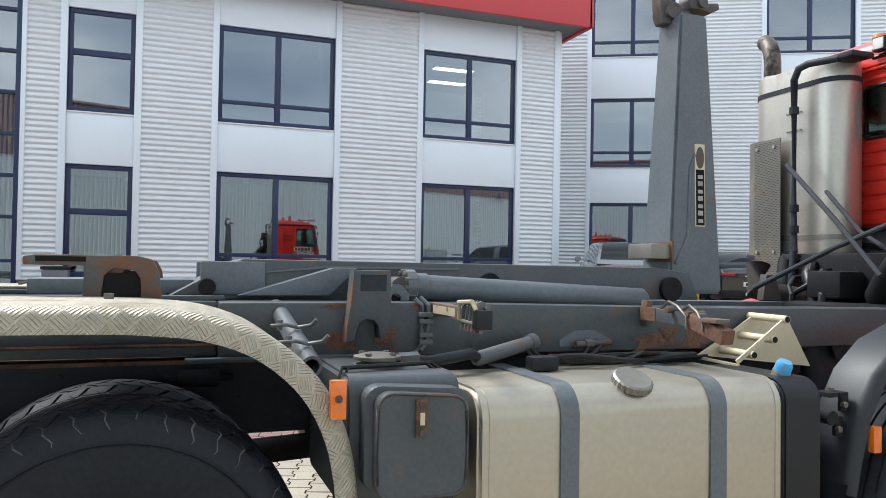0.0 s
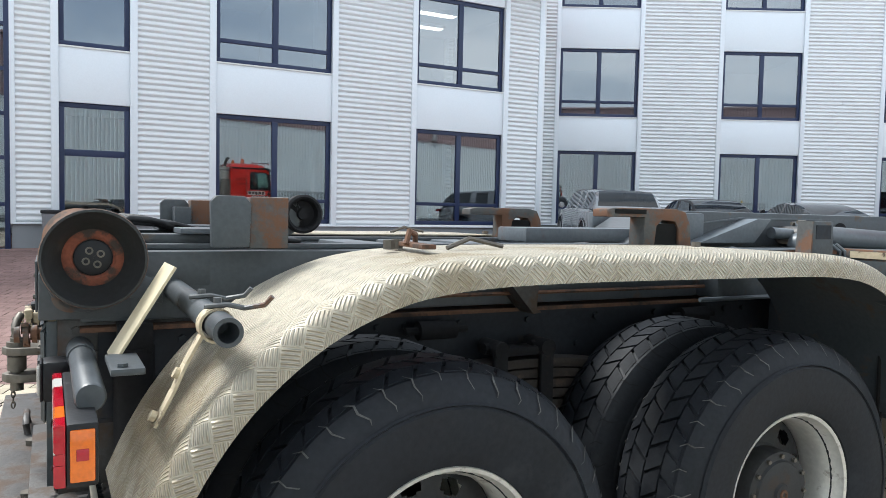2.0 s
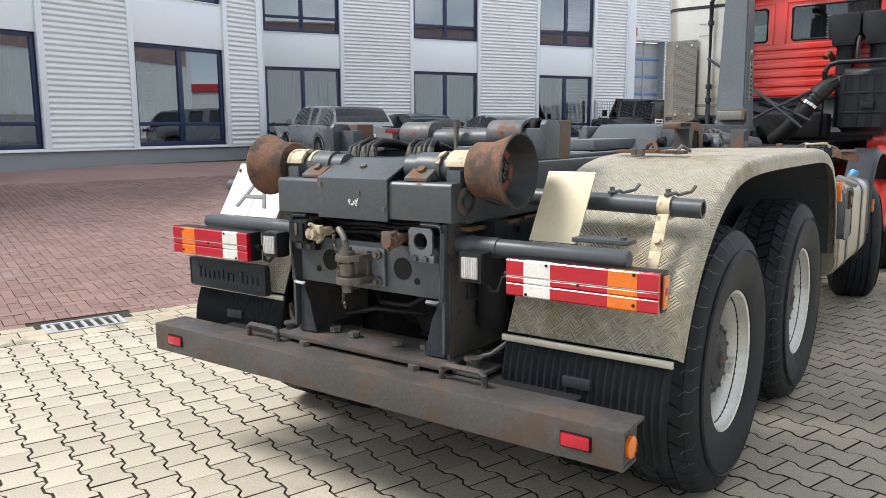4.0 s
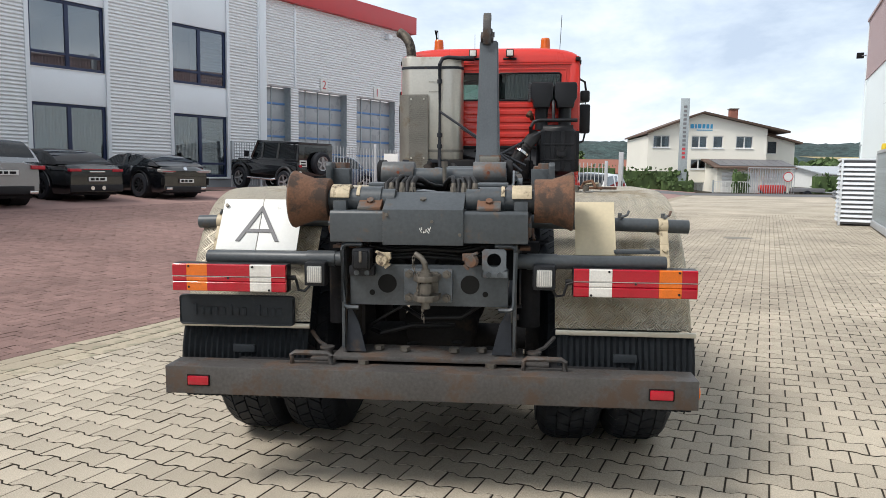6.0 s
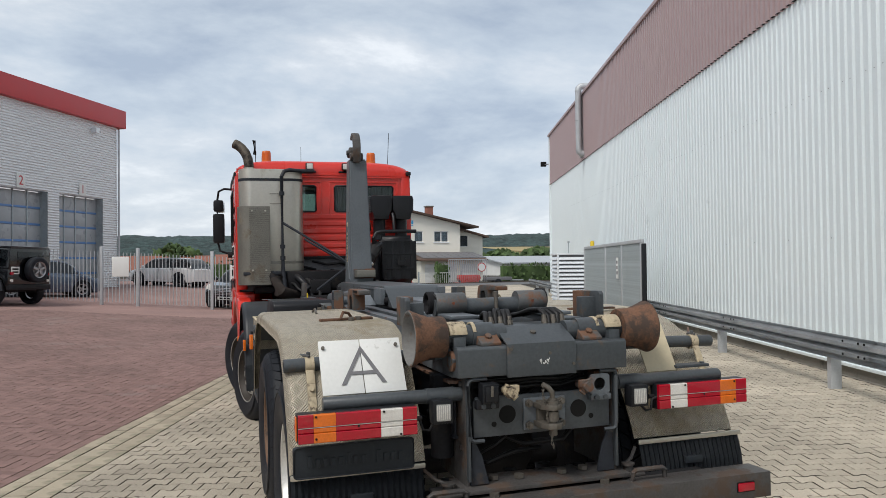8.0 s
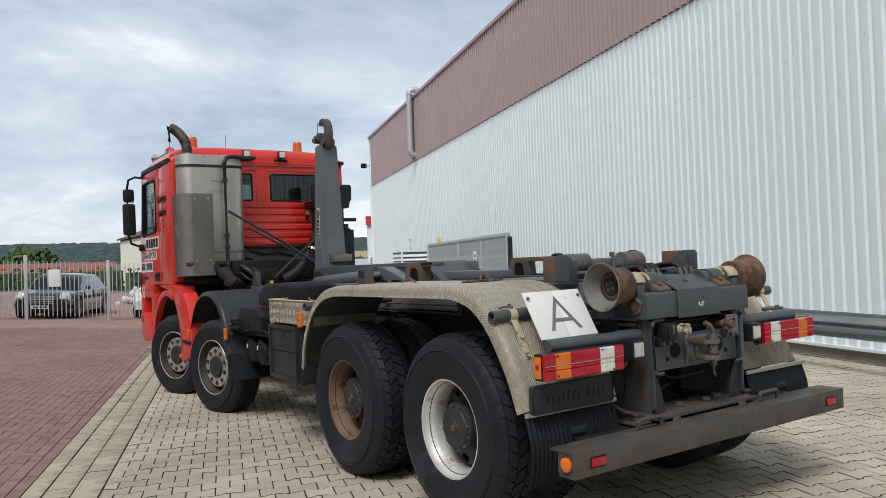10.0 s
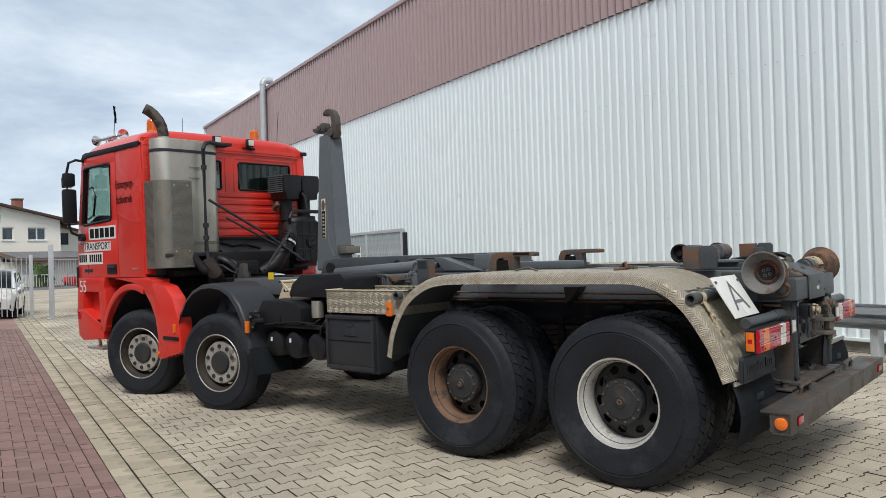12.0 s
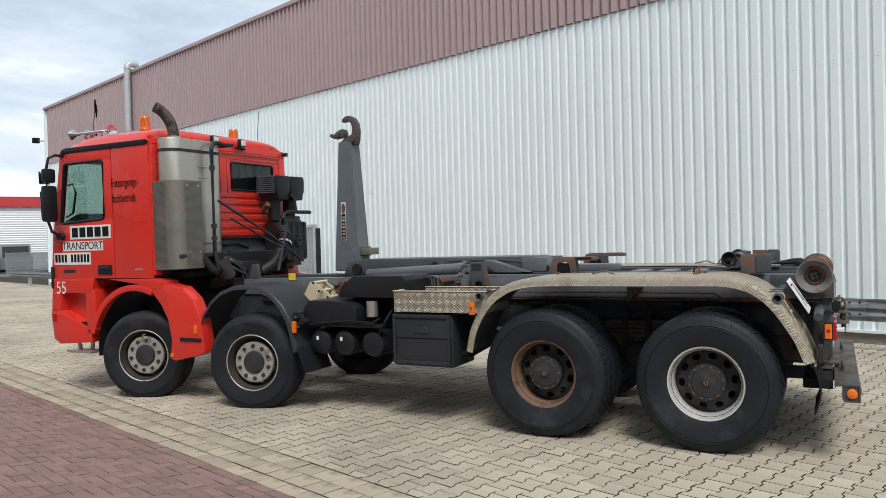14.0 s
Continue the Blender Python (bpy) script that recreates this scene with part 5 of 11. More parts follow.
            bolts(bm, [(x - 0.085, 1.128 * s, z - 0.11), (x - 0.137, 1.128 * s, z - 0.205)], (-0.85, 0, 0.45), 0.013, 0.014, 8)
            part("guard_strap", bm, M_CREAMWORN, T, "bent strap with worn cream paint")
    bm = tube(bmesh.new(), [(-0.5 - 0.6 * (s < 0), 0.9 * s, 1.44), (-0.42 - 0.6 * (s < 0), 0.9 * s, 1.47), (-0.3 - 0.6 * (s < 0), 0.9 * s, 1.445)], 0.008, 6)
    bolts(bm, [(0.05, 0.8 * s, 1.425), (-1.25, 0.8 * s, 1.432), (-1.2, 0.75 * s, 1.432)], (0, 0, 1), 0.018, 0.03)
    loose("guard_latch", bm, M_BOLT, T)
    bm = bar(bmesh.new(), (-1.20, 0.98 * s, 1.447), (-1.17, 0.66 * s, 1.449), 0.045, 0.014, 0.003)
    tube(bm, [(-1.22, 0.86 * s, 1.45), (-1.20, 0.84 * s, 1.49), (-1.16, 0.80 * s, 1.48), (-1.15, 0.78 * s, 1.45)], 0.009, 7)
    part("guard_strip", bm, M_RUST, T)

# -- rear end --
AX, AZ = -2.07, 1.402
bm = prism(bmesh.new(), [(-2.21, 1.21), (-1.96, 1.21), (-1.96, 1.345), (-1.975, 1.357), (-2.20, 1.357), (-2.21, 1.345)], "y", -0.462, 0.462, 0.005)
beam = part("rear_beam", bm, M_GREYWORN, T, "dark grey rear cross beam with scuffed paint")
cover = [(-2.222, 1.20), (-2.214, 1.20), (-2.214, 1.357), (-2.055, 1.430), (-1.86, 1.430), (-1.86, 1.440), (-2.06, 1.440), (-2.222, 1.364)]
part("beam_cover", prism(bmesh.new(), cover, "y", -0.166, 0.21, 0.003), M_GREYWORN, beam, "folded cover plate")
part("cover_filler", prism(bmesh.new(), [(-2.20, 1.358), (-1.86, 1.358), (-1.86, 1.428), (-2.055, 1.428)], "y", -0.15, 0.195), M_UNDER, beam)
bm = bolts(bmesh.new(), [(-2.13, 0.03, 1.402)], (-0.42, 0, 0.9), 0.016, 0.014, 6)
bolts(bm, [(-2.222, -0.02, 1.31), (-2.222, 0.19, 1.34), (-2.222, -0.15, 1.25)], (-1, 0, 0), 0.008, 0.006, 8)
loose("cover_bolt", bm, M_BOLT, beam)
bm = bmesh.new()
rnd = random.Random(21)
for k in range(14):
    y, z = rnd.uniform(-0.02, 0.04) + 0.0, rnd.uniform(1.255, 1.275)
    bar(bm, (-2.2235, y, z), (-2.2235, y + rnd.uniform(-0.008, 0.008), z + rnd.uniform(0.004, 0.016)), 0.003, 0.003)
tagged(part("paint_scrape", bm, M_WHITE, beam, "white paint scrapes"), kind="stuff")
for s in SIDES:
    bm = lathe(bmesh.new(), [(0.0, 0.0), (0.052, 0.0), (0.052, 0.012), (0.046, 0.016), (0.024, 0.016), (0.022, 0.004), (0.0, 0.004)], (-2.125, 0.462 * s, 1.285), (0, s, 0), 24)
    part("pivot_boss", bm, M_LOCK, beam, "worn pivot boss on the beam's end")
    bm = cyl(bmesh.new(), (AX, 0.17 * s, AZ), (AX, 0.49 * s, AZ), 0.054, n=24)
    cyl(bm, (AX, 0.235 * s, AZ), (AX, 0.35 * s, AZ), 0.064, n=24)
    box(bm, AX - 0.08, -1.72, 0.395 * s, 0.462 * s, 1.30, AZ, 0.01)
    part("roller_shaft", bm, M_GREYWORN, T, "grey roller shaft")
    bm = prism(bmesh.new(), arc(AX, AZ, 0.074, 10, 170, 10) + arc(AX, AZ, 0.058, 170, 10, 10), "y", 0.385 * s, 0.478 * s, 0.003)
    part("shaft_saddle", bm, M_CREAMWORN, T, "shaft saddle with worn cream paint")
    bm = prism(bmesh.new(), arc(AX, AZ, 0.069, 20, 160, 8) + arc(AX, AZ, 0.060, 160, 20, 8), "y", 0.335 * s, 0.352 * s, 0.002)
    part("shaft_band", bm, M_CREAMWORN, T)
    bm = prism(bmesh.new(), [(-2.19, 1.358), (-2.10, 1.358), (-2.06, 1.425), (-2.085, 1.43), (-2.19, 1.372)], "y", 0.225 * s, 0.335 * s, 0.004)
    bolts(bm, [(-2.145, 0.28 * s, 1.398)], (-0.6, 0, 0.8), 0.018, 0.012, 6)
    part("shaft_foot", bm, M_LOCK, T)
    bm = lathe(bmesh.new(), [(0.05, 0.0), (0.098, 0.0), (0.103, 0.006), (0.103, 0.083), (0.108, 0.090), (0.117, 0.12), (0.134, 0.162), (0.139, 0.172), (0.137, 0.178), (0.131, 0.178), (0.116, 0.150), (0.100, 0.118), (0.086, 0.096), (0.0, 0.09)], (AX, 0.49 * s, AZ), (0, s, 0), 44)
    ob = part("guide_roller", bm, M_RUST, T, "rusty flared guide roller")
    bm = lathe(bmesh.new(), [(0.1375, 0.1735), (0.1365, 0.1800), (0.130, 0.1802), (0.115, 0.152), (0.099, 0.120), (0.080, 0.098)], (AX, 0.49 * s, AZ), (0, s, 0), 44)
    part("roller_cup", bm, M_GREASE if s < 0 else M_DUSTCUP, ob, "greasy inside of the flared cup" if s < 0 else "dusty grey inside of the flared cup")
    bm = lathe(bmesh.new(), [(0.082, 0.099), (0.074, 0.104), (0.060, 0.104), (0.052, 0.096)], (AX, 0.49 * s, AZ), (0, s, 0), 36)
    part("roller_ring", bm, M_REDRUST, ob, "orange-red rust ring")
    bm = lathe(bmesh.new(), [(0.053, 0.088), (0.051, 0.100), (0.044, 0.104), (0.0, 0.104)], (AX, 0.49 * s, AZ), (0, s, 0), 32)
    bolts(bm, [(AX + 0.006 * math.cos(a), 0.594 * s, AZ + 0.006 * math.sin(a)) for a in (0,)], (0, s, 0), 0.006, 0.004, 8)
    part("roller_hub", bm, M_PLASTIC, ob)
    for a in (0.5, 2.07, 3.64, 5.21):
        c = (AX + 0.022 * math.cos(a), 0.592 * s, AZ + 0.022 * math.sin(a))
        part("hub_socket", lathe(bmesh.new(), [(0.011, 0.0), (0.011, 0.006), (0.007, 0.006), (0.006, 0.001), (0.0, 0.001)], c, (0, s, 0), 14), M_BOLT, ob)
    bm = prism(bmesh.new(), arc(AX - 0.02, AZ - 0.07, 0.10, 200, 330, 8) + [(AX + 0.2, 1.25), (AX + 0.2, 1.33), (AX, 1.36)], "y", 0.462 * s, 0.478 * s, 0.004)
    part("beam_cheek", bm, M_GREYWORN, T)
# upper cross roller and blocks
bm = cyl(bmesh.new(), (-1.45, -0.35, 1.508), (-1.45, 0.35, 1.508), 0.05, n=24)
part("cross_tube", bm, M_GREYWORN, T)
for s in SIDES:
    bm = lathe(bmesh.new(), [(0.03, 0.0), (0.064, 0.0), (0.066, 0.004), (0.066, 0.176), (0.064, 0.18), (0.05, 0.18)], (-1.45, 0.165 * s, 1.528), (0, s, 0), 28)
    part("tube_sleeve", bm, M_LOCKGREY, T, "grey sleeve with rusty edges")
    part("sleeve_eye", cyl(bmesh.new(), (-1.517, 0.25 * s, 1.535), (-1.512, 0.25 * s, 1.535), 0.009, n=12), M_REDRUST, T)
    bm = lathe(bmesh.new(), [(0.0, 0.0), (0.05, 0.0), (0.068, 0.01), (0.068, 0.05), (0.060, 0.056), (0.052, 0.05), (0.047, 0.02), (0.02, 0.02), (0.018, 0.045), (0.0, 0.045)], (-1.39, 0.325 * s, 1.535), (0, s, 0), 32)
    part("end_collar", bm, M_UNDER, T, "dark hollow tube end")
    bm = prism(bmesh.new(), [(-1.745, 1.43), (-1.63, 1.43), (-1.625, 1.565), (-1.645, 1.588), (-1.73, 1.588), (-1.748, 1.57)], "y", 0.570 * s, 0.598 * s, 0.005)
    box(bm, -1.70, -1.63, 0.48 * s, 0.575 * s, 1.43, 1.555, 0.006)
    part("stop_block", bm, M_GREYWORN, T, "upright grey stop plate")
    part("stop_face", box(bmesh.new(), -1.628, -1.505, 0.52 * s, 0.588 * s, 1.425, 1.586, 0.006), M_LOCK, T, "worn stop face with rust patches")
    part("rail_cap", box(bmesh.new(), -2.1, 0.45, 0.33 * s, 0.40 * s, 1.414, 1.432, 0.004), M_GREYWORN, T)
    part("longitudinal_bar", box(bmesh.new(), -1.98, -1.50, 0.215 * s, 0.33 * s, 1.43, 1.462, 0.006), M_GREYWORN, T)
    part("bar_step", box(bmesh.new(), -1.80, -1.55, 0.20 * s, 0.36 * s, 1.463, 1.482, 0.006), M_GREY, T)
bm = tube(bmesh.new(), [(-1.525, -0.01, 1.57), (-1.53, -0.01, 1.50), (-1.54, -0.015, 1.44)], 0.011, 10)
cyl(bm, (-1.52, -0.01, 1.565), (-1.52, -0.01, 1.595), 0.018, n=8)
part("grease_line", bm, M_BOLT, T)
rnd = random.Random(11)
runs = []
for i in range(11):
    side = 1 if i < 6 else -1
    y = side * (0.10 + 0.026 * (i % 6))
    lift = rnd.uniform(0.0, 0.022)
    back = rnd.uniform(-0.05, 0.05)
    runs.append(([(-2.00, y, 1.435), (-1.985, y, 1.475 + lift), (-1.94, y * 0.92, 1.497 + lift), (-1.87, y * 0.75 + back * 0.3, 1.492 + lift), (-1.78, y * 0.5 + back, 1.478 + 0.006 * (i % 3)), (-1.68, y * 0.4 + back, 1.466), (-1.60, back - 0.03, 1.45), (-1.3, back, 1.425)], rnd.uniform(0.010, 0.0145)))
for i in range(5):
    z, x = 1.135 + 0.012 * i, -2.10 + 0.02 * (i % 3)
    runs.append(([(x + 0.02, 0.30, z + 0.01), (x, 0.18, z - 0.008), (x - 0.01, 0.02, z + 0.008 * math.sin(i)), (x, -0.14, z - 0.01), (x + 0.03, -0.28, z + 0.015)], 0.010))
for i in range(4):
    runs.append(([(-1.95, -0.34 + 0.2 * i, 1.19), (-2.06, -0.3 + 0.19 * i, 1.15 - 0.01 * i), (-2.02, -0.2 + 0.17 * i, 1.12), (-1.9, 0.1 * i - 0.1, 1.05)], 0.011))
runs.append(([(-1.9, -0.1, 0.76), (-2.0, 0.1, 0.78), (-2.02, 0.25, 0.74), (-1.85, 0.33, 0.72)], 0.013))
runs.append(([(-2.0, -0.3, 0.93), (-2.08, -0.15, 0.84), (-2.02, 0.05, 0.82), (-1.9, 0.2, 0.88)], 0.011))
runs.append(([(-2.0, 0.3, 0.78), (-2.06, 0.22, 0.84), (-2.03, 0.10, 0.91), (-1.9, 0.0, 0.95)], 0.009))
for pts, r in runs:
    part("hose", tube(bmesh.new(), pts, r, 9), M_HOSE, T, smooth=60)
for i in range(11):
    side = 1 if i < 6 else -1
    y = side * (0.10 + 0.026 * (i % 6))
    if i % 2 == 0:
        bm = cyl(bmesh.new(), (-1.998, y, 1.432), (-1.992, y, 1.462), 0.017, n=6)
        cyl(bm, (-1.992, y, 1.46), (-1.986, y, 1.482), 0.014, n=10)
        part("hose_fitting", bm, M_BOLT, T)
part("rear_axle_housing", lathe(bmesh.new(), [(0.0, 0.0), (0.16, 0.0), (0.2, 0.03), (0.2, 0.3), (0.0, 0.3)], (-1.62, 0, 0.70), (1, 0, 0), 24), M_UNDER, T)
# side plates, deck and coupling
for s in SIDES:
    bm = prism(bmesh.new(), [(-2.16, 0.67), (-1.72, 0.67), (-1.72, 1.209), (-2.16, 1.209)], "y", 0.395 * s, 0.415 * s, 0.004)
    part("side_plate", bm, M_BUMPER, T)
    bm = bolts(bmesh.new(), [(-2.11 + 0.07 * k, 0.415 * s, z) for k in range(3) for z in (1.17, 1.10)] + [(-2.10, 0.415 * s, 0.85), (-1.85, 0.415 * s, 0.80)], (0, s, 0), 0.014, 0.012)
    loose("plate_rivet", bm, M_BUMPER, T)
    bm = tube(bmesh.new(), [(-2.195, 0.31 * s, 1.198), (-2.195, 0.385 * s, 1.198), (-2.195, 0.402 * s, 1.19), (-2.195, 0.408 * s, 1.17), (-2.195, 0.402 * s, 0.925), (-2.195, 0.396 * s, 0.905), (-2.195, 0.38 * s, 0.897), (-2.195, 0.33 * s, 0.897)], 0.010, 4)
    box(bm, -2.19, -2.16, 0.398 * s, 0.412 * s, 0.70, 1.20, 0.003)
    part("edge_angle", bm, M_GREYWORN, T, smooth=20)
    bm = prism(bmesh.new(), [(0.395 * s, 0.68), (0.30 * s, 0.68), (0.335 * s, 0.82), (0.385 * s, 0.92)], "x", -2.17, -2.155)
    part("gusset", bm, M_FRAMEDARK, T)
    bm = tube(bmesh.new(), [(-2.26, 0.637 * s, 0.635), (-2.265, 0.637 * s, 0.678), (-2.265, 0.62 * s, 0.69), (-2.265, 0.465 * s, 0.69), (-2.265, 0.45 * s, 0.678), (-2.26, 0.45 * s, 0.635)], 0.013, 8)
    part("grab_bar", bm, M_BUMPER, T)
    bm = bolts(bmesh.new(), [(-2.24, y * s, 0.637) for y in (0.30,)] + [(-2.10, 0.25 * s, 0.677), (-2.12, 0.12 * s, 0.677)], (0, 0, 1), 0.026, 0.02)
    loose("deck_bolt", bm, M_BOLT, T)
    bm = bmesh.new()
    tube(bm, [(-2.12, 0.48 * s, 0.675), (-2.08, 0.55 * s, 0.70), (-2.04, 0.60 * s, 0.745)], 0.010, 7)
    cyl(bm, (-2.13, 0.50 * s, 0.635), (-2.13, 0.50 * s, 0.682), 0.026, n=12)
    cyl(bm, (-2.13, 0.50 * s, 0.682), (-2.13, 0.50 * s, 0.692), 0.036, n=12)
    box(bm, -2.19, -2.02, 0.44 * s, 0.57 * s, 0.632, 0.648, 0.006)
    part("deck_latch", bm, M_BUMPER, T)
part("deck_plate", box(bmesh.new(), -2.24, -1.98, -0.45, 0.45, 0.652, 0.673, 0.004), M_BUMPER, T, "rusty steel deck plate")
# no holes cut: black discs on the deck paint their shade
bm = bmesh.new()
for x, y in ((-1.95, 0.1), (-1.9, -0.12), (-2.0, -0.28)):
    cyl(bm, (x, y, 0.673), (x, y, 0.677), 0.035, n=12)
loose("deck_hole_shade", bm, M_INKSHADE, T)
bm = prism(bmesh.new(), [(-0.375, 0.908), (0.375, 0.908), (0.375, 1.085), (0.36, 1.104), (-0.36, 1.104), (-0.375, 1.085)], "x", -2.17, -2.15, 0.004)
plate = part("coupling_plate", bm, M_GREYWORN, T, "grey drilled coupling plate")
# plate is solid; black discs stand for the shade inside its holes
bm = bmesh.new()
for s in SIDES:
    cyl(bm, (-2.1725, 0.196 * s, 1.012), (-2.166, 0.196 * s, 1.012), 0.0445, n=28)
    cyl(bm, (-2.1725, 0.268 * s, 0.968), (-2.166, 0.268 * s, 0.968), 0.0135, n=12)
loose("plate_hole_shade", bm, M_INKSHADE, plate, "black discs painted as the dark of open holes")
part("jaw_plate", box(bmesh.new(), -2.187, -2.170, -0.115, 0.115, 0.928, 1.086, 0.008), M_GREY, plate)
bm = bolts(bmesh.new(), [(-2.187, 0.088 * a, z) for a in SIDES for z in (0.952, 1.062)], (-1, 0, 0), 0.021, 0.016)
bolts(bm, [(-2.2, 0.088 * a, z) for a in SIDES for z in (0.952, 1.062)], (-1, 0, 0), 0.011, 0.018, 10)
loose("plate_bolt", bm, M_BOLT, plate)
bm = bmesh.new()
for z0, z1 in ((1.040, 1.066), (0.948, 0.976)):
    prism(bm, [(-2.185, -0.062), (-2.185, 0.062), (-2.27, 0.058), (-2.31, 0.035), (-2.325, 0.0), (-2.31, -0.035), (-2.27, -0.058)], "z", z0, z1, 0.004)
box(bm, -2.215, -2.186, -0.05, 0.05, 0.94, 1.075, 0.006)
jaw = part("tow_jaw", bm, M_BOLT, T, "worn tow jaw with its pin")
bm = cyl(bmesh.new(), (-2.28, 0, 0.915), (-2.28, 0, 1.095), 0.021, n=14)
cyl(bm, (-2.28, 0, 1.066), (-2.28, 0, 1.082), 0.032, n=14)
cyl(bm, (-2.28, 0, 0.985), (-2.28, 0, 1.032), 0.030, n=14)
tube(bm, [(-2.28, 0.0, 1.09), (-2.285, 0.004, 1.125), (-2.28, 0.02, 1.148), (-2.27, 0.05, 1.165)], 0.0135, 10)
part("tow_pin", bm, M_BOLT, jaw, "tow pin with a bent handle")
for q, (y0, z0, n) in enumerate(((0.055, 1.145, 14), (0.012, 0.915, 4))):
    bm = bmesh.new()
    for k in range(n):
        p = (-2.292, y0 - 0.003 * k + 0.006 * math.sin(0.9 * k), z0 - 0.0175 * k)
        ring = []
        for i in range(8):
            a = i * math.tau / 8
            u, w = 0.0055 * math.cos(a), 0.0125 * math.sin(a)
            ring.append((p[0] + (u if k % 2 else 0), p[1] + (0 if k % 2 else u), p[2] + w))
        tube(bm, ring, 0.0026, 6, True)
    part("chain", bm, M_BOLT, jaw)
# left socket with its lid, right mounting plate with an open ring
bm = box(bmesh.new(), -2.245, -2.17, 0.262, 0.352, 1.082, 1.182, 0.014)
box(bm, -2.21, -2.17, 0.25, 0.372, 1.05, 1.10, 0.01)
sock = part("socket", bm, M_PLASTIC, T, "black trailer socket with a closed lid")
part("socket_lid", box(bmesh.new(), -2.256, -2.246, 0.272, 0.342, 1.092, 1.172, 0.008), M_PLASTIC, sock)
part("lid_spring", box(bmesh.new(), -2.262, -2.256, 0.300, 0.314, 1.12, 1.172, 0.003), M_BOLT, sock)
ring = [(-0.308 + 0.033 * math.cos(a), 1.132 + 0.033 * math.sin(a)) for a in [i * math.tau / 20 for i in range(20)]]
outer = [(-0.308 + 0.056 * math.copysign(min(1, 1.35 * abs(math.cos(a))), math.cos(a)), 1.132 + 0.052 * math.copysign(min(1, 1.35 * abs(math.sin(a))), math.sin(a))) for a in [i * math.tau / 20 for i in range(20)]]
bm = bmesh.new()
for x in (-2.20, -2.19):
    ri, ro = [bm.verts.new((x, *p)) for p in ring], [bm.verts.new((x, *p)) for p in outer]
    for i in range(20):
        bm.faces.new((ri[i], ri[(i + 1) % 20], ro[(i + 1) % 20], ro[i]))
vs2 = list(bm.verts)
for i in range(20):
    j2 = (i + 1) % 20
    bm.faces.new((vs2[i], vs2[j2], vs2[40 + j2], vs2[40 + i]))
    bm.faces.new((vs2[20 + i], vs2[20 + j2], vs2[60 + j2], vs2[60 + i]))
box(bm, -2.20, -2.17, -0.372, -0.255, 1.05, 1.082, 0.006)
bmesh.ops.recalc_face_normals(bm, faces=bm.faces)
part("socket_plate", bm, M_GREY, T, "grey plate with an empty socket ring", smooth=30)
bm = bolts(bmesh.new(), [(-2.20, y, 1.066) for y in (-0.285, -0.335, 0.285, 0.335)], (-1, 0, 0), 0.014, 0.014)
loose("socket_bolt", bm, M_GREYWORN, T)
for s in SIDES:
    bm = cyl(bmesh.new(), (-2.16, 0.205 * s, 1.135), (-2.235, 0.205 * s, 1.135), 0.020, n=14)
    for k, (r, x) in enumerate(((0.030, -2.215), (0.034, -2.24), (0.027, -2.265))):
        cyl(bm, (x, 0.205 * s, 1.135), (x - 0.016, 0.205 * s, 1.135), r, r * 0.92, 14)
    box(bm, -2.262, -2.235, 0.165 * s, 0.205 * s, 1.135, 1.168, 0.005)
    bar(bm, (-2.25, 0.19 * s, 1.155), (-2.25, 0.235 * s, 1.172), 0.022, 0.012, 0.003)
    bar(bm, (-2.245, 0.17 * s, 1.115), (-2.245, 0.195 * s, 1.095), 0.02, 0.012, 0.003)
    part("air_coupling", bm, M_CREAMWORN if s > 0 else M_LOCK, T, "worn cream air coupling" if s > 0 else "rusty air coupling")
# under-run bumper
bm = prism(bmesh.new(), [(-2.37, 0.506), (-2.26, 0.506), (-2.26, 0.518), (-2.357, 0.518), (-2.357, 0.623), (-2.20, 0.623), (-2.20, 0.636), (-2.37, 0.636)], "y", -1.21, 1.21, 0.004)
bmp = part("underrun_bumper", bm, M_BUMPER, T, "rusty grey steel channel bumper")
for s in SIDES:
    part("end_cap", box(bmesh.new(), -2.355, -2.25, 1.19 * s, 1.203 * s, 0.518, 0.623), M_BUMPER, bmp)
    part("reflector_seat", box(bmesh.new(), -2.374, -2.368, 0.995 * s, 1.105 * s, 0.545, 0.598, 0.004), M_INKSHADE, bmp)
    part("reflector", box(bmesh.new(), -2.380, -2.372, 1.0 * s, 1.10 * s, 0.55, 0.593, 0.006), M_LRED, bmp, "red rectangular reflector")
    part("side_marker", lathe(bmesh.new(), [(0.0, 0.0), (0.036, 0.0), (0.036, 0.012), (0.028, 0.018), (0.0, 0.02)], (-2.315, 1.205 * s, 0.571), (0, s, 0), 20), M_LAMBER, bmp, "round amber marker lamp")
    part("bumper_arm", box(bmesh.new(), -2.356, -1.8, 0.36 * s, 0.44 * s, 0.52, 0.622, 0.01), M_FRAMEDARK, T)
part("bumper_bracket", box(bmesh.new(), -2.19, -1.98, -0.95, 0.95, 0.545, 0.622, 0.01), M_UNDER, T)
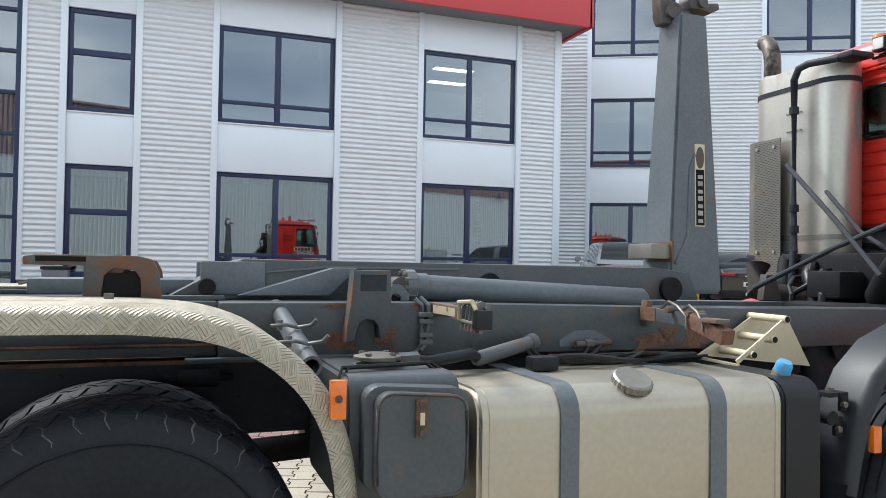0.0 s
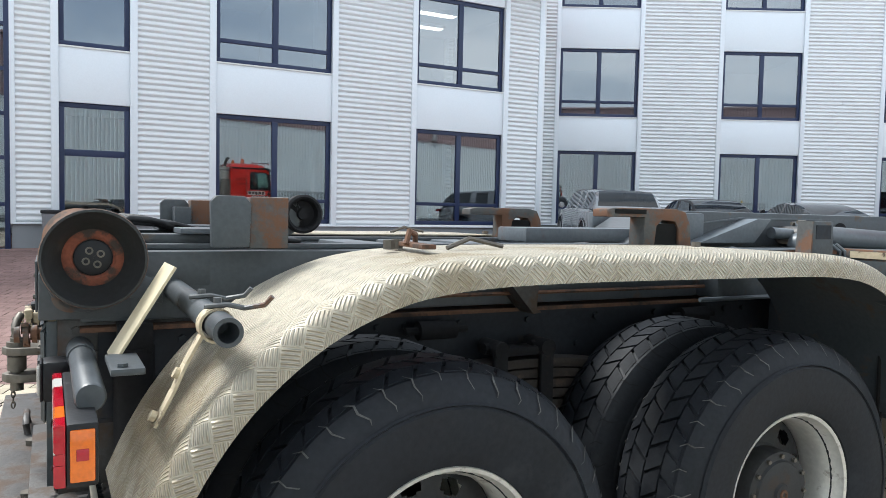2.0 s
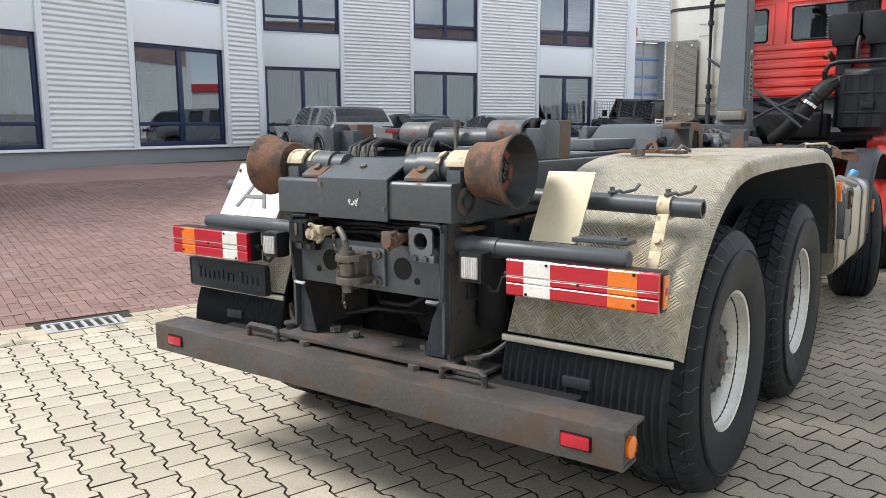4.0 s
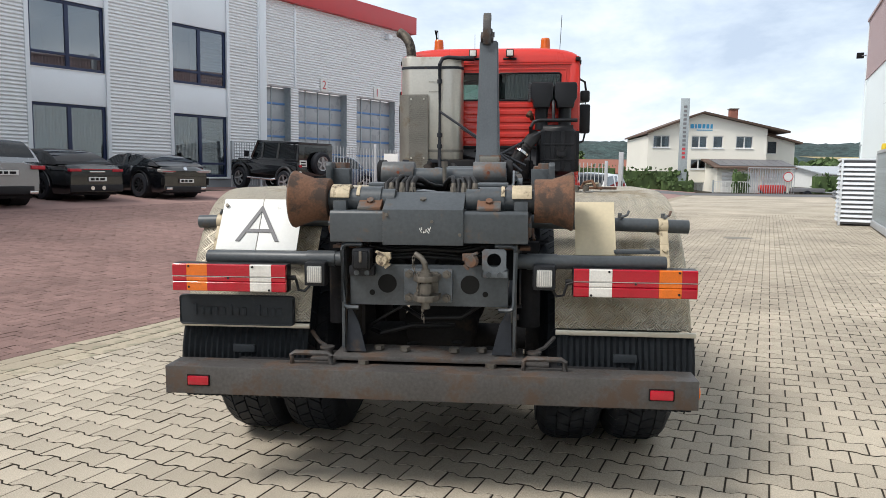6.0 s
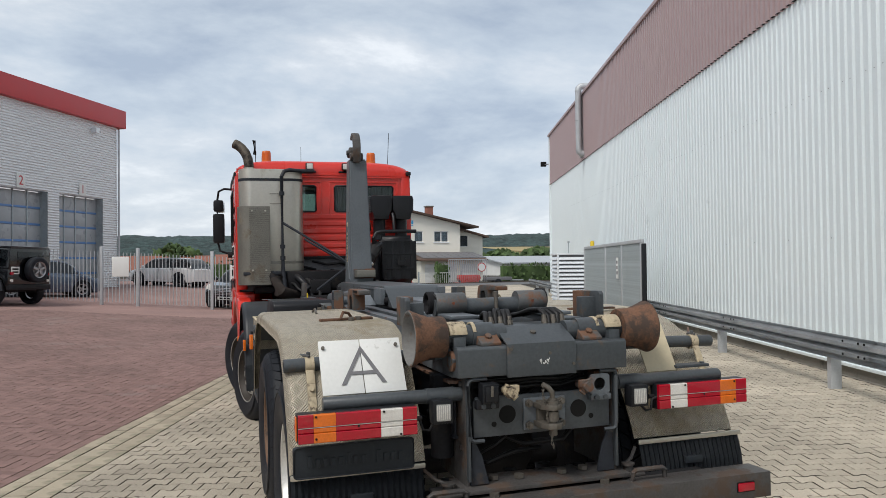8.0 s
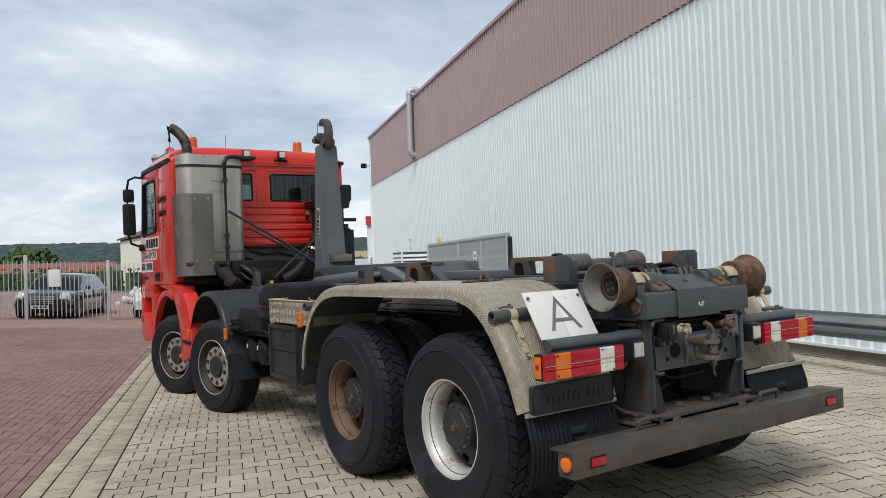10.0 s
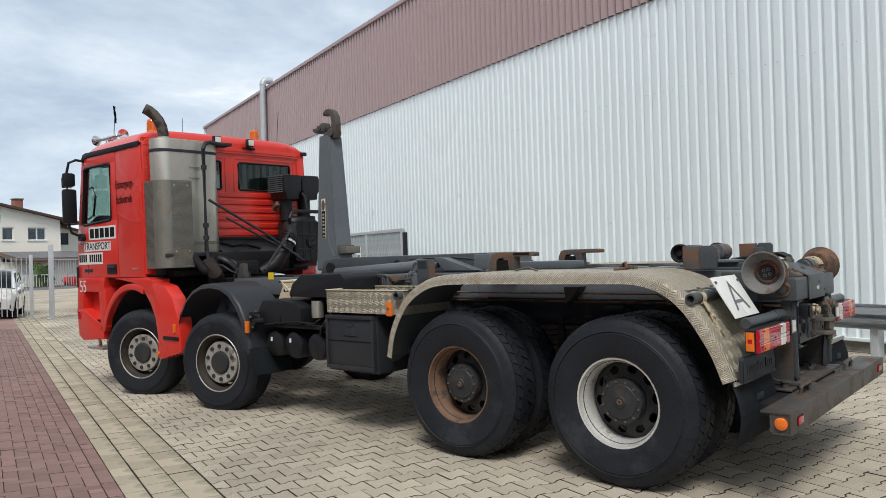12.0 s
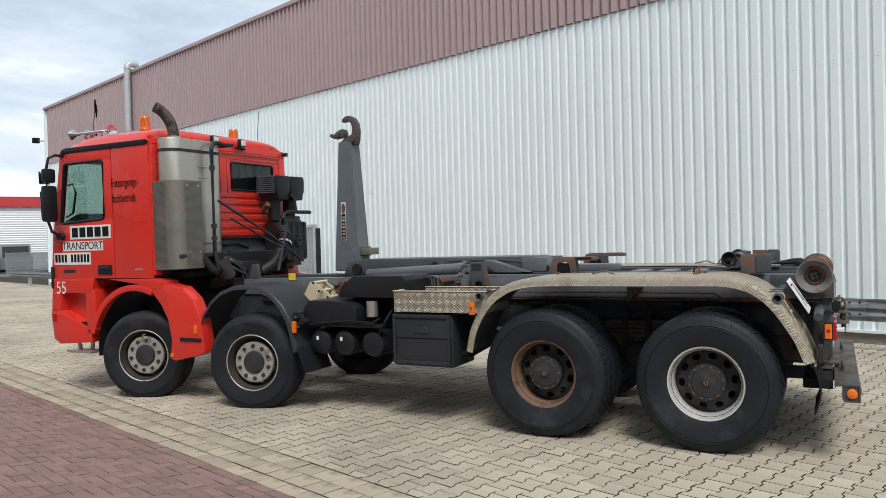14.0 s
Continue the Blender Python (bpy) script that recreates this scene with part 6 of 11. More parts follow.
# lamps
for s in SIDES:
    LX = -2.175 if s < 0 else -2.222
    bm = box(bmesh.new(), LX + 0.023, LX + 0.085, 0.672 * s, 1.234 * s, 0.962, 1.098, 0.008)
    lamp = part("tail_lamp", bm, M_PLASTIC, T, "ribbed red, white and amber tail lamp")
    bounds = ((0.675, 0.745, M_LRED, "red"), (0.745, 0.85, M_LWHITE, "white"), (0.85, 1.06, M_LRED, "red"), (1.06, 1.162, M_LAMBER, "amber"), (1.162, 1.232, M_LRED, "red"))
    for a, b, mt, c in bounds:
        bm = bmesh.new()
        for z0, z1 in ((0.965, 1.012), (1.012, 1.036), (1.036, 1.096)):
            h = z1 - z0
            prism(bm, [(LX + 0.022, z0), (LX + 0.004, z0 + 0.0006), (LX, z0 + 0.005), (LX, z1 - 0.005), (LX + 0.004, z1 - 0.0006), (LX + 0.022, z1 - 0.0002)], "y", a * s, (b - 0.001) * s)
        part("lens", bm, mt, lamp, c + " lens section", smooth=20)
    part("lens_line", box(bmesh.new(), LX - 0.0006, LX + 0.003, 0.676 * s, 1.231 * s, 1.0355, 1.0385), M_LGREY, lamp)
    part("side_lens", box(bmesh.new(), LX + 0.03, LX + 0.078, 1.233 * s, 1.240 * s, 0.975, 1.085, 0.004), M_LAMBER, lamp, "amber side lens")
    part("side_reflector", box(bmesh.new(), LX + 0.042, LX + 0.066, 1.239 * s, 1.2425 * s, 1.02, 1.045, 0.002), M_LRED, lamp)
    bm = bolts(bmesh.new(), [(LX - 0.0005, 0.955 * s, 1.03), (LX - 0.0005, 1.15 * s, 0.985), (LX - 0.0005, 0.835 * s, 1.085), (LX - 0.0005, 1.15 * s, 1.085), (LX - 0.0005, 0.755 * s, 0.975)], (-1, 0, 0), 0.0055, 0.003, 10)
    loose("lens_screw", bm, M_INKSHADE, lamp)
    bm = lathe(bmesh.new(), [(0.0, 0.0), (0.034, 0.0), (0.034, 0.69), (0.030, 0.697), (0.0, 0.697)], (-2.10, 0.405 * s, 1.118), (0, s, 0.0), 22)
    cyl(bm, (-2.10, 0.46 * s, 1.118), (-2.10, 0.60 * s, 1.118), 0.0385, n=22)
    part("lamp_tube", bm, M_GREYWORN, T)
    bm = box(bmesh.new(), -2.20, -2.13, 0.486 * s, 0.592 * s, 0.995, 1.112, 0.016)
    box(bm, -2.206, -2.198, 0.490 * s, 0.588 * s, 0.999, 1.108, 0.004)
    wl2 = part("work_lamp", bm, M_PLASTIC, T, "square work lamp with a clear lens")
    part("lens", box(bmesh.new(), -2.212, -2.204, 0.503 * s, 0.575 * s, 1.013, 1.094, 0.007), M_LGREY, wl2, "clear lens")
    bm = bmesh.new()
    for k in range(7):
        box(bm, -2.2135, -2.2118, (0.510 + 0.010 * k) * s, (0.512 + 0.010 * k) * s, 1.02, 1.088)
    tagged(part("lens_rib", bm, M_LWHITE, wl2), kind="stuff")
    tube_bm = tube(bmesh.new(), [(-2.15, 0.57 * s, 1.0), (-2.16, 0.60 * s, 0.965), (-2.16, 0.63 * s, 0.97), (-2.15, 0.645 * s, 1.02), (-2.15, 0.68 * s, 1.03)], 0.007, 7)
    cyl(tube_bm, (LX + 0.05, 0.64 * s, 1.03), (LX + 0.05, 0.675 * s, 1.03), 0.012, n=10)
    part("lamp_cable", tube_bm, M_HOSE, T)
outline = [p for c in ((1.230, 0.915, 0), (0.682, 0.915, 90), (0.682, 0.800, 180), (1.230, 0.800, 270)) for p in arc(c[0], c[1], 0.016, c[2], c[2] + 90, 4)]
name_plate = part("name_plate", prism(bmesh.new(), outline, "x", -2.125, -2.10, 0.003), M_FLAP, T, "black embossed rubber plate")
part("plate_rim", tube(bmesh.new(), [(-2.126, p[0] * 0.985 + 0.0143, p[1] * 0.96 + 0.0343) for p in outline], 0.004, 6, True), M_FLAP, name_plate)
bm = bmesh.new()
for i in range(13):
    if i != 8:
        box(bm, -2.131, -2.123, 1.168 - i * 0.036 - 0.012, 1.168 - i * 0.036 + 0.012, 0.832, 0.832 + (0.056 if i in (0, 5, 9) else 0.040), 0.003)
loose("name_bar", bm, M_FLAP, name_plate, "raised bars of unreadable lettering")
# hinged warning plate and its blank mate


def hinged(y0, y1, low=0.0):
    bm = bmesh.new()
    a, b = Vector((-2.035, 0, 1.143 + low)), Vector((-1.885, 0, 1.39))
    n = Vector((-(b - a).z, 0, (b - a).x)).normalized() * 0.008
    prism(bm, [(a.x, a.z), (b.x, b.z), (b.x + n.x, b.z + n.z), (a.x + n.x, a.z + n.z)], "y", y0, y1, 0.002)
    return bm


sign = part("warning_plate", hinged(0.885, 1.09), M_SIGN, T, "scuffed white folding plate with a black letter")
part("plate_half", hinged(0.675, 0.881), M_SIGN, sign)
lean = math.atan2(1.39 - 1.143, -1.885 + 2.035)
mA = Matrix.Translation((-1.969, 0.883, 1.272)) @ Matrix.Rotation(-math.pi / 2, 4, "Z") @ Matrix.Rotation(lean, 4, "X")
bm = bmesh.new()
for sg in (-1, 1):
    bm2 = [(sg * 0.112, -0.097), (sg * 0.090, -0.097), (0.0, 0.072), (0.0, 0.107)]
    prism(bm, [(p[0], p[1]) for p in bm2], "z", 0.0, 0.0025)
box(bm, -0.076, 0.076, -0.047, -0.030, 0.0, 0.003)
for v in bm.verts:
    v.co = mA @ v.co
part("letter_a", bm, M_TRIMGREY, sign, "thin dark capital letter A", smooth=0)
bm = bolts(bmesh.new(), [(-1.915, y, 1.36) for y in (0.70, 1.07)], (-0.85, 0, 0.5), 0.009, 0.01, 10)
loose("plate_screw", bm, M_BOLT, sign)
part("blank_plate", hinged(-0.882, -0.69, 0.0), M_CREAM, T, "cream painted metal plate")
bm = bar(bmesh.new(), (-2.02, -0.87, 1.165), (-2.02, -1.08, 1.165), 0.075, 0.016, 0.003)
bolts(bm, [(-2.03, -1.05, 1.174)], (0, 0, 1), 0.013, 0.008)
part("plate_tray", bm, M_GREYWORN, T)

# -- hook lift --
def taper(bm, x0, x1, z0, x2, x3, z1, yc, h0, h1):
    a = [bm.verts.new(p) for p in ((x0, yc - h0, z0), (x1, yc - h0, z0), (x1, yc + h0, z0), (x0, yc + h0, z0))]
    b = [bm.verts.new(p) for p in ((x2, yc - h1, z1), (x3, yc - h1, z1), (x3, yc + h1, z1), (x2, yc + h1, z1))]
    f = [bm.faces.new(a[::-1]), bm.faces.new(b)] + [bm.faces.new((a[i], a[(i + 1) % 4], b[(i + 1) % 4], b[i])) for i in range(4)]
    bmesh.ops.bevel(bm, geom=list({e for q in f for e in q.edges}), offset=0.014, segments=2, affect="EDGES")
    return bm


YC = -0.045
frame_parts = set(T.children)
bm = taper(bmesh.new(), 2.735, 3.085, 1.44, 2.825, 3.0, 2.975, YC - 0.02, 0.132, 0.10)
col = part("hook_column", bm, M_GREY, T, "tapered dark grey hook column")
for s in SIDES:
    yc = YC - 0.02
    bm = tube(bmesh.new(), [(2.775, yc + s * 0.1325, 1.60), (2.855, yc + s * 0.1255, 1.75), (2.875, yc + s * 0.1185, 2.12), (2.905, yc + s * 0.1155, 2.2), (2.935, yc + s * 0.1135, 2.14)], 0.008, 6)
    part("weld_rib", bm, M_GREY, col)
    m = Matrix.Translation((2.94, yc + s * 0.1195, 2.03)) @ Matrix.Rotation(s * 0.0215, 4, "X")
    lab = part("upright_label", box(bmesh.new(), -0.033, 0.033, -0.003, 0.003, -0.225, 0.225, 0.002, m), M_CREAM, col, "upright label with a cream rim")
    part("label_field", box(bmesh.new(), -0.027, 0.027, 0.0032 * s - 0.001, 0.0032 * s + 0.001, -0.219, 0.085, 0, m), M_INKSHADE, lab)
    part("label_badge", prism(bmesh.new(), [(0.026 * math.cos(a), 0.150 + 0.060 * math.sin(a)) for a in [k * math.tau / 20 for k in range(20)]], "y", -0.001, 0.001), M_LOCK, lab, "dull oval badge").matrix_basis = m @ Matrix.Translation((0, 0.0040 * s, 0))
    for i in range(7):
        part("label_bar", box(bmesh.new(), -0.016, 0.016, 0.0048 * s - 0.001, 0.0048 * s + 0.001, -0.205 + i * 0.040, -0.185 + i * 0.040 + 0.006 * (i % 2), 0, m), M_GREYRIM, lab)
bm = box(bmesh.new(), 2.62, 2.74, YC - 0.155, YC + 0.06, 1.625, 1.705, 0.008)
sens = part("sensor_box", bm, M_PERF, col, "pale metal box at the column's foot")
part("sensor_flange", box(bmesh.new(), 2.74, 2.752, YC - 0.17, YC + 0.07, 1.61, 1.72, 0.003), M_LOCK, sens)
hook = [(2.770, 2.93), (2.750, 3.02), (2.745, 3.1), (2.760, 3.19), (2.800, 3.25), (2.860, 3.28), (2.920, 3.275), (2.965, 3.24), (2.960, 3.205), (2.920, 3.215), (2.870, 3.21), (2.835, 3.18), (2.820, 3.13), (2.830, 3.06), (2.870, 3.02), (2.940, 3.02), (2.980, 2.98), (2.980, 2.93)]
part("hook", prism(bmesh.new(), hook, "y", YC - 0.042, YC + 0.042, 0.012), M_BUMPER, T, "worn steel lifting hook")
bm = prism(bmesh.new(), [(2.940, 3.03), (3.010, 3.03), (3.080, 3.02), (3.140, 3.05), (3.130, 3.085), (3.060, 3.075), (3.000, 3.12), (2.950, 3.13), (2.930, 3.08)], "y", YC - 0.055, YC + 0.055, 0.01)
cyl(bm, (2.82, YC - 0.07, 3.0), (2.82, YC + 0.07, 3.0), 0.045, n=16)
cyl(bm, (3.01, YC - 0.075, 3.07), (3.01, YC + 0.075, 3.07), 0.03, n=14)
part("hook_latch", bm, M_BUMPER, T)
bm = prism(bmesh.new(), [(0.21, 1.44), (0.48, 1.592), (0.53, 1.612), (2.60, 1.605), (2.80, 1.58), (2.86, 1.44)], "y", YC - 0.24, YC + 0.24, 0.012)
arm = part("hook_arm", bm, M_GREYWORN, T, "dark grey horizontal hook arm")
for s in SIDES:
    bm = cyl(bmesh.new(), (0.385, YC + s * 0.243, 1.493), (0.385, YC + s * 0.275, 1.493), 0.035, n=18)
    cyl(bm, (1.66, YC + s * 0.241, 1.508), (1.66, YC + s * 0.246, 1.508), 0.058, n=22)
    cyl(bm, (2.67, YC + s * 0.241, 1.495), (2.67, YC + s * 0.27, 1.495), 0.062, n=22)
    loose("arm_pin", bm, M_UNDER, arm)
    bm = prism(bmesh.new(), [(0.4, 1.535), (0.9, 1.588), (1.5, 1.585), (1.5, 1.577), (0.9, 1.578)], "y", YC + s * 0.241, YC + s * 0.249)
    part("arm_edge", bm, M_GREY, arm)
    y = 0.32 * s
    bm = lathe(bmesh.new(), [(0.0, -0.035), (0.060, -0.035), (0.074, -0.030), (0.076, 0.012), (0.064, 0.018), (0.064, 0.07), (0.058, 0.075), (0.056, 1.2), (0.04, 1.22), (0.0, 1.22)], (1.24, y, 1.50), (1.2, 0, -0.055), 22)
    cy = part("lift_cylinder", bm, M_GREY, T, "grey hydraulic lift cylinder")
    bm = bolts(bmesh.new(), [(1.253, y + 0.068 * math.cos(a), 1.50 + 0.068 * math.sin(a)) for a in [i * math.tau / 12 for i in range(12)]], (-1, 0, 0), 0.010, 0.058)
    loose("flange_bolt", bm, M_BOLT, cy)
    part("piston_rod", cyl(bmesh.new(), (1.0, y, 1.512), (1.24, y, 1.50), 0.028, n=16), M_GREY, cy)
    bm = prism(bmesh.new(), [(0.50, 1.46), (0.90, 1.58), (1.0, 1.58), (0.88, 1.46)], "y", y - 0.06, y + 0.06, 0.008)
    part("link_lever", bm, M_GREY, T)
    bm = cyl(bmesh.new(), (1.18, 0.26 * s, 1.50), (1.18, 0.44 * s, 1.50), 0.045, n=18)
    part("pivot_pin", bm, M_BUMPER, T)
    bm = lathe(bmesh.new(), [(0.022, 0.0), (0.058, 0.0), (0.062, 0.006), (0.062, 0.046), (0.058, 0.052), (0.022, 0.052)], (1.155, 0.395 * s, 1.452), (0, s, 0), 24, closed=True)
    lug = part("pivot_lug", bm, M_GREY, T, "round grey pivot lug with a hole")
    # black plug paints the shade inside the bore
    part("lug_bore_shade", cyl(bmesh.new(), (1.155, 0.40 * s, 1.452), (1.155, 0.436 * s, 1.452), 0.024, n=18), M_INKSHADE, lug)
    bm = prism(bmesh.new(), [(0.925, 1.572), (1.068, 1.572), (1.072, 1.50), (1.072, 1.40), (1.052, 1.31), (1.030, 1.30), (1.022, 1.35), (1.002, 1.374), (0.972, 1.380), (0.944, 1.366), (0.930, 1.33), (0.925, 1.295), (0.896, 1.29), (0.900, 1.35), (0.915, 1.43)], "y", 0.462 * s, 0.545 * s, 0.006)
    guide = part("guide_bracket", bm, M_GREYWORN, T, "dark grey forked guide bracket on the rail")
    part("bracket_lip", prism(bmesh.new(), [(0.918, 1.574), (0.926, 1.574), (0.916, 1.43), (0.901, 1.35), (0.894, 1.288), (0.886, 1.288), (0.892, 1.35), (0.906, 1.43)], "y", 0.47 * s, 0.55 * s), M_LOCK, guide)
    part("bracket_stamp", box(bmesh.new(), 0.945, 1.05, 0.5445 * s, 0.5475 * s, 1.49, 1.555), M_FRAMEDARK, guide, "dark stamped field")
    # container locks
    bm = prism(bmesh.new(), [(-0.24, 1.575), (-0.24, 1.605), (-0.20, 1.612), (0.13, 1.612), (0.18, 1.60), (0.205, 1.55), (0.215, 1.455), (0.145, 1.455), (0.14, 1.53), (0.12, 1.56), (0.05, 1.565), (0.02, 1.54), (0.01, 1.455), (-0.05, 1.455), (-0.045, 1.575)], "y", 0.47 * s, 0.56 * s, 0.006)
    lock = part("container_lock", bm, M_LOCK, T, "rusty container lock")
    # black fillings paint the shade in the lock's mouth and slot
    part("lock_mouth_shade", box(bmesh.new(), 0.015, 0.14, 0.475 * s, 0.55 * s, 1.455, 1.55), M_INKSHADE, lock)
    part("lock_slot_shade", box(bmesh.new(), -0.20, -0.04, 0.561 * s, 0.563 * s, 1.588, 1.606), M_INKSHADE, lock)
    if s > 0:
        bm = bar(bmesh.new(), (1.28, 0.475 * s, 1.405), (1.47, 0.53 * s, 1.385), 0.035, 0.045, 0.004)
        rat = part("ratchet", bm, M_LOCK, T, "rusty load ratchet with a black block")
        part("ratchet_block", box(bmesh.new(), 1.505, 1.555, 0.50 * s, 0.575 * s, 1.315, 1.385, 0.006), M_PLASTIC, rat)
        for x in (1.425, 1.462, 1.490):
            part("ratchet_plate", prism(bmesh.new(), [(x, 1.30), (x + 0.012, 1.30), (x + 0.016, 1.395), (x + 0.030, 1.425), (x + 0.024, 1.44), (x + 0.002, 1.41)], "y", 0.49 * s, 0.578 * s, 0.002), M_LOCKGREY, rat)
        for z, q in ((1.415, 0.01), (1.395, -0.005), (1.325, 0.0)):
            part("ratchet_pin", cyl(bmesh.new(), (1.41, (0.55 + q) * s, z), (1.56, (0.555 + q) * s, z - 0.004), 0.008, n=8), M_BOLT, rat)
        part("ratchet_handle", tube(bmesh.new(), [(1.43, 0.58 * s, 1.42), (1.46, 0.585 * s, 1.437), (1.55, 0.585 * s, 1.432), (1.56, 0.58 * s, 1.40)], 0.007, 6), M_LOCKGREY, rat)
        bm = bar(bmesh.new(), (2.33, 0.50 * s, 1.372), (2.60, 0.54 * s, 1.348), 0.05, 0.052, 0.004)
        lat = part("latch_hook", bm, M_LOCKGREY, T, "rusty latch hook with peeling paint")
        part("latch_end", prism(bmesh.new(), [(2.57, 1.375), (2.63, 1.37), (2.70, 1.33), (2.75, 1.325), (2.74, 1.29), (2.69, 1.272), (2.64, 1.30), (2.57, 1.325)], "y", 0.50 * s, 0.575 * s, 0.006), M_PEEL, lat, "flaking rusty latch end")
        part("latch_sheet", box(bmesh.new(), 2.32, 2.40, 0.527 * s, 0.532 * s, 1.340, 1.392), M_PEEL, lat)
        for x, z in ((2.50, 1.40), (2.585, 1.385), (2.66, 1.365)):
            part("latch_pin", cyl(bmesh.new(), (x, 0.48 * s, z), (x, 0.59 * s, z - 0.004), 0.013, n=10), M_LOCK, lat)
        for a in (0.0, 1.0):
            part("latch_wire", tube(bmesh.new(), [(2.42 + 0.12 * a, 0.50 * s, 1.395), (2.45 + 0.12 * a, 0.55 * s, 1.43), (2.52 + 0.10 * a, 0.56 * s, 1.425 - 0.02 * a), (2.56 + 0.10 * a, 0.585 * s, 1.38 - 0.02 * a), (2.55 + 0.12 * a, 0.59 * s, 1.33)], 0.006, 6), M_BOLT, lat)
        part("latch_tag", box(bmesh.new(), 2.66, 2.74, 0.562 * s, 0.60 * s, 1.335, 1.36, 0.004), M_LOCKGREY, lat)
    else:
        rat = part("ratchet", bar(bmesh.new(), (1.297, -0.57, 1.416), (1.278, -1.03, 1.414), 0.045, 0.052, 0.004), M_LOCK, T, "rusty load ratchet swung out, with a black block")
        part("ratchet_block", box(bmesh.new(), 1.232, 1.292, -1.165, -1.118, 1.372, 1.440, 0.006), M_PLASTIC, rat)
        part("ratchet_sheet", box(bmesh.new(), 1.262, 1.266, -0.98, -0.62, 1.400, 1.432), M_CREAMWORN, rat)
        for y in (-1.005, -1.045, -1.078, -1.108):
            part("ratchet_plate", prism(bmesh.new(), [(1.232, 1.362), (1.305, 1.366), (1.306, 1.452), (1.27, 1.472), (1.240, 1.450)], "y", y - 0.005, y + 0.005, 0.002), M_LOCKGREY, rat)
        for x, z in ((1.25, 1.462), (1.285, 1.448), (1.24, 1.395), (1.26, 1.368)):
            part("ratchet_pin", cyl(bmesh.new(), (x, -0.985, z), (x, -1.135, z - 0.004), 0.008, n=8), M_BOLT, rat)
        part("ratchet_handle", tube(bmesh.new(), [(1.235, -0.99, 1.40), (1.228, -1.0, 1.462), (1.228, -1.13, 1.47), (1.235, -1.15, 1.44)], 0.008, 7), M_CREAMWORN, rat)
        lat = part("latch_hook", bar(bmesh.new(), (2.328, -0.57, 1.392), (2.282, -1.03, 1.386), 0.05, 0.058, 0.004), M_LOCKGREY, T, "rusty latch hook swung out, with peeling paint")
        part("latch_end", bar(bmesh.new(), (2.281, -0.98, 1.384), (2.270, -1.19, 1.332), 0.062, 0.060, 0.006), M_PEEL, lat, "flaking rusty latch end")
        part("latch_sheet", box(bmesh.new(), 2.288, 2.296, -0.70, -0.585, 1.362, 1.420), M_PEEL, lat)
        for y, z in ((-0.84, 1.42), (-0.97, 1.41), (-1.10, 1.375)):
            part("latch_pin", cyl(bmesh.new(), (2.245, y, z), (2.335, y, z), 0.014, n=10), M_LOCK, lat)
        for a in (0.0, 1.0):
            part("latch_wire", tube(bmesh.new(), [(2.30, -0.72 - 0.14 * a, 1.415), (2.285, -0.80 - 0.14 * a, 1.455 - 0.01 * a), (2.255, -0.90 - 0.13 * a, 1.44 - 0.02 * a), (2.245, -0.97 - 0.10 * a, 1.40 - 0.02 * a), (2.24, -0.98 - 0.10 * a, 1.35)], 0.0065, 7), M_BOLT, lat)
        part("latch_tag", box(bmesh.new(), 2.23, 2.30, -1.17, -1.07, 1.385, 1.402, 0.004), M_LOCKGREY, lat)
        part("latch_lug", box(bmesh.new(), 2.30, 2.33, -0.62, -0.575, 1.33, 1.45, 0.004), M_LOCK, lat)
    bm = tube(bmesh.new(), [(0.3, 0.475 * s, 1.225), (1.17, 0.475 * s, 1.228), (1.215, 0.475 * s, 1.25), (1.225, 0.475 * s, 1.33), (1.225, 0.47 * s, 1.43), (1.20, 0.45 * s, 1.455)], 0.010, 8)
    tube(bm, [(1.215, 0.49 * s, 1.25), (1.245, 0.49 * s, 1.28), (1.25, 0.48 * s, 1.43), (1.225, 0.45 * s, 1.462)], 0.010, 8)
    pipe = part("hydraulic_pipe", bm, M_GREY, T)
    for z in (1.28, 1.31, 1.365, 1.392):
        part("pipe_clamp", box(bmesh.new(), 1.207, 1.265, 0.475 * s, 0.504 * s, z - 0.010, z + 0.010, 0.003), M_LOCKGREY, pipe)
    bm = prism(bmesh.new(), [(1.87, 1.275), (1.95, 1.316), (2.05, 1.316), (2.13, 1.275), (2.13, 1.245), (1.87, 1.245)], "y", 0.461 * s, 0.468 * s)
    part("rail_bracket", bm, M_GREY, T)
    bm = tube(bmesh.new(), [(1.05, 0.90 * s, 1.245), (1.16, 0.88 * s, 1.235), (1.28, 0.84 * s, 1.245), (1.36, 0.80 * s, 1.25), (1.40, 0.77 * s, 1.23)], 0.022, 10)
    tube(bm, [(1.68, 0.66 * s, 1.255), (1.74, 0.68 * s, 1.20), (1.85, 0.68 * s, 1.185), (1.96, 0.64 * s, 1.21), (2.0, 0.62 * s, 1.25)], 0.011, 7)
    tube(bm, [(1.66, 0.67 * s, 1.25), (1.71, 0.70 * s, 1.185), (1.84, 0.70 * s, 1.17), (2.0, 0.66 * s, 1.22), (2.06, 0.62 * s, 1.25)], 0.010, 7)
    for k in range(4):
        tube(bm, [(2.05 + 0.03 * k, 0.72 * s, 1.19), (2.15, (0.75 + 0.02 * k) * s, 1.215 + 0.008 * k), (2.35 + 0.04 * k, 0.70 * s, 1.205), (2.65, 0.60 * s, 1.18)], 0.008, 6)
    loose("valve_hose", bm, M_HOSE, T)
    bm = lathe(bmesh.new(), [(0.0, 0.0), (0.020, 0.0), (0.030, 0.02), (0.030, 0.33), (0.037, 0.335), (0.037, 0.365), (0.0, 0.37)], (1.385, 0.772 * s, 1.222), (0.34, -0.14 * s, 0.055), 18)
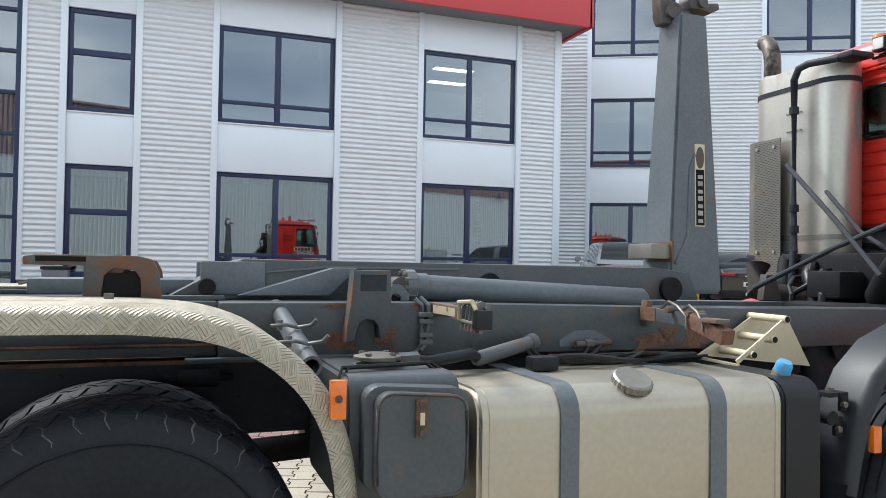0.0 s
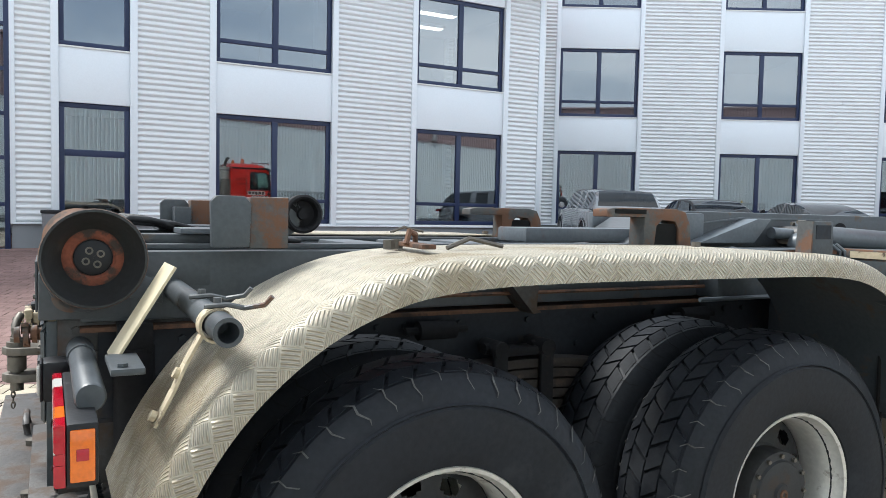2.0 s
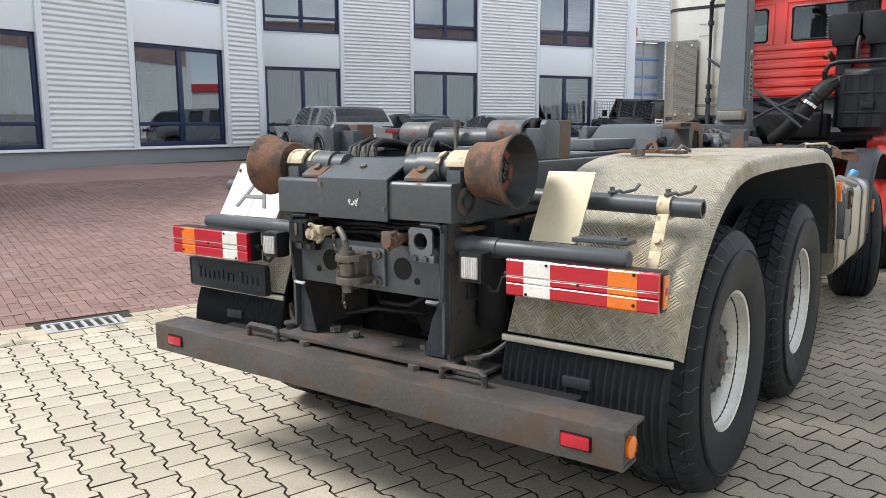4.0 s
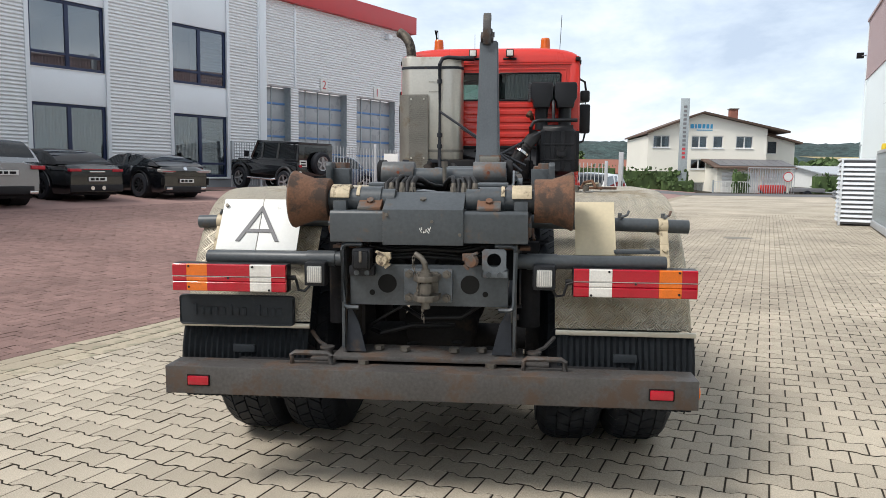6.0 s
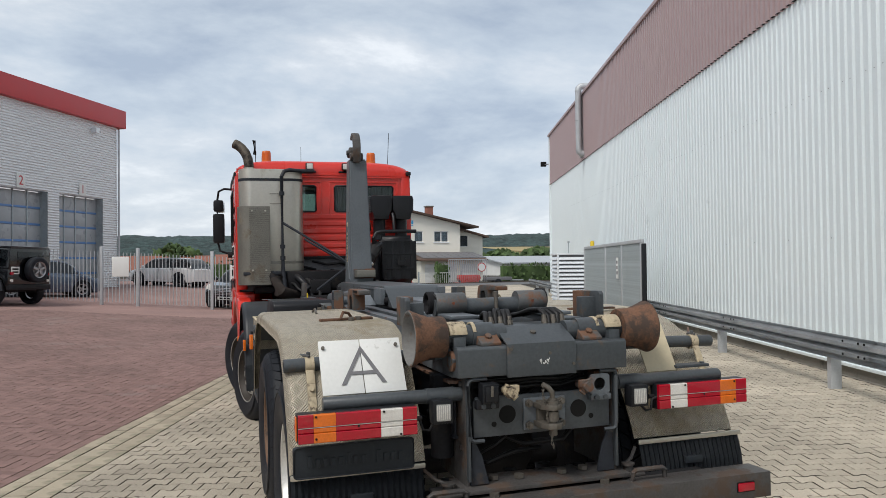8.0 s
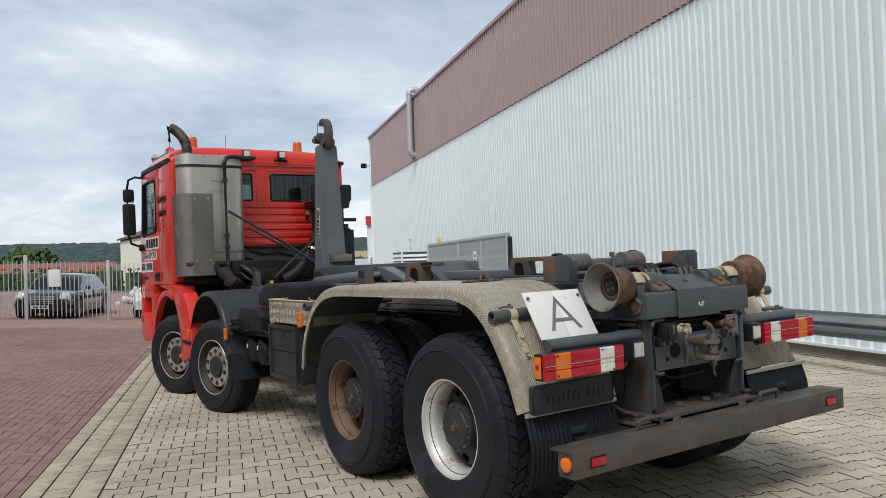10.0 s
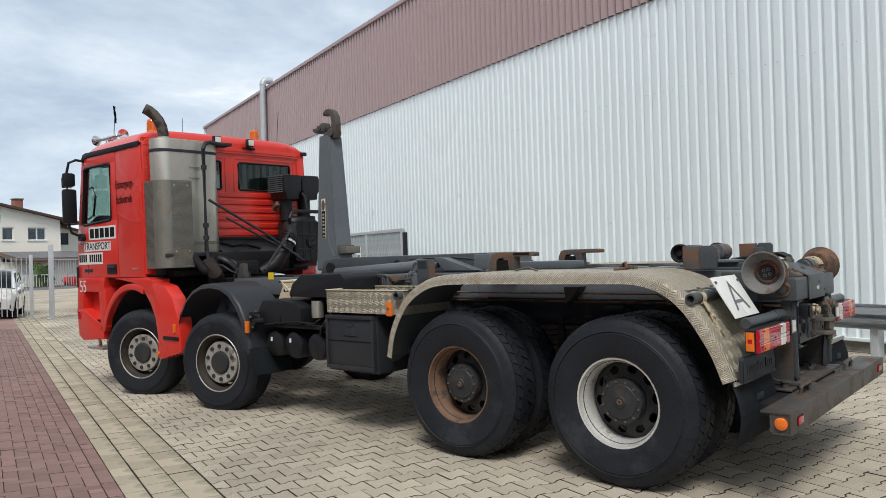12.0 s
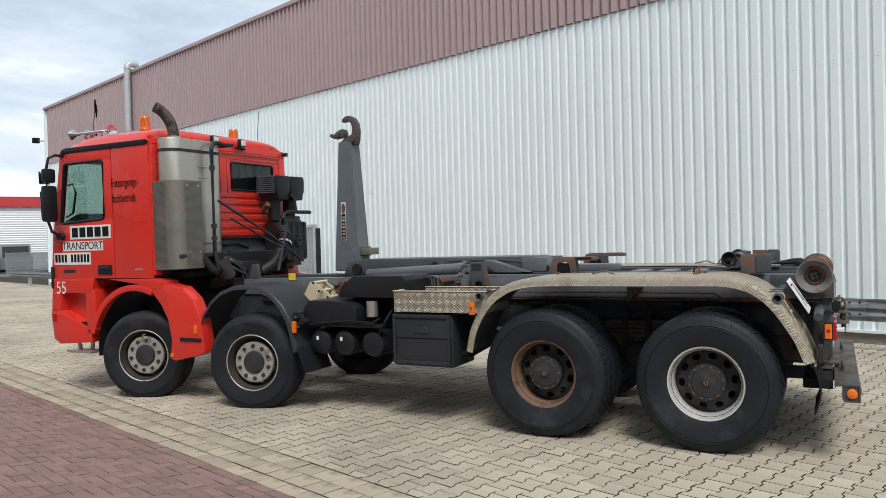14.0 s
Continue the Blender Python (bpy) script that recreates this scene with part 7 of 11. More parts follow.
    part("valve_sleeve", bm, M_LOCKGREY, T, "grey sleeve on the hydraulic hose")
    bm = cyl(bmesh.new(), (1.93, 0.62 * s, 1.258), (2.12, 0.60 * s, 1.262), 0.014, n=10)
    part("hose_union", bm, M_LOCK, T)
    part("union_nut", cyl(bmesh.new(), (1.98, 0.615 * s, 1.259), (2.02, 0.61 * s, 1.260), 0.021, n=6), M_BOLT, T)
bm = box(bmesh.new(), -0.3, 0.34, -0.14, 0.10, 1.455, 1.52, 0.01)
for k in range(3):
    box(bm, -1.15 + k * 0.27, -1.0 + k * 0.27, -0.2, 0.2, 1.40, 1.455, 0.01)
part("tilt_frame", bm, M_GREY, T)
bm = box(bmesh.new(), 0.36, 0.62, -0.30, -0.26, 1.46, 1.60, 0.008)
box(bm, 0.36, 0.62, 0.22, 0.26, 1.46, 1.60, 0.008)
loose("arm_cheek", bm, M_GREY, T)
def patch(cx, cz, w, h, seed, n=26):
    """A ragged flat patch in x and z."""
    out = []
    for i in range(n):
        a = i * math.tau / n
        k = 0.72 + 0.5 * noise.noise(Vector((math.cos(a) * 1.6 + seed, math.sin(a) * 1.6, seed))) + 0.25 * noise.noise(Vector((math.cos(a) * 5, math.sin(a) * 5 + seed, 3.0)))
        out.append((cx + w * math.copysign(abs(math.cos(a)) ** 0.7, math.cos(a)) * k, cz + h * math.copysign(abs(math.sin(a)) ** 0.7, math.sin(a)) * k))
    return out


for s in SIDES:
    for k, (x, z, w, h) in enumerate(((0.885, 1.262, 0.075, 0.055), (1.075, 1.262, 0.065, 0.075), (1.06, 1.375, 0.03, 0.05), (2.36, 1.225, 0.16, 0.045), (2.45, 1.268, 0.07, 0.045), (2.60, 1.245, 0.09, 0.075), (0.86, 1.398, 0.07, 0.010), (1.21, 1.395, 0.05, 0.012), (1.36, 1.372, 0.06, 0.016))):
        part("rust_patch", prism(bmesh.new(), patch(x, z, w, h, 3.7 * k + s), "y", 0.4605 * s, 0.4622 * s), M_PEEL, T, "flaking rust patch", smooth=0)
# fold-out step
for s, y0 in ((-1, 0.592), (1, 0.474)):
    bm = prism(bmesh.new(), [(2.60, 1.192), (3.29, 1.120), (3.14, 1.366), (2.94, 1.376)], "y", y0 * s, (y0 + 0.008) * s)
    steps = part("fold_step", bm, M_CREAM, T, "cream three-rung fold-out step")
    for x, z in ((2.922, 1.375), (2.850, 1.284), (2.732, 1.216)):
        part("rung", cyl(bmesh.new(), (x, (y0 - 0.012) * s, z), (x, (y0 + 0.233) * s, z - 0.003), 0.018, n=14), M_CREAM, steps)
        part("rung_end", cyl(bmesh.new(), (x, (y0 + 0.2331) * s, z - 0.003), (x, (y0 + 0.235) * s, z - 0.003), 0.0145, n=12), M_UNDER, steps)
    for d in (0.016, 0.214):
        part("stile", bar(bmesh.new(), (2.60 if d < 0.1 else 2.65, (y0 + d) * s, 1.182), (2.94, (y0 + d) * s, 1.380), 0.010, 0.020), M_CREAM, steps)
    part("step_foot", bar(bmesh.new(), (2.60, (y0 + 0.008) * s, 1.182), (2.65, (y0 + 0.228) * s, 1.168), 0.014, 0.012), M_CREAM, steps)
# lever with its bracket on the rail, and a damper behind the step
for s in SIDES:
    bm = prism(bmesh.new(), [(3.54, 1.262), (3.56, 1.285), (3.84, 1.320), (3.87, 1.30), (3.87, 1.17), (3.80, 1.135), (3.60, 1.135)], "y", 0.461 * s, 0.474 * s, 0.004)
    cyl(bm, (3.80, 0.47 * s, 1.235), (3.80, 0.495 * s, 1.235), 0.04, n=18)
    part("spring_hanger", bm, M_FRAMEDARK, T)
    part("damper", lathe(bmesh.new(), [(0.0, 0.0), (0.03, 0.0), (0.03, 0.24), (0.042, 0.25), (0.042, 0.50), (0.0, 0.505)], (3.33, 0.58 * s, 0.70), (0, -0.03 * s, 0.5), 16), M_UNDER, T)

for ob in set(T.children) - frame_parts:
    kind = ob.name.split(".")[0]
    if kind not in ("hook_column", "hook", "hook_latch", "rust_patch"):
        ob.location.z -= 0.028
    if ob.data.vertices[0].co.y < 0:
        if kind in ("guide_bracket", "hydraulic_pipe", "rail_bracket", "rust_patch"):
            ob.location.y -= 0.118
        elif kind in ("container_lock", "lift_cylinder"):
            ob.location.y -= 0.055

# -- right side: fuel tank, oil tank, additive tank --
frame_parts = set(T.children)
def round_tank(x0, x1, y0, y1, z0, z1, r, mat, name, label):
    pts = []
    for cx, cz, a in ((y1 - r, z1 - r, 0), (y0 + r, z1 - r, 90), (y0 + r, z0 + r, 180), (y1 - r, z0 + r, 270)):
        pts += arc(cx, cz, r, a, a + 90, 6)
    bm = prism(bmesh.new(), pts, "x", x0, x1)
    ends = [e for e in bm.edges if abs(e.verts[0].co.x - e.verts[1].co.x) < 1e-6]
    bmesh.ops.bevel(bm, geom=ends, offset=0.014, segments=3, affect="EDGES")
    return part(name, bm, mat, T, label)


tank = round_tank(1.21, 2.49, -1.245, -0.62, 0.60, 1.215, 0.10, M_TANK, "fuel_tank", "stained brushed aluminium fuel tank")
for x in (1.255, 2.455):
    bm = prism(bmesh.new(), [p for c in ((-1.145, 1.115, 90), (-1.145, 0.70, 180)) for p in arc(c[0], c[1], 0.102, c[2], c[2] + 90, 6)] + [(-1.1, 0.62), (-1.1, 1.20)], "x", x - 0.006, x + 0.006)
    part("tank_seam", bm, M_TANK, tank)
for x in (1.55, 2.178):
    loop = [p for c in ((-1.145, 1.115, 90), (-1.145, 0.70, 180)) for p in arc(c[0], c[1], 0.108, c[2], c[2] + 90, 8)]
    loop = [(-0.62, 1.223)] + loop + [(-0.62, 0.592)]
    inner = [(-0.62, 1.216)] + [p for c in ((-1.145, 1.115, 90), (-1.145, 0.70, 180)) for p in arc(c[0], c[1], 0.101, c[2], c[2] + 90, 8)] + [(-0.62, 0.599)]
    part("tank_strap", prism(bmesh.new(), loop + inner[::-1], "x", x - 0.036, x + 0.036), M_GREY, tank, "dark steel strap")
bm = lathe(bmesh.new(), [(0.066, -0.05), (0.066, 0.012), (0.060, 0.016), (0.060, 0.022), (0.074, 0.024), (0.074, 0.048), (0.066, 0.054), (0.03, 0.050), (0.0, 0.052)], (1.845, -1.165, 1.185), (0, -0.5, 1), 72)
hub = Vector((1.845, -1.165, 1.185))
turn = Vector((0, -0.5, 1)).normalized()
for v in bm.verts:
    d = v.co - hub
    out = d - turn * d.dot(turn)
    if out.length > 0.07:
        a = math.atan2(out.dot(turn.cross(Vector((1, 0, 0)))), out.x)
        v.co += out.normalized() * (0.0022 * math.cos(24 * a))
part("filler_cap", bm, M_PERF, tank, "ribbed metal filler cap")
for k, (r, dy) in enumerate(((0.012, 0.0), (0.009, 0.03), (0.010, 0.06), (0.007, 0.085))):
    line = [(1.68 + 0.05 * k + 0.09 * i, -0.80 + dy + 0.025 * math.sin(1.3 * i + 2 * k), 1.228 + r + 0.014 * (1 + math.sin(0.9 * i + 1.7 * k))) for i in range(9)]
    part("cable", tube(bmesh.new(), line, r, 7), M_HOSE, T)
part("cable_plug", box(bmesh.new(), 1.60, 1.72, -0.86, -0.79, 1.217, 1.275, 0.012), M_PLASTIC, T, "black cable plug")
add_tank = round_tank(2.50, 2.70, -1.235, -0.66, 0.60, 1.205, 0.09, M_PLASTIC, "additive_tank", "black plastic additive tank")
bm = lathe(bmesh.new(), [(0.036, 0.0), (0.036, 0.03), (0.0, 0.03)], (2.61, -1.10, 1.195), (0.05, -0.45, 1), 18)
part("cap_collar", bm, M_STEEL, add_tank)
bm = lathe(bmesh.new(), [(0.034, 0.028), (0.034, 0.06), (0.026, 0.075), (0.0, 0.078)], (2.61, -1.10, 1.195), (0.05, -0.45, 1), 18)
part("cap", bm, M_BLUECAP, add_tank, "light blue screw cap")
oil = round_tank(0.775, 1.165, -1.19, -0.55, 0.80, 1.235, 0.06, M_GREYWORN, "oil_tank", "dark grey hydraulic oil tank")
octo = [p for c in ((1.09, 1.135, 0), (0.895, 1.15, 90), (0.895, 0.92, 180), (1.09, 0.92, 270)) for p in arc(c[0], c[1], 0.048, c[2], c[2] + 90, 6)]
part("oil_tank_front", prism(bmesh.new(), [(0.97 + (p[0] - 0.97) * 1.22, p[1] * 1.03 - 0.02) for p in octo], "y", -1.255, -1.18, 0.012), M_GREYWORN, oil, smooth=50)
part("oil_tank_cover", prism(bmesh.new(), octo, "y", -1.318, -1.25), M_GREYWORN, oil, smooth=50)
rim = [(p[0], -1.318, p[1]) for p in octo]
part("oil_tank_rim", tube(bmesh.new(), rim, 0.006, 6, True), M_BUMPER, oil, "worn pressed rim", smooth=60)
bm = box(bmesh.new(), 0.965, 1.003, -1.333, -1.316, 1.06, 1.178, 0.004)
part("sight_glass_frame", bm, M_RUST, oil)
part("sight_glass", box(bmesh.new(), 0.977, 0.992, -1.337, -1.331, 1.10, 1.138), M_CREAM, oil)
for z in (1.075, 1.163):
    part("sight_screw", cyl(bmesh.new(), (0.984, -1.333, z), (0.984, -1.341, z), 0.011, n=10), M_BUMPER, oil)
for x0 in (0.765, 0.785):
    bm = tube(bmesh.new(), [(x0, -1.10, 0.65), (x0, -1.10, 1.20), (x0 + 0.02, -1.08, 1.25), (x0 + 0.33, -1.03, 1.252), (x0 + 0.38, -1.08, 1.21)], 0.008, 6)
    part("oil_tank_strap", bm, M_HOSE, oil)
for k in range(4):
    a = math.tau * (k + 0.5) / 4
    part("fitting_nut", cyl(bmesh.new(), (0.94 + 0.062 * math.cos(a), -0.95 + 0.062 * math.sin(a), 1.262), (0.94 + 0.062 * math.cos(a), -0.95 + 0.062 * math.sin(a), 1.285), 0.012, n=6), M_LOCKGREY, oil)
part("fitting_union", cyl(bmesh.new(), (1.02, -0.94, 1.258), (1.10, -0.92, 1.258), 0.022, n=6), M_LOCKGREY, oil)
bm = lathe(bmesh.new(), [(0.0, 0.0), (0.085, 0.0), (0.085, 0.012), (0.06, 0.014), (0.055, 0.025), (0.085, 0.028), (0.085, 0.040), (0.05, 0.05), (0.0, 0.05)], (0.94, -0.95, 1.232), (0, 0, 1), 24)
part("oil_fitting", bm, M_BOLT, oil)
for ob in set(T.children) - frame_parts:
    ob.location.z -= 0.03 if ob.name.split(".")[0] == "oil_tank" else 0.066
for s in SIDES:
    x = 0.725 if s < 0 else 0.72
    mk = part("side_marker_lamp", box(bmesh.new(), x - 0.025, x + 0.025, (1.255 if s > 0 else 1.285) * s, (1.285 if s > 0 else 1.315) * s, 1.095, 1.215, 0.006), M_LAMBER, T, "amber side marker lamp")
    part("marker_eye", cyl(bmesh.new(), (x, (1.285 if s > 0 else 1.315) * s, 1.158), (x, (1.289 if s > 0 else 1.319) * s, 1.158), 0.012, n=12), M_RUST, mk)
    x = 2.79 if s > 0 else 2.985
    mk = part("side_marker_lamp", box(bmesh.new(), x - 0.022, x + 0.022, 1.215 * s, 1.245 * s, 0.86 if s > 0 else 0.825, 0.98 if s > 0 else 0.935, 0.006), M_LAMBER, T, "amber side marker lamp")
# -- second axle guards --
ARCH = [(4.20, 0.70), (4.17, 0.86), (4.10, 1.02), (3.98, 1.17), (3.83, 1.28), (3.64, 1.345), (3.45, 1.36), (3.26, 1.34), (3.08, 1.265), (2.94, 1.14), (2.85, 0.98), (2.80, 0.80), (2.77, 0.66)]
for s in SIDES:
    yi, dx = (0.74, 0.0) if s > 0 else (1.0, 0.07)
    part("axle_guard", sheet(bmesh.new(), [(x + dx, z) for x, z in ARCH[::-1]], yi * s, 1.225 * s, 0.008, 0.05), M_FENDER, T, "black plastic mudguard", smooth=60)
    bm = grid_mesh([[(2.77 + dx - 0.10 * j / 4 + 0.01 * math.sin(i), (yi + 0.02 + (1.20 - yi) * i / 8) * s, 0.70 - 0.26 * j / 4) for i in range(9)] for j in range(5)])
    bmesh.ops.solidify(bm, geom=bm.faces, thickness=0.01)
    part("guard_flap", bm, M_FLAP, T)
    bm = cyl(bmesh.new(), (2.72 + dx, 0.45 * s, 0.99), (2.72 + dx, 1.20 * s, 0.97), 0.030, n=14)
    carrier = part("guard_carrier", bm, M_UNDER, T, "black carrier tube of the mudguard")
    for k, (x, z) in enumerate(((2.83, 1.055), (2.80, 0.955))):
        bm = box(bmesh.new(), x + dx - 0.075, x + dx + 0.03, 1.08 * s, 1.15 * s, z - 0.012, z + 0.008, 0.003)
        box(bm, x + dx - 0.02, x + dx + 0.02, 1.14 * s, 1.16 * s, z - 0.07, z + 0.01, 0.003)
        part("carrier_bracket", bm, M_UNDER, carrier)
        part("carrier_bolt", cyl(bmesh.new(), (x + dx - 0.01, 1.155 * s, z - 0.04), (x + dx - 0.01, 1.175 * s, z - 0.04), 0.013, n=6), M_BOLT, carrier)
        part("carrier_bolt", cyl(bmesh.new(), (x + dx - 0.03, 1.115 * s, z), (x + dx - 0.03, 1.115 * s, z + 0.024), 0.013, n=6), M_BOLT, carrier)
# -- left side --
for x in (2.60, 2.30, 1.95):
    bm = lathe(bmesh.new(), [(0.0, 0.0), (0.13, 0.02), (0.135, 0.05), (0.135, 0.44), (0.125, 0.475), (0.09, 0.495), (0.0, 0.505)], (x, 0.56, 0.745), (0, 1, 0), 28)
    ob = part("air_tank", bm, M_PLASTIC, T, "black round air tank")
    if x > 2:
        part("air_tank_sticker", box(bmesh.new(), x + 0.005, x + 0.035, 1.052, 1.062, 0.77, 0.81, 0.0), M_WHITE, ob)
bm = prism(bmesh.new(), [(2.10, 0.95), (2.76, 0.95), (2.77, 1.10), (2.70, 1.185), (2.44, 1.19), (2.18, 1.17), (2.10, 1.12)], "y", 0.55, 1.10, 0.02)
part("air_dryer_box", bm, M_PLASTIC, T)
bm = bmesh.new()
box(bm, 1.80, 2.78, 1.00, 1.08, 0.915, 0.95, 0.006)
bar(bm, (2.42, 1.1, 0.95), (2.42, 1.1, 1.03), 0.03, 0.02)
tube(bm, [(2.75, 1.09, 0.93), (2.2, 1.10, 0.985), (1.9, 1.10, 0.97), (1.82, 1.09, 1.02)], 0.010, 6)
tube(bm, [(1.78, 0.9, 1.1), (1.76, 1.08, 1.0), (1.80, 1.10, 0.93), (1.86, 1.06, 0.85)], 0.012, 6)
part("tank_rail", bm, M_UNDER, T)
bm = cyl(bmesh.new(), (1.98, 0.98, 1.02), (1.98, 0.98, 1.18), 0.06, n=18)
part("filter_cup", bm, M_STEEL, T, "dull metal filter cup")
bm = prism(bmesh.new(), [(1.54, 1.215), (2.36, 1.215), (2.37, 1.25), (2.32, 1.34), (2.18, 1.435), (1.60, 1.44), (1.55, 1.40)], "y", 0.46, 1.02, 0.02)
part("battery_cover", bm, M_PLASTIC, T, "black sloped battery cover")
bm = bmesh.new()
box(bm, 0.62, 1.585, 1.19, 1.20, 1.10, 1.30)
box(bm, 0.62, 1.585, 0.62, 0.63, 1.10, 1.30)
box(bm, 1.575, 1.585, 0.63, 1.19, 1.10, 1.30)
box(bm, 0.62, 0.63, 0.63, 1.19, 1.10, 1.30)
box(bm, 0.63, 1.575, 0.63, 1.19, 1.10, 1.11)
planar_uv(bm)
tray = part("storage_tray", bm, M_TRAY, T, "open tread-plate storage tray")
bm = bmesh.new()
for y in (0.625, 1.195):
    box(bm, 0.61, 1.595, y - 0.012, y + 0.012, 1.298, 1.306, 0.002)
for x in (0.625, 1.58):
    box(bm, x - 0.012, x + 0.012, 0.64, 1.18, 1.298, 1.306, 0.002)
part("tray_rim", bm, M_CREAM, tray)
bm = box(bmesh.new(), 0.97, 1.62, 0.70, 1.17, 0.575, 1.085, 0.02)
tool = part("tool_box", bm, M_FENDER, T, "black plastic tool box")
bm = box(bmesh.new(), 0.985, 1.605, 1.165, 1.195, 0.60, 1.075, 0.012)
lid = part("tool_box_door", bm, M_FENDER, tool)
bm = prism(bmesh.new(), [(1.20, 0.90), (1.38, 0.90), (1.345, 0.98), (1.235, 0.98)], "y", 1.194, 1.205, 0.003)
box(bm, 1.255, 1.325, 1.19, 1.21, 0.975, 1.0, 0.004)
part("tool_box_latch", bm, M_FRAMEDARK, tool)
# raised black strip paints the shade line of a groove
bm = box(bmesh.new(), 0.98, 1.61, 1.19, 1.198, 0.845, 0.855)
part("door_groove", bm, M_INKSHADE, tool)
bm = bmesh.new()
for q in ((0.985, 1.605, 0.60, 0.635), (0.985, 1.605, 1.045, 1.078), (0.985, 1.015, 0.635, 1.045), (1.575, 1.605, 0.635, 1.045)):
    box(bm, q[0], q[1], 1.19, 1.212, q[2], q[3], 0.008)
part("door_rim", bm, M_FENDER, tool, "raised moulded rim")
bm = bmesh.new()
bar(bm, (0.97, 1.0, 0.68), (0.72, 1.0, 0.80), 0.03, 0.04)
bar(bm, (0.97, 0.8, 0.64), (0.72, 0.8, 0.78), 0.03, 0.04)
loose("tool_box_brace", bm, M_UNDER, T)

# -- cab --
def side_panel(outlines, s, y0=1.185, y1=1.222, bev=0.006):
    bm = bmesh.new()
    for o in outlines:
        prism(bm, o, "y", y0 * s, y1 * s, bev)
    return bm


for s in SIDES:
    door = part("cab_door", side_panel(([(5.49, 1.43), (6.63, 1.43), (6.61, 1.85), (6.575, 2.12), (5.49, 2.16)], [(6.575, 2.11), (6.41, 3.0), (6.325, 3.0), (6.445, 2.11)], [(5.49, 2.865), (6.345, 2.865), (6.36, 3.0), (5.49, 3.0)], [(5.49, 2.14), (5.64, 2.14), (5.63, 2.88), (5.49, 2.88)]), s), M_CAB, T, "red cab door with a clear window")
    pane = part("door_window", prism(bmesh.new(), [(5.61, 2.13), (6.47, 2.09), (6.33, 2.89), (5.60, 2.89)], "y", 1.198 * s, 1.203 * s), M_CABSIDE, door, "clear side window", smooth=0)
    pane.visible_shadow = False
    bm = bmesh.new()
    loop = [(5.66, 1.218 * s, 2.155), (6.40, 1.218 * s, 2.12), (6.435, 1.218 * s, 2.145), (6.345, 1.218 * s, 2.83), (6.32, 1.218 * s, 2.86), (5.66, 1.218 * s, 2.865), (5.63, 1.218 * s, 2.835), (5.635, 1.218 * s, 2.185)]
    tube(bm, loop, 0.019, 6, True)
    part("window_rubber", bm, M_PLASTIC, door)
    part("door_handle", box(bmesh.new(), 5.525, 5.775, 1.218 * s, 1.236 * s, 1.475, 1.595, 0.01), M_PLASTIC, door, "black door handle recess")
    part("handle_grip", box(bmesh.new(), 5.56, 5.74, 1.236 * s, 1.25 * s, 1.545, 1.575, 0.006), M_FRAMEDARK, door)
    rear = part("cab_side_panel", side_panel(([(4.845, 1.43), (5.475, 1.43), (5.475, 3.0), (4.865, 3.0), (4.84, 2.6)],), s), M_CAB, T, "red cab side panel")
    part("panel_crease", prism(bmesh.new(), [(4.88, 2.09), (5.1, 2.10), (5.46, 2.215), (5.46, 2.225), (5.1, 2.112), (4.88, 2.10)], "y", 1.22 * s, 1.227 * s), M_CAB, rear)
    part("model_badge", box(bmesh.new(), 5.0, 5.13, 1.222 * s, 1.226 * s, 1.525, 1.545), M_GREYRIM, rear)
    part("door_badge", box(bmesh.new(), 6.20, 6.42, 1.222 * s, 1.226 * s, 1.50, 1.54), M_FRAMEDARK, door, "dark bar of unreadable lettering")
    part("drip_rail", prism(bmesh.new(), [(4.875, 2.995), (6.30, 2.995), (6.40, 2.95), (6.43, 2.96), (6.36, 3.045), (6.28, 3.06), (4.875, 3.055)], "y", 1.175 * s, 1.235 * s, 0.008), M_PLASTIC, T, "black rubber roof seam")
    part("rear_post", prism(bmesh.new(), [(4.815, 1.46), (4.865, 1.46), (4.865, 3.04), (4.83, 3.04), (4.815, 2.7)], "y", 1.08 * s, 1.21 * s, 0.02), M_CAB, T)
    part("sill", prism(bmesh.new(), [(4.66, 1.30), (4.95, 1.30), (5.1, 1.36), (5.6, 1.42), (4.80, 1.428), (4.66, 1.40)], "y", 1.0 * s, 1.235 * s, 0.012), M_CAB, T)
    # arch and rear mudguard of the first axle
    ring = arc(5.15, 0.53, 0.825, 16, 112, 16) + arc(5.15, 0.53, 0.75, 112, 16, 16)
    part("wheel_arch", prism(bmesh.new(), ring, "y", 1.17 * s, 1.245 * s, 0.012), M_CAB, T, "red wheel arch lip")
    part("arch_lining", sheet(bmesh.new(), arc(5.15, 0.53, 0.745, 104, -5, 18), 0.62 * s, 1.168 * s, 0.006), M_PLASTIC, T, smooth=60)
    guard = [(4.90, 1.30), (4.60, 1.37), (4.38, 1.33), (4.22, 1.20), (4.10, 0.95), (4.05, 0.60), (4.12, 0.565), (4.52, 0.475), (4.60, 0.50), (4.57, 0.72), (4.62, 0.95), (4.72, 1.12)]
    g1 = part("front_mudguard", prism(bmesh.new(), guard, "y", 1.06 * s, 1.235 * s, 0.03), M_CAB, T, "red mudguard behind the front wheel")
    part("guard_bracket", box(bmesh.new(), 4.10, 4.42, 1.233 * s, 1.25 * s, 0.715, 0.755, 0.005), M_UNDER, g1)
    part("marker_lamp", cyl(bmesh.new(), (4.555, 1.235 * s, 0.545), (4.555, 1.25 * s, 0.545), 0.024, n=16), M_LAMBER, g1, "round amber marker lamp")
    part("side_lamp", box(bmesh.new(), 4.16, 4.20, 1.225 * s, 1.25 * s, 0.80, 0.90, 0.006), M_LAMBER, g1, "amber side lamp")
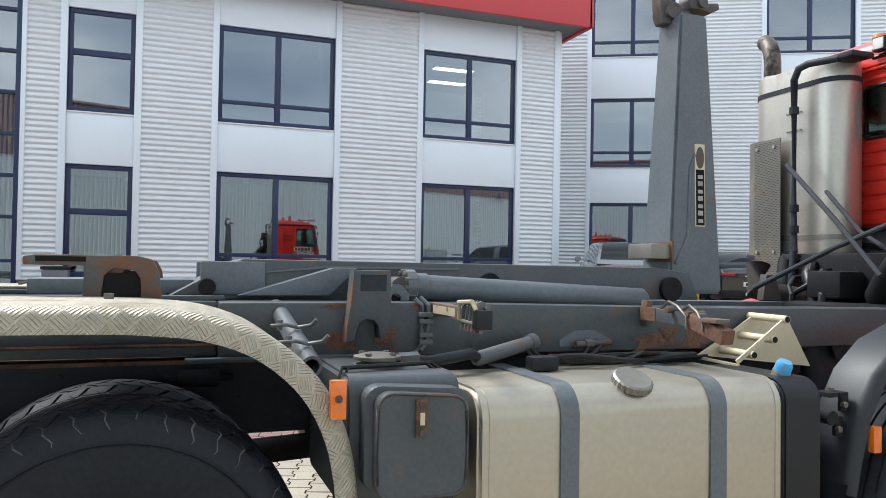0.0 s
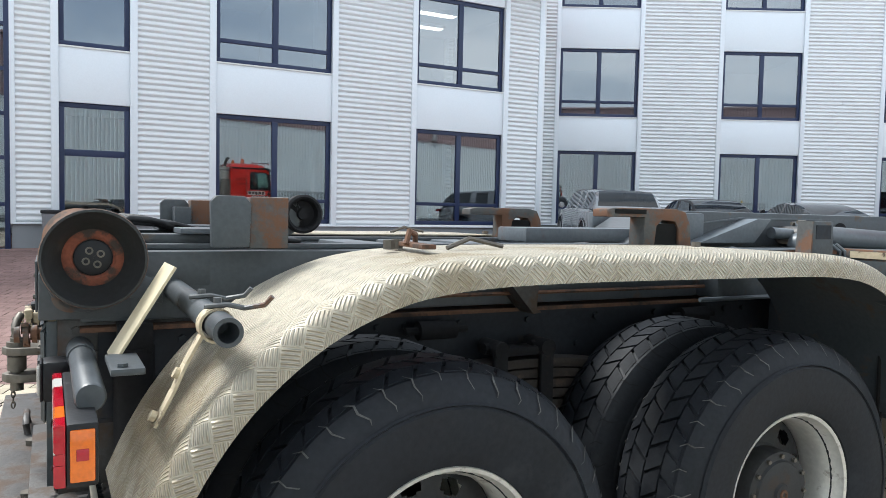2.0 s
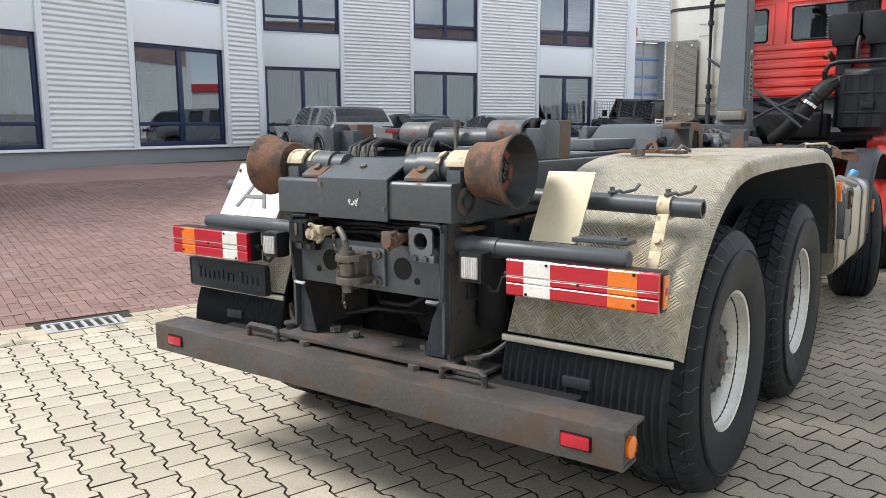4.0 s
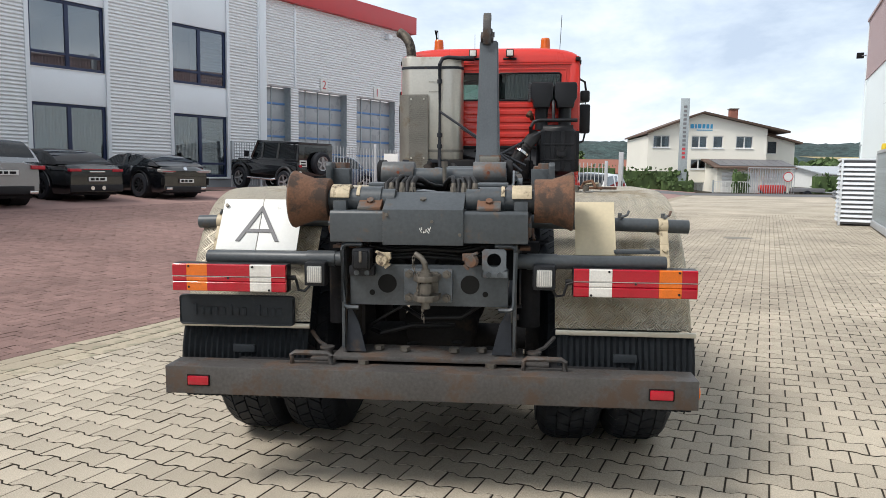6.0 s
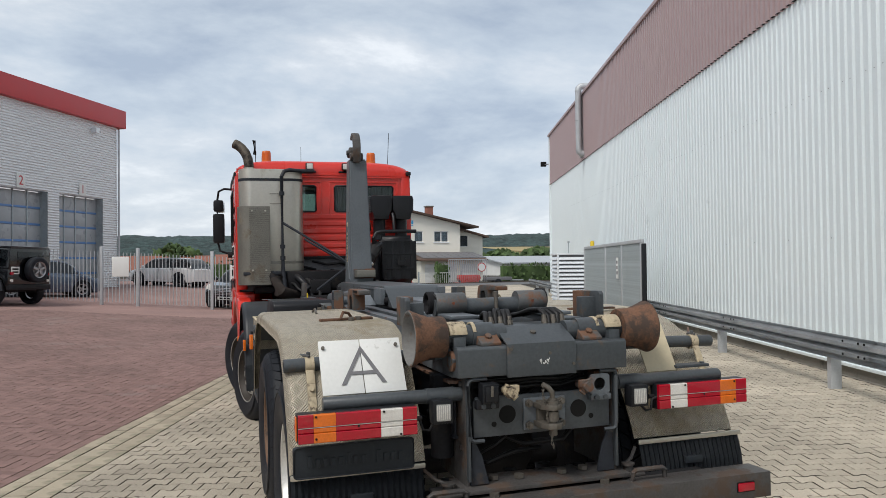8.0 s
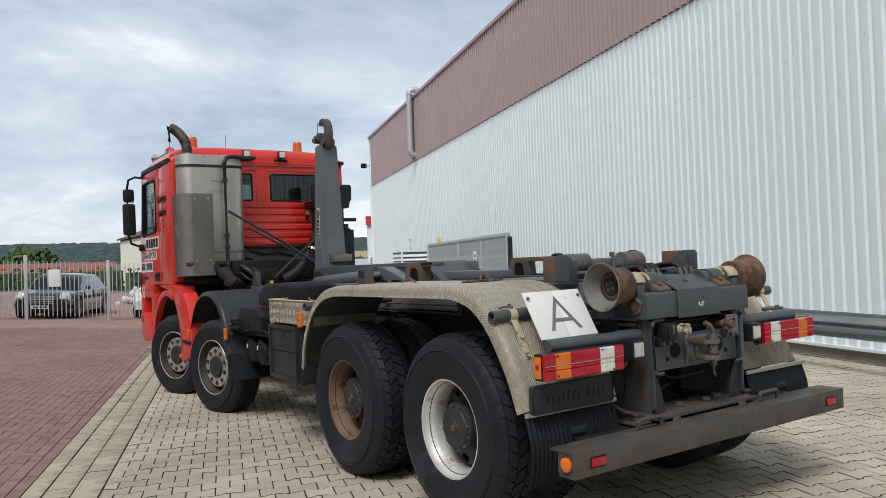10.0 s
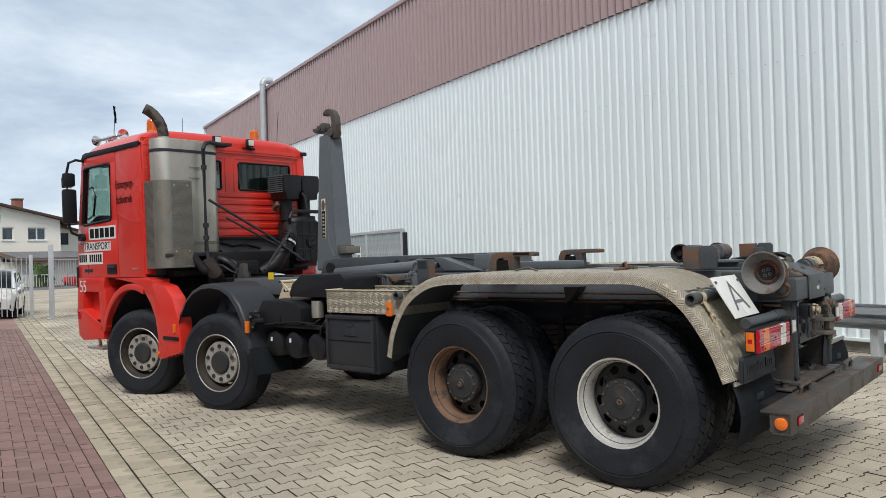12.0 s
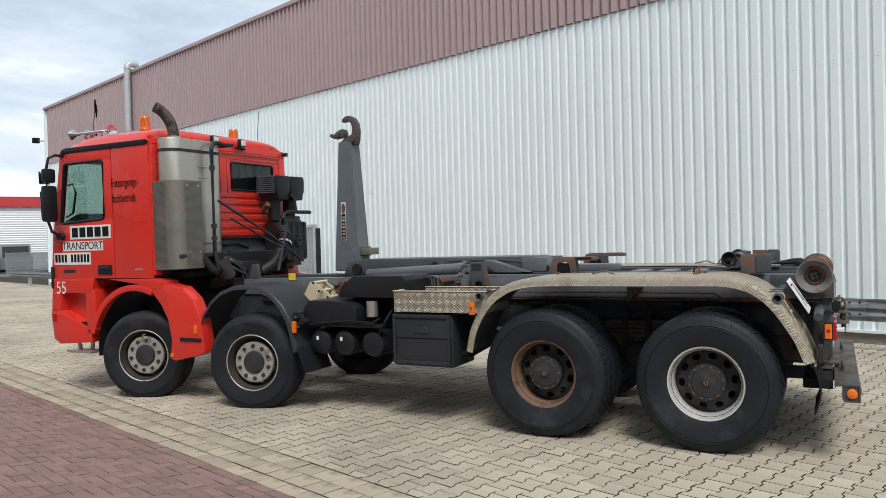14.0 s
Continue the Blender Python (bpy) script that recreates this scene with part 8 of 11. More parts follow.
    # front corner and step well
    bm = side_panel(([(5.93, 0.64), (6.52, 0.60), (6.64, 0.66), (6.685, 1.0), (6.60, 1.06), (5.93, 0.80)], [(5.90, 1.24), (6.64, 1.25), (6.635, 1.43), (5.85, 1.43)], [(5.84, 0.80), (6.0, 0.72), (6.02, 1.25), (5.84, 1.30)], [(6.50, 1.0), (6.67, 1.0), (6.645, 1.26), (6.48, 1.26)]), s, 0.85, 1.235, 0.012)
    fc = part("front_corner", bm, M_CAB, T, "red front corner with a step recess")
    part("step_well", box(bmesh.new(), 5.95, 6.50, 0.80 * s, 1.10 * s, 0.74, 1.26), M_CAB, fc)
    part("step_tread", box(bmesh.new(), 6.03, 6.45, 1.105 * s, 1.22 * s, 0.85, 0.885, 0.004), M_UNDER, fc)
    part("step_low", box(bmesh.new(), 5.95, 6.40, 1.05 * s, 1.24 * s, 0.50, 0.53, 0.006), M_STEEL, T, "metal entry step")
    bm = bmesh.new()
    bar(bm, (6.10, 1.1 * s, 0.53), (6.08, 1.1 * s, 0.66), 0.02, 0.05)
    bar(bm, (6.32, 1.1 * s, 0.53), (6.36, 1.1 * s, 0.66), 0.02, 0.05)
    loose("step_bracket", bm, M_STEEL, T)
    part("corner_lamp", box(bmesh.new(), 6.58, 6.65, 1.225 * s, 1.245 * s, 0.88, 0.98, 0.006), M_LRED, fc, "small reddish corner lamp")
    part("head_lamp_edge", box(bmesh.new(), 6.60, 6.655, 1.10 * s, 1.238 * s, 1.30, 1.58, 0.01), M_PLASTIC, T)
    # mirrors
    arm = tube(bmesh.new(), [(6.36, 1.20 * s, 2.96), (6.34, 1.33 * s, 2.97), (6.37, 1.41 * s, 2.93), (6.39, 1.43 * s, 2.8), (6.39, 1.43 * s, 2.15), (6.37, 1.40 * s, 2.02), (6.40, 1.26 * s, 1.97)], 0.017, 10)
    m1 = part("mirror_arm", arm, M_PLASTIC, T, "black mirror arm")
    box(arm2 := bmesh.new(), 6.325, 6.42, 1.33 * s, 1.50 * s, 2.14, 2.59, 0.035)
    part("mirror_housing", arm2, M_PLASTIC, m1)
    box(arm3 := bmesh.new(), 6.33, 6.42, 1.34 * s, 1.49 * s, 2.62, 2.80, 0.035)
    part("mirror_housing", arm3, M_PLASTIC, m1)
    for zz0, zz1 in ((2.17, 2.53), (2.62, 2.78)):
        mg = part("mirror_glass", box(bmesh.new(), -0.003, 0.003, -0.065, 0.065, zz0, zz1, 0.002), M_CHROME, m1, "mirror glass")
        mg.matrix_basis = Matrix.Translation((6.316, 1.415 * s, 0)) @ Matrix.Rotation(radians(-9 * s), 4, "Z") @ Matrix.Rotation(radians(4), 4, "Y")
    bm = cyl(bmesh.new(), (6.41, 1.22 * s, 1.96), (6.41, 1.285 * s, 1.96), 0.05, n=18)
    part("mirror_foot", bm, M_PLASTIC, m1)
    bm = tube(bmesh.new(), [(6.42, 1.16 * s, 2.2), (6.34, 1.12 * s, 2.25), (6.27, 1.12 * s, 2.5), (6.30, 1.14 * s, 2.62), (6.36, 1.16 * s, 2.6)], 0.014, 8)
    part("grab_handle", bm, M_PLASTIC, T)

# lettering on the left door
D = Matrix.Rotation(math.pi, 4, "Z") @ Matrix.Rotation(math.pi / 2, 4, "X")
part("name_panel", box(bmesh.new(), 5.53, 6.27, 1.222, 1.226, 1.918, 2.085, 0), M_SIGN, T, "white name panel with black bars")
bm = bmesh.new()
for i in range(5):
    x = 6.175 - i * 0.139
    box(bm, x - 0.054, x + 0.054, 1.226, 1.2285, 1.942, 2.062, 0)
loose("panel_bar", bm, M_INKSHADE, T, "five broad black bars")
part("word_panel", box(bmesh.new(), 5.675, 6.41, 1.222, 1.226, 1.772, 1.892, 0), M_SIGN, T, "white panel with a black word")
words("panel_word", "TRANSPORT", 0.135, M_INKSHADE, T, Matrix.Translation((6.045, 1.228, 1.832)) @ D, "black capitals", 0.001, 0.98)
part("phone_panel", box(bmesh.new(), 5.905, 6.59, 1.222, 1.226, 1.602, 1.752, 0), M_SIGN, T, "white panel with narrow black bars")
bm = bmesh.new()
for i in range(11):
    if i != 4:
        x = 6.548 - i * 0.06
        box(bm, x - 0.02, x + 0.02, 1.226, 1.2285, 1.632, 1.73, 0)
loose("panel_bar", bm, M_INKSHADE, T, "narrow black bars")
words("fleet_number", "55", 0.22, M_WHITE, T, Matrix.Translation((6.46, 1.239, 1.305)) @ D, "white painted digits", 0.001, 0.9)
words("side_lettering", "Entsorgungs-", 0.145, M_INKSHADE, T, Matrix.Translation((5.257, 1.226, 2.57)) @ D, "black painted words", 0.001, 0.62)
words("side_lettering", "fachbetrieb", 0.145, M_INKSHADE, T, Matrix.Translation((5.278, 1.226, 2.385)) @ D, "black painted words", 0.001, 0.62)

# roof, back wall, front
rows = []
for x, edge, top in ((4.825, 3.0, 3.02), (4.828, 3.02, 3.10), (4.845, 3.04, 3.17), (4.89, 3.045, 3.215), (5.0, 3.05, 3.235), (5.4, 3.05, 3.245), (5.8, 3.05, 3.242), (6.05, 3.05, 3.22), (6.2, 3.045, 3.185), (6.31, 3.03, 3.125), (6.39, 3.0, 3.05), (6.43, 2.95, 2.96)):
    row = []
    for k in range(25):
        q = -1 + 2 * k / 24
        w = 1.225 - (0.04 if x > 6.2 else 0.0) - (0.02 if x < 4.85 else 0)
        y = w * math.copysign(abs(q) ** 0.55, q)
        row.append((x, y, edge + (top - edge) * max(0, 1 - abs(q) ** 3.0) ** 0.5))
    rows.append(row)
part("cab_roof", grid_mesh(rows), M_CAB, T, "red rounded cab roof", smooth=60)
bm = bmesh.new()
WL, WR = (0.14, 0.42), (-0.96, -0.12)
ZL, ZH = 2.515, 2.875
for y0, y1, z0, z1 in ((-1.2, 1.2, 1.89, ZL), (-1.2, 1.2, ZH, 3.1), (WL[1], 1.2, ZL, ZH), (WR[1], WL[0], ZL, ZH), (-1.2, WR[0], ZL, ZH)):
    box(bm, 4.84, 4.88, y0, y1, z0, z1)
back = part("cab_back_wall", bm, M_CAB, T, "red ribbed cab back wall")
for a, b in (WL, WR):
    p = part("rear_window", box(bmesh.new(), 4.845, 4.851, a, b, ZL, ZH), M_CABGLASS, back, "dark rear window", smooth=0)
    bm = tube(bmesh.new(), [(4.837, a + 0.02, ZL), (4.837, b - 0.02, ZL), (4.837, b, ZL + 0.02), (4.837, b, ZH - 0.02), (4.837, b - 0.02, ZH), (4.837, a + 0.02, ZH), (4.837, a, ZH - 0.02), (4.837, a, ZL + 0.02)], 0.013, 6, True)
    part("window_rubber", bm, M_PLASTIC, back)
bm = grid_mesh([[(4.90 + 0.012 * (i % 2), WR[0] + (WR[1] - WR[0]) * i / 40, z) for i in range(41)] for z in (ZL, ZH)])
part("curtain", bm, M_TRIMGREY, back, "grey pleated curtain")
for z in (1.90, 2.0, 2.105, 2.205, 2.31, 2.405):
    bm = prism(bmesh.new(), [(4.841, z), (4.829, z + 0.014), (4.829, z + 0.066), (4.841, z + 0.080)], "y", -1.05, 0.6, 0.004)
    part("wall_rib", bm, M_CAB, back)
for a, b in (WL, WR):
    for q in ((a - 0.075, b + 0.075, ZH + 0.045, ZH + 0.07), (a - 0.075, b + 0.075, ZL - 0.06, ZL - 0.04), (a - 0.075, a - 0.055, ZL - 0.04, ZH + 0.045), (b + 0.055, b + 0.075, ZL - 0.04, ZH + 0.045)):
        part("window_surround", box(bmesh.new(), 4.830, 4.842, q[0], q[1], q[2], q[3], 0.004), M_CAB, back)
part("wall_ridge", box(bmesh.new(), 4.815, 4.84, -1.10, 1.10, 2.985, 3.005, 0.006), M_CAB, back)
bm = bmesh.new()
for y in (0.9, -1.09):
    box(bm, 4.83, 4.84, y - 0.008, y + 0.008, 2.3, 2.98)
loose("panel_seam", bm, M_CAB, back)
bm = bolts(bmesh.new(), [(4.83, y, z) for y in (-1.06, 0.55) for z in (2.93, 2.7, 2.45)] + [(4.815, y, 2.995) for y in (-0.8, -0.5, 0.3)], (-1, 0, 0), 0.010, 0.006)
loose("wall_screw", bm, M_CAB, back)
part("cab_rear_recess", box(bmesh.new(), 4.90, 4.94, -1.15, 1.15, 1.43, 1.90), M_UNDER, T, "grimy black recess below the cab wall")
bm = bmesh.new()
for k, (y, z) in enumerate(((0.5, 1.80), (0.2, 1.72), (-0.1, 1.83), (-0.35, 1.70))):
    tube(bm, [(4.88, y + 0.3, z), (4.84, y + 0.1, z - 0.05), (4.85, y - 0.1, z - 0.03), (4.88, y - 0.35, z - 0.09)], 0.016, 7)
box(bm, 4.82, 4.90, -1.1, 1.1, 1.86, 1.895, 0.006)
loose("recess_line", bm, M_UNDER, T)
part("corner_light", box(bmesh.new(), 4.76, 4.83, -1.215, -1.15, 3.03, 3.08, 0.008), M_PLASTIC, T)
bm = bmesh.new()
box(bm, 4.84, 6.48, -1.18, 1.18, 1.40, 1.44)
part("cab_floor", bm, M_PLASTIC, T)
part("cab_underside", box(bmesh.new(), 4.8, 6.5, -0.62, 0.62, 1.15, 1.40, 0.02), M_UNDER, T)
bm = prism(bmesh.new(), [(6.50, 1.25), (6.665, 1.25), (6.655, 1.6), (6.61, 2.06), (6.50, 2.10)], "y", -1.22, 1.22, 0.02)
part("front_panel", bm, M_CAB, T)
ws = part("windscreen", prism(bmesh.new(), [(6.55, 2.10), (6.57, 2.10), (6.405, 3.0), (6.385, 3.0)], "y", -1.15, 1.15), M_CABSIDE, T, "clear windscreen", smooth=0)
ws.visible_shadow = False
for s in SIDES:
    part("screen_pillar", bar(bmesh.new(), (6.53, 1.17 * s, 2.08), (6.37, 1.17 * s, 3.0), 0.06, 0.07, 0.01), M_CAB, T)
part("front_bumper", box(bmesh.new(), 6.45, 6.68, -0.86, 0.86, 0.62, 1.24, 0.03), M_CAB, T)
part("sun_visor", prism(bmesh.new(), [(6.40, 3.04), (6.57, 2.92), (6.58, 2.94), (6.43, 3.08)], "y", -1.1, 1.1), M_DARKGLASS, T, "dark sun visor")
# inside
bm = prism(bmesh.new(), [(6.05, 1.44), (6.52, 1.44), (6.52, 2.16), (6.25, 2.25), (6.05, 2.12)], "y", -1.12, 1.12, 0.03)
part("dashboard", bm, M_PLASTIC, T, "black dashboard")
for y in (0.62, -0.62):
    bm = box(bmesh.new(), 5.25, 5.75, y - 0.26, y + 0.26, 1.7, 1.88, 0.05)
    box(bm, 5.08, 5.25, y - 0.26, y + 0.26, 1.8, 2.42, 0.06)
    box(bm, 5.06, 5.18, y - 0.14, y + 0.14, 2.44, 2.62, 0.04)
    box(bm, 5.3, 5.7, y - 0.2, y + 0.2, 1.44, 1.7, 0.03)
    part("seat", bm, M_TRIMGREY, T, "dark grey cab seat")
bm = bmesh.new()
ring = [Vector((5.93, 0.62, 2.29)) + Vector((0.5, 0, 0.2)).normalized() * 0.0 + 0.22 * (Vector((0.85, 0, -0.32)).normalized() * math.sin(a) + Vector((0, 1, 0)) * math.cos(a)) for a in [i * math.tau / 24 for i in range(24)]]
tube(bm, ring, 0.019, 8, True)
tube(bm, [(5.93, 0.42, 2.29), (5.95, 0.62, 2.25), (5.93, 0.82, 2.29)], 0.018, 6)
cyl(bm, (5.95, 0.62, 2.25), (6.15, 0.62, 2.05), 0.04, n=10)
part("steering_wheel", bm, M_PLASTIC, T, "black steering wheel")
part("inner_lining", box(bmesh.new(), 4.885, 4.895, -1.17, 1.17, 1.44, 2.48), M_TRIMGREY, T)
part("roof_lining", box(bmesh.new(), 4.85, 6.33, -1.15, 1.15, 2.955, 2.965), M_TRIMGREY, T)

# roof gear
for s, x in ((1, 5.40), (-1, 5.36)):
    y = 0.76 * s
    bm = lathe(bmesh.new(), [(0.0, -0.05), (0.062, -0.05), (0.062, 0.06), (0.05, 0.075), (0.0, 0.075)], (x, y, 3.20), (0, 0, 1), 20)
    bc = part("beacon", bm, M_PLASTIC, T, "orange beacon on a black foot")
    bm = lathe(bmesh.new(), [(0.058, 0.04), (0.074, 0.05), (0.074, 0.07)] + [(0.072 - 0.004 * (k % 2) - 0.0006 * k, 0.075 + 0.012 * k) for k in range(12)] + [(0.055, 0.225), (0.0, 0.228)], (x, y, 3.20), (0, 0, 1), 24)
    part("beacon_dome", bm, M_BEACON, bc, "ribbed orange dome")
bm = tube(bmesh.new(), [(5.88, 0.98, 3.265), (6.30, 0.98, 3.265)], 0.022, 10)
for x in (5.92, 6.18):
    cyl(bm, (x, 0.98, 3.12), (x, 0.98, 3.26), 0.014, n=8)
horn = part("air_horn", bm, M_CHROME, T, "chrome twin air horns on the roof")
for x, y, d in ((6.31, 0.98, 1), (5.90, 0.95, -1), (6.2, 0.84, 1)):
    bm = lathe(bmesh.new(), [(0.018, 0.0), (0.024, 0.05), (0.04, 0.10), (0.068, 0.14), (0.07, 0.145), (0.06, 0.14), (0.0, 0.09)], (x, y, 3.265), (d, 0.12, 0.0), 20)
    part("horn_bell", bm, M_CHROME, horn)
bm = tube(bmesh.new(), [(6.26, 0.86, 3.10), (6.22, 0.86, 3.4), (6.17, 0.86, 3.70)], 0.005, 6)
ant = part("antenna", bm, M_PLASTIC, T, "thin antenna with black ribbons")
for k in range(3):
    bm = grid_mesh([[(6.16 - 0.012 * k - 0.015 * j / 6 * (k - 0.5), 0.86 + 0.01 * k + 0.012 * math.sin(j + k) + dy, 3.70 - 0.045 * j) for dy in (0.0, 0.018)] for j in range(6)])
    bmesh.ops.solidify(bm, geom=bm.faces, thickness=0.002)
    part("ribbon", bm, M_INKSHADE, ant)
part("whip_antenna", cyl(bmesh.new(), (5.10, -0.95, 3.18), (5.06, -0.97, 3.68), 0.004, n=6), M_PLASTIC, T)
part("whip_antenna", cyl(bmesh.new(), (5.55, 0.25, 3.15), (5.54, 0.25, 3.52), 0.003, n=6), M_PLASTIC, T)
for y in (0.23, -0.27):
    bm = box(bmesh.new(), 4.74, 4.80, y - 0.052, y + 0.052, 3.085, 3.185, 0.012)
    tube(bm, [(4.80, y - 0.09, 3.065), (4.80, y + 0.09, 3.065)], 0.016, 6)
    bar(bm, (4.80, y, 3.06), (4.84, y, 3.12), 0.03, 0.02)
    wk = part("roof_work_lamp", bm, M_PLASTIC, T, "square work lamp on the cab roof")
    part("lens", box(bmesh.new(), 4.733, 4.741, y - 0.041, y + 0.041, 3.097, 3.173, 0.006), M_LWHITE, wk, "clear lens")

# -- silencer tower --
frame_parts = set(T.children)
def oval(grow, z0, z1, bev=0.0):
    r = 0.16 + grow
    return prism(bmesh.new(), arc(4.595, 1.025, r, 0, 180, 18) + arc(4.595, 0.505, r, 180, 360, 18), "z", z0, z1, bev)


bm = oval(0.0, 1.70, 3.06, 0.012)
sil = part("silencer", bm, M_STEEL, T, "dull stainless exhaust silencer tower", smooth=50)
for z in (2.90, 1.80):
    bm = oval(0.005, z, z + 0.035)
    part("silencer_band", bm, M_PERF if z < 2 else M_FRAMEDARK, sil, smooth=50)
bm = bolts(bmesh.new(), [(4.705, 0.389, 1.78 + 0.07 * i) for i in range(18)], (0.7, -0.7, 0), 0.010, 0.008, 8)
bolts(bm, [(4.70, 1.172, 2.62 + 0.05 * i) for i in range(6)], (0, 1, 0), 0.010, 0.008, 8)
loose("rivet", bm, M_RUST, sil, "row of rusty rivets")
bm = bmesh.new()
for z in (2.60, 2.73):
    for y in (0.66, 0.79):
        cyl(bm, (4.432, y, z), (4.424, y, z), 0.006, n=6)
box(bm, 4.425, 4.431, 0.66, 0.79, 2.728, 2.733)
box(bm, 4.425, 4.431, 0.66, 0.79, 2.598, 2.603)
loose("rivet", bm, M_PERF, sil)
part("silencer_shelf", box(bmesh.new(), 4.38, 4.78, 0.32, 1.15, 1.655, 1.70, 0.01), M_FRAMEDARK, T)
pts = [(4.78, 1.20), (4.53, 1.21)] + arc(4.53, 1.06, 0.15, 90, 180, 6) + [(4.375, 0.80)]
bm = bmesh.new()
outer = pts
inner = [(4.78, 1.194), (4.53, 1.204)] + arc(4.53, 1.06, 0.144, 90, 180, 6) + [(4.381, 0.80)]
prism(bm, outer + inner[::-1], "z", 1.53, 2.56)
sh = part("heat_shield", bm, M_PERF, T, "perforated steel heat shield", smooth=50)
# black specks on a solid sheet paint the shade of the perforations
bm = bmesh.new()
for j in range(78):
    z = 1.56 + j * 0.0127
    for i in range(18):
        x = 4.77 - i * 0.0132 - (0.0066 if j % 2 else 0)
        bm.faces.new([bm.verts.new((x + a * 0.0036, 1.2015 + (4.78 - x) * 0.04, z + b * 0.0036)) for a, b in ((-1, 0), (0, -1), (1, 0), (0, 1))])
    for i in range(20):
        y = 1.06 - i * 0.0130 - (0.0065 if j % 2 else 0)
        bm.faces.new([bm.verts.new((4.3785 - (1.06 - y) * 0.0192, y + a * 0.0036, z + b * 0.0036)) for a, b in ((-1, 0), (0, -1), (1, 0), (0, 1))])
tagged(part("perforation_shade", bm, M_INKSHADE, sh, smooth=0), kind="stuff")
bm = bolts(bmesh.new(), [(4.375, y, z) for y in (0.86, 1.03) for z in (1.72, 2.50)], (-1, 0, 0), 0.013, 0.008, 8)
part("shield_bolts", bm, M_STEEL, sh)
bm = tube(bmesh.new(), [(4.42, 0.32, 3.03), (4.37, 0.54, 3.04), (4.355, 0.61, 3.02), (4.35, 0.645, 2.95), (4.35, 0.645, 1.72), (4.30, 0.62, 1.45)], 0.026, 12)
for z in (2.7, 2.0, 1.85):
    cyl(bm, (4.35, 0.645, z), (4.35, 0.645, z + 0.05), 0.034, n=12)
box(bm, 4.40, 4.60, 0.20, 0.38, 3.02, 3.06, 0.012)
part("guard_tube", bm, M_FRAMEDARK, T, "black guard tube on the silencer")
for ob in set(T.children) - frame_parts:
    ob.location.x += 0.072
bm = tube(bmesh.new(), [(4.35, 0.64, 2.33), (4.10, 0.0, 1.90), (3.95, -0.45, 1.55)], 0.016, 8)
tube(bm, [(4.42, 0.36, 2.12), (4.2, -0.1, 1.82), (4.1, -0.5, 1.62)], 0.014, 8)
tube(bm, [(4.38, -0.68, 2.05), (4.0, -0.1, 1.72), (3.75, 0.3, 1.46)], 0.016, 8)
part("diagonal_brace", bm, M_FRAMEDARK, T)
path = [(4.61, 1.05, 2.98), (4.61, 1.05, 3.12), (4.62, 1.06, 3.20), (4.64, 1.09, 3.28), (4.66, 1.13, 3.34), (4.68, 1.18, 3.385), (4.70, 1.225, 3.41)]
bm = tube(bmesh.new(), path, 0.063, 20)
tip = part("exhaust_chimney", bm, M_SOOT, T, "curved sooty exhaust pipe with a black disc for its dark mouth")
end, prev = Vector(path[-1]), Vector(path[-2])
# black disc on the closed pipe end paints the dark inside
part("stack_mouth_shade", cyl(bmesh.new(), end - (end - prev) * 0.02, end + (end - prev).normalized() * 0.004, 0.056, n=20), M_INKSHADE, tip)
part("stack_collar", cyl(bmesh.new(), (4.61, 1.05, 3.02), (4.61, 1.05, 3.08), 0.072, n=18), M_STEEL, tip)
part("stack_leg", tube(bmesh.new(), [(4.5, 0.8, 1.68), (4.4, 0.72, 1.5), (4.25, 0.60, 1.40)], 0.05, 10), M_UNDER, T)
part("rear_cab_crossbar", box(bmesh.new(), 4.55, 4.75, -1.0, 1.0, 1.42, 1.50, 0.02), M_UNDER, T)
part("cab_tilt_frame", box(bmesh.new(), 4.42, 4.7, -0.6, 0.6, 1.44, 1.70, 0.04), M_UNDER, T)

# -- air intake --
bm = box(bmesh.new(), 4.43, 4.78, -1.20, -0.64, 1.47, 2.16, 0.0)
up = [e for e in bm.edges if abs(e.verts[0].co.y - e.verts[1].co.y) < 1e-5]
bmesh.ops.bevel(bm, geom=list(bm.edges), offset=0.08, segments=3, affect="EDGES")
air = part("air_filter", bm, M_PLASTIC, T, "black ribbed air filter housing", smooth=50)
for y in (-1.12, -0.98, -0.85, -0.72):
    part("filter_rib", box(bmesh.new(), 4.422, 4.785, y - 0.03, y + 0.03, 1.56, 2.07, 0.007), M_PLASTIC, air)
for z in (1.70, 1.90):
    part("filter_rib", box(bmesh.new(), 4.418, 4.785, -1.13, -0.71, z - 0.012, z + 0.012, 0.006), M_PLASTIC, air)
bm = prism(bmesh.new(), [(-1.02, 1.74), (-0.90, 1.74), (-0.90, 1.84), (-0.93, 1.80), (-0.99, 1.80), (-1.02, 1.84)], "x", 4.39, 4.43, 0.006)
part("filter_clip", bm, M_PLASTIC, air)
for y in (-0.70, -1.01):
    part("intake_neck", cyl(bmesh.new(), (4.61, y, 2.1), (4.61, y, 2.40), 0.085, n=20), M_PLASTIC, air)
    bm = prism(bmesh.new(), [(y - 0.105, 2.38), (y + 0.105, 2.38), (y + 0.115, 2.46), (y + 0.145, 2.50), (y + 0.15, 2.66), (y + 0.135, 2.71), (y - 0.135, 2.71), (y - 0.15, 2.66), (y - 0.145, 2.50), (y - 0.115, 2.46)], "x", 4.44, 4.78, 0.02)
    hood = part("intake_hood", bm, M_PLASTIC, T, "black air intake hood")
    if y > -0.9:
        for k in range(9):
            part("hood_slat", box(bmesh.new(), 4.47, 4.77, y + 0.14, y + 0.172, 2.475 + k * 0.027, 2.487 + k * 0.027, 0.003), M_GREY, hood, "grey louvre slat")
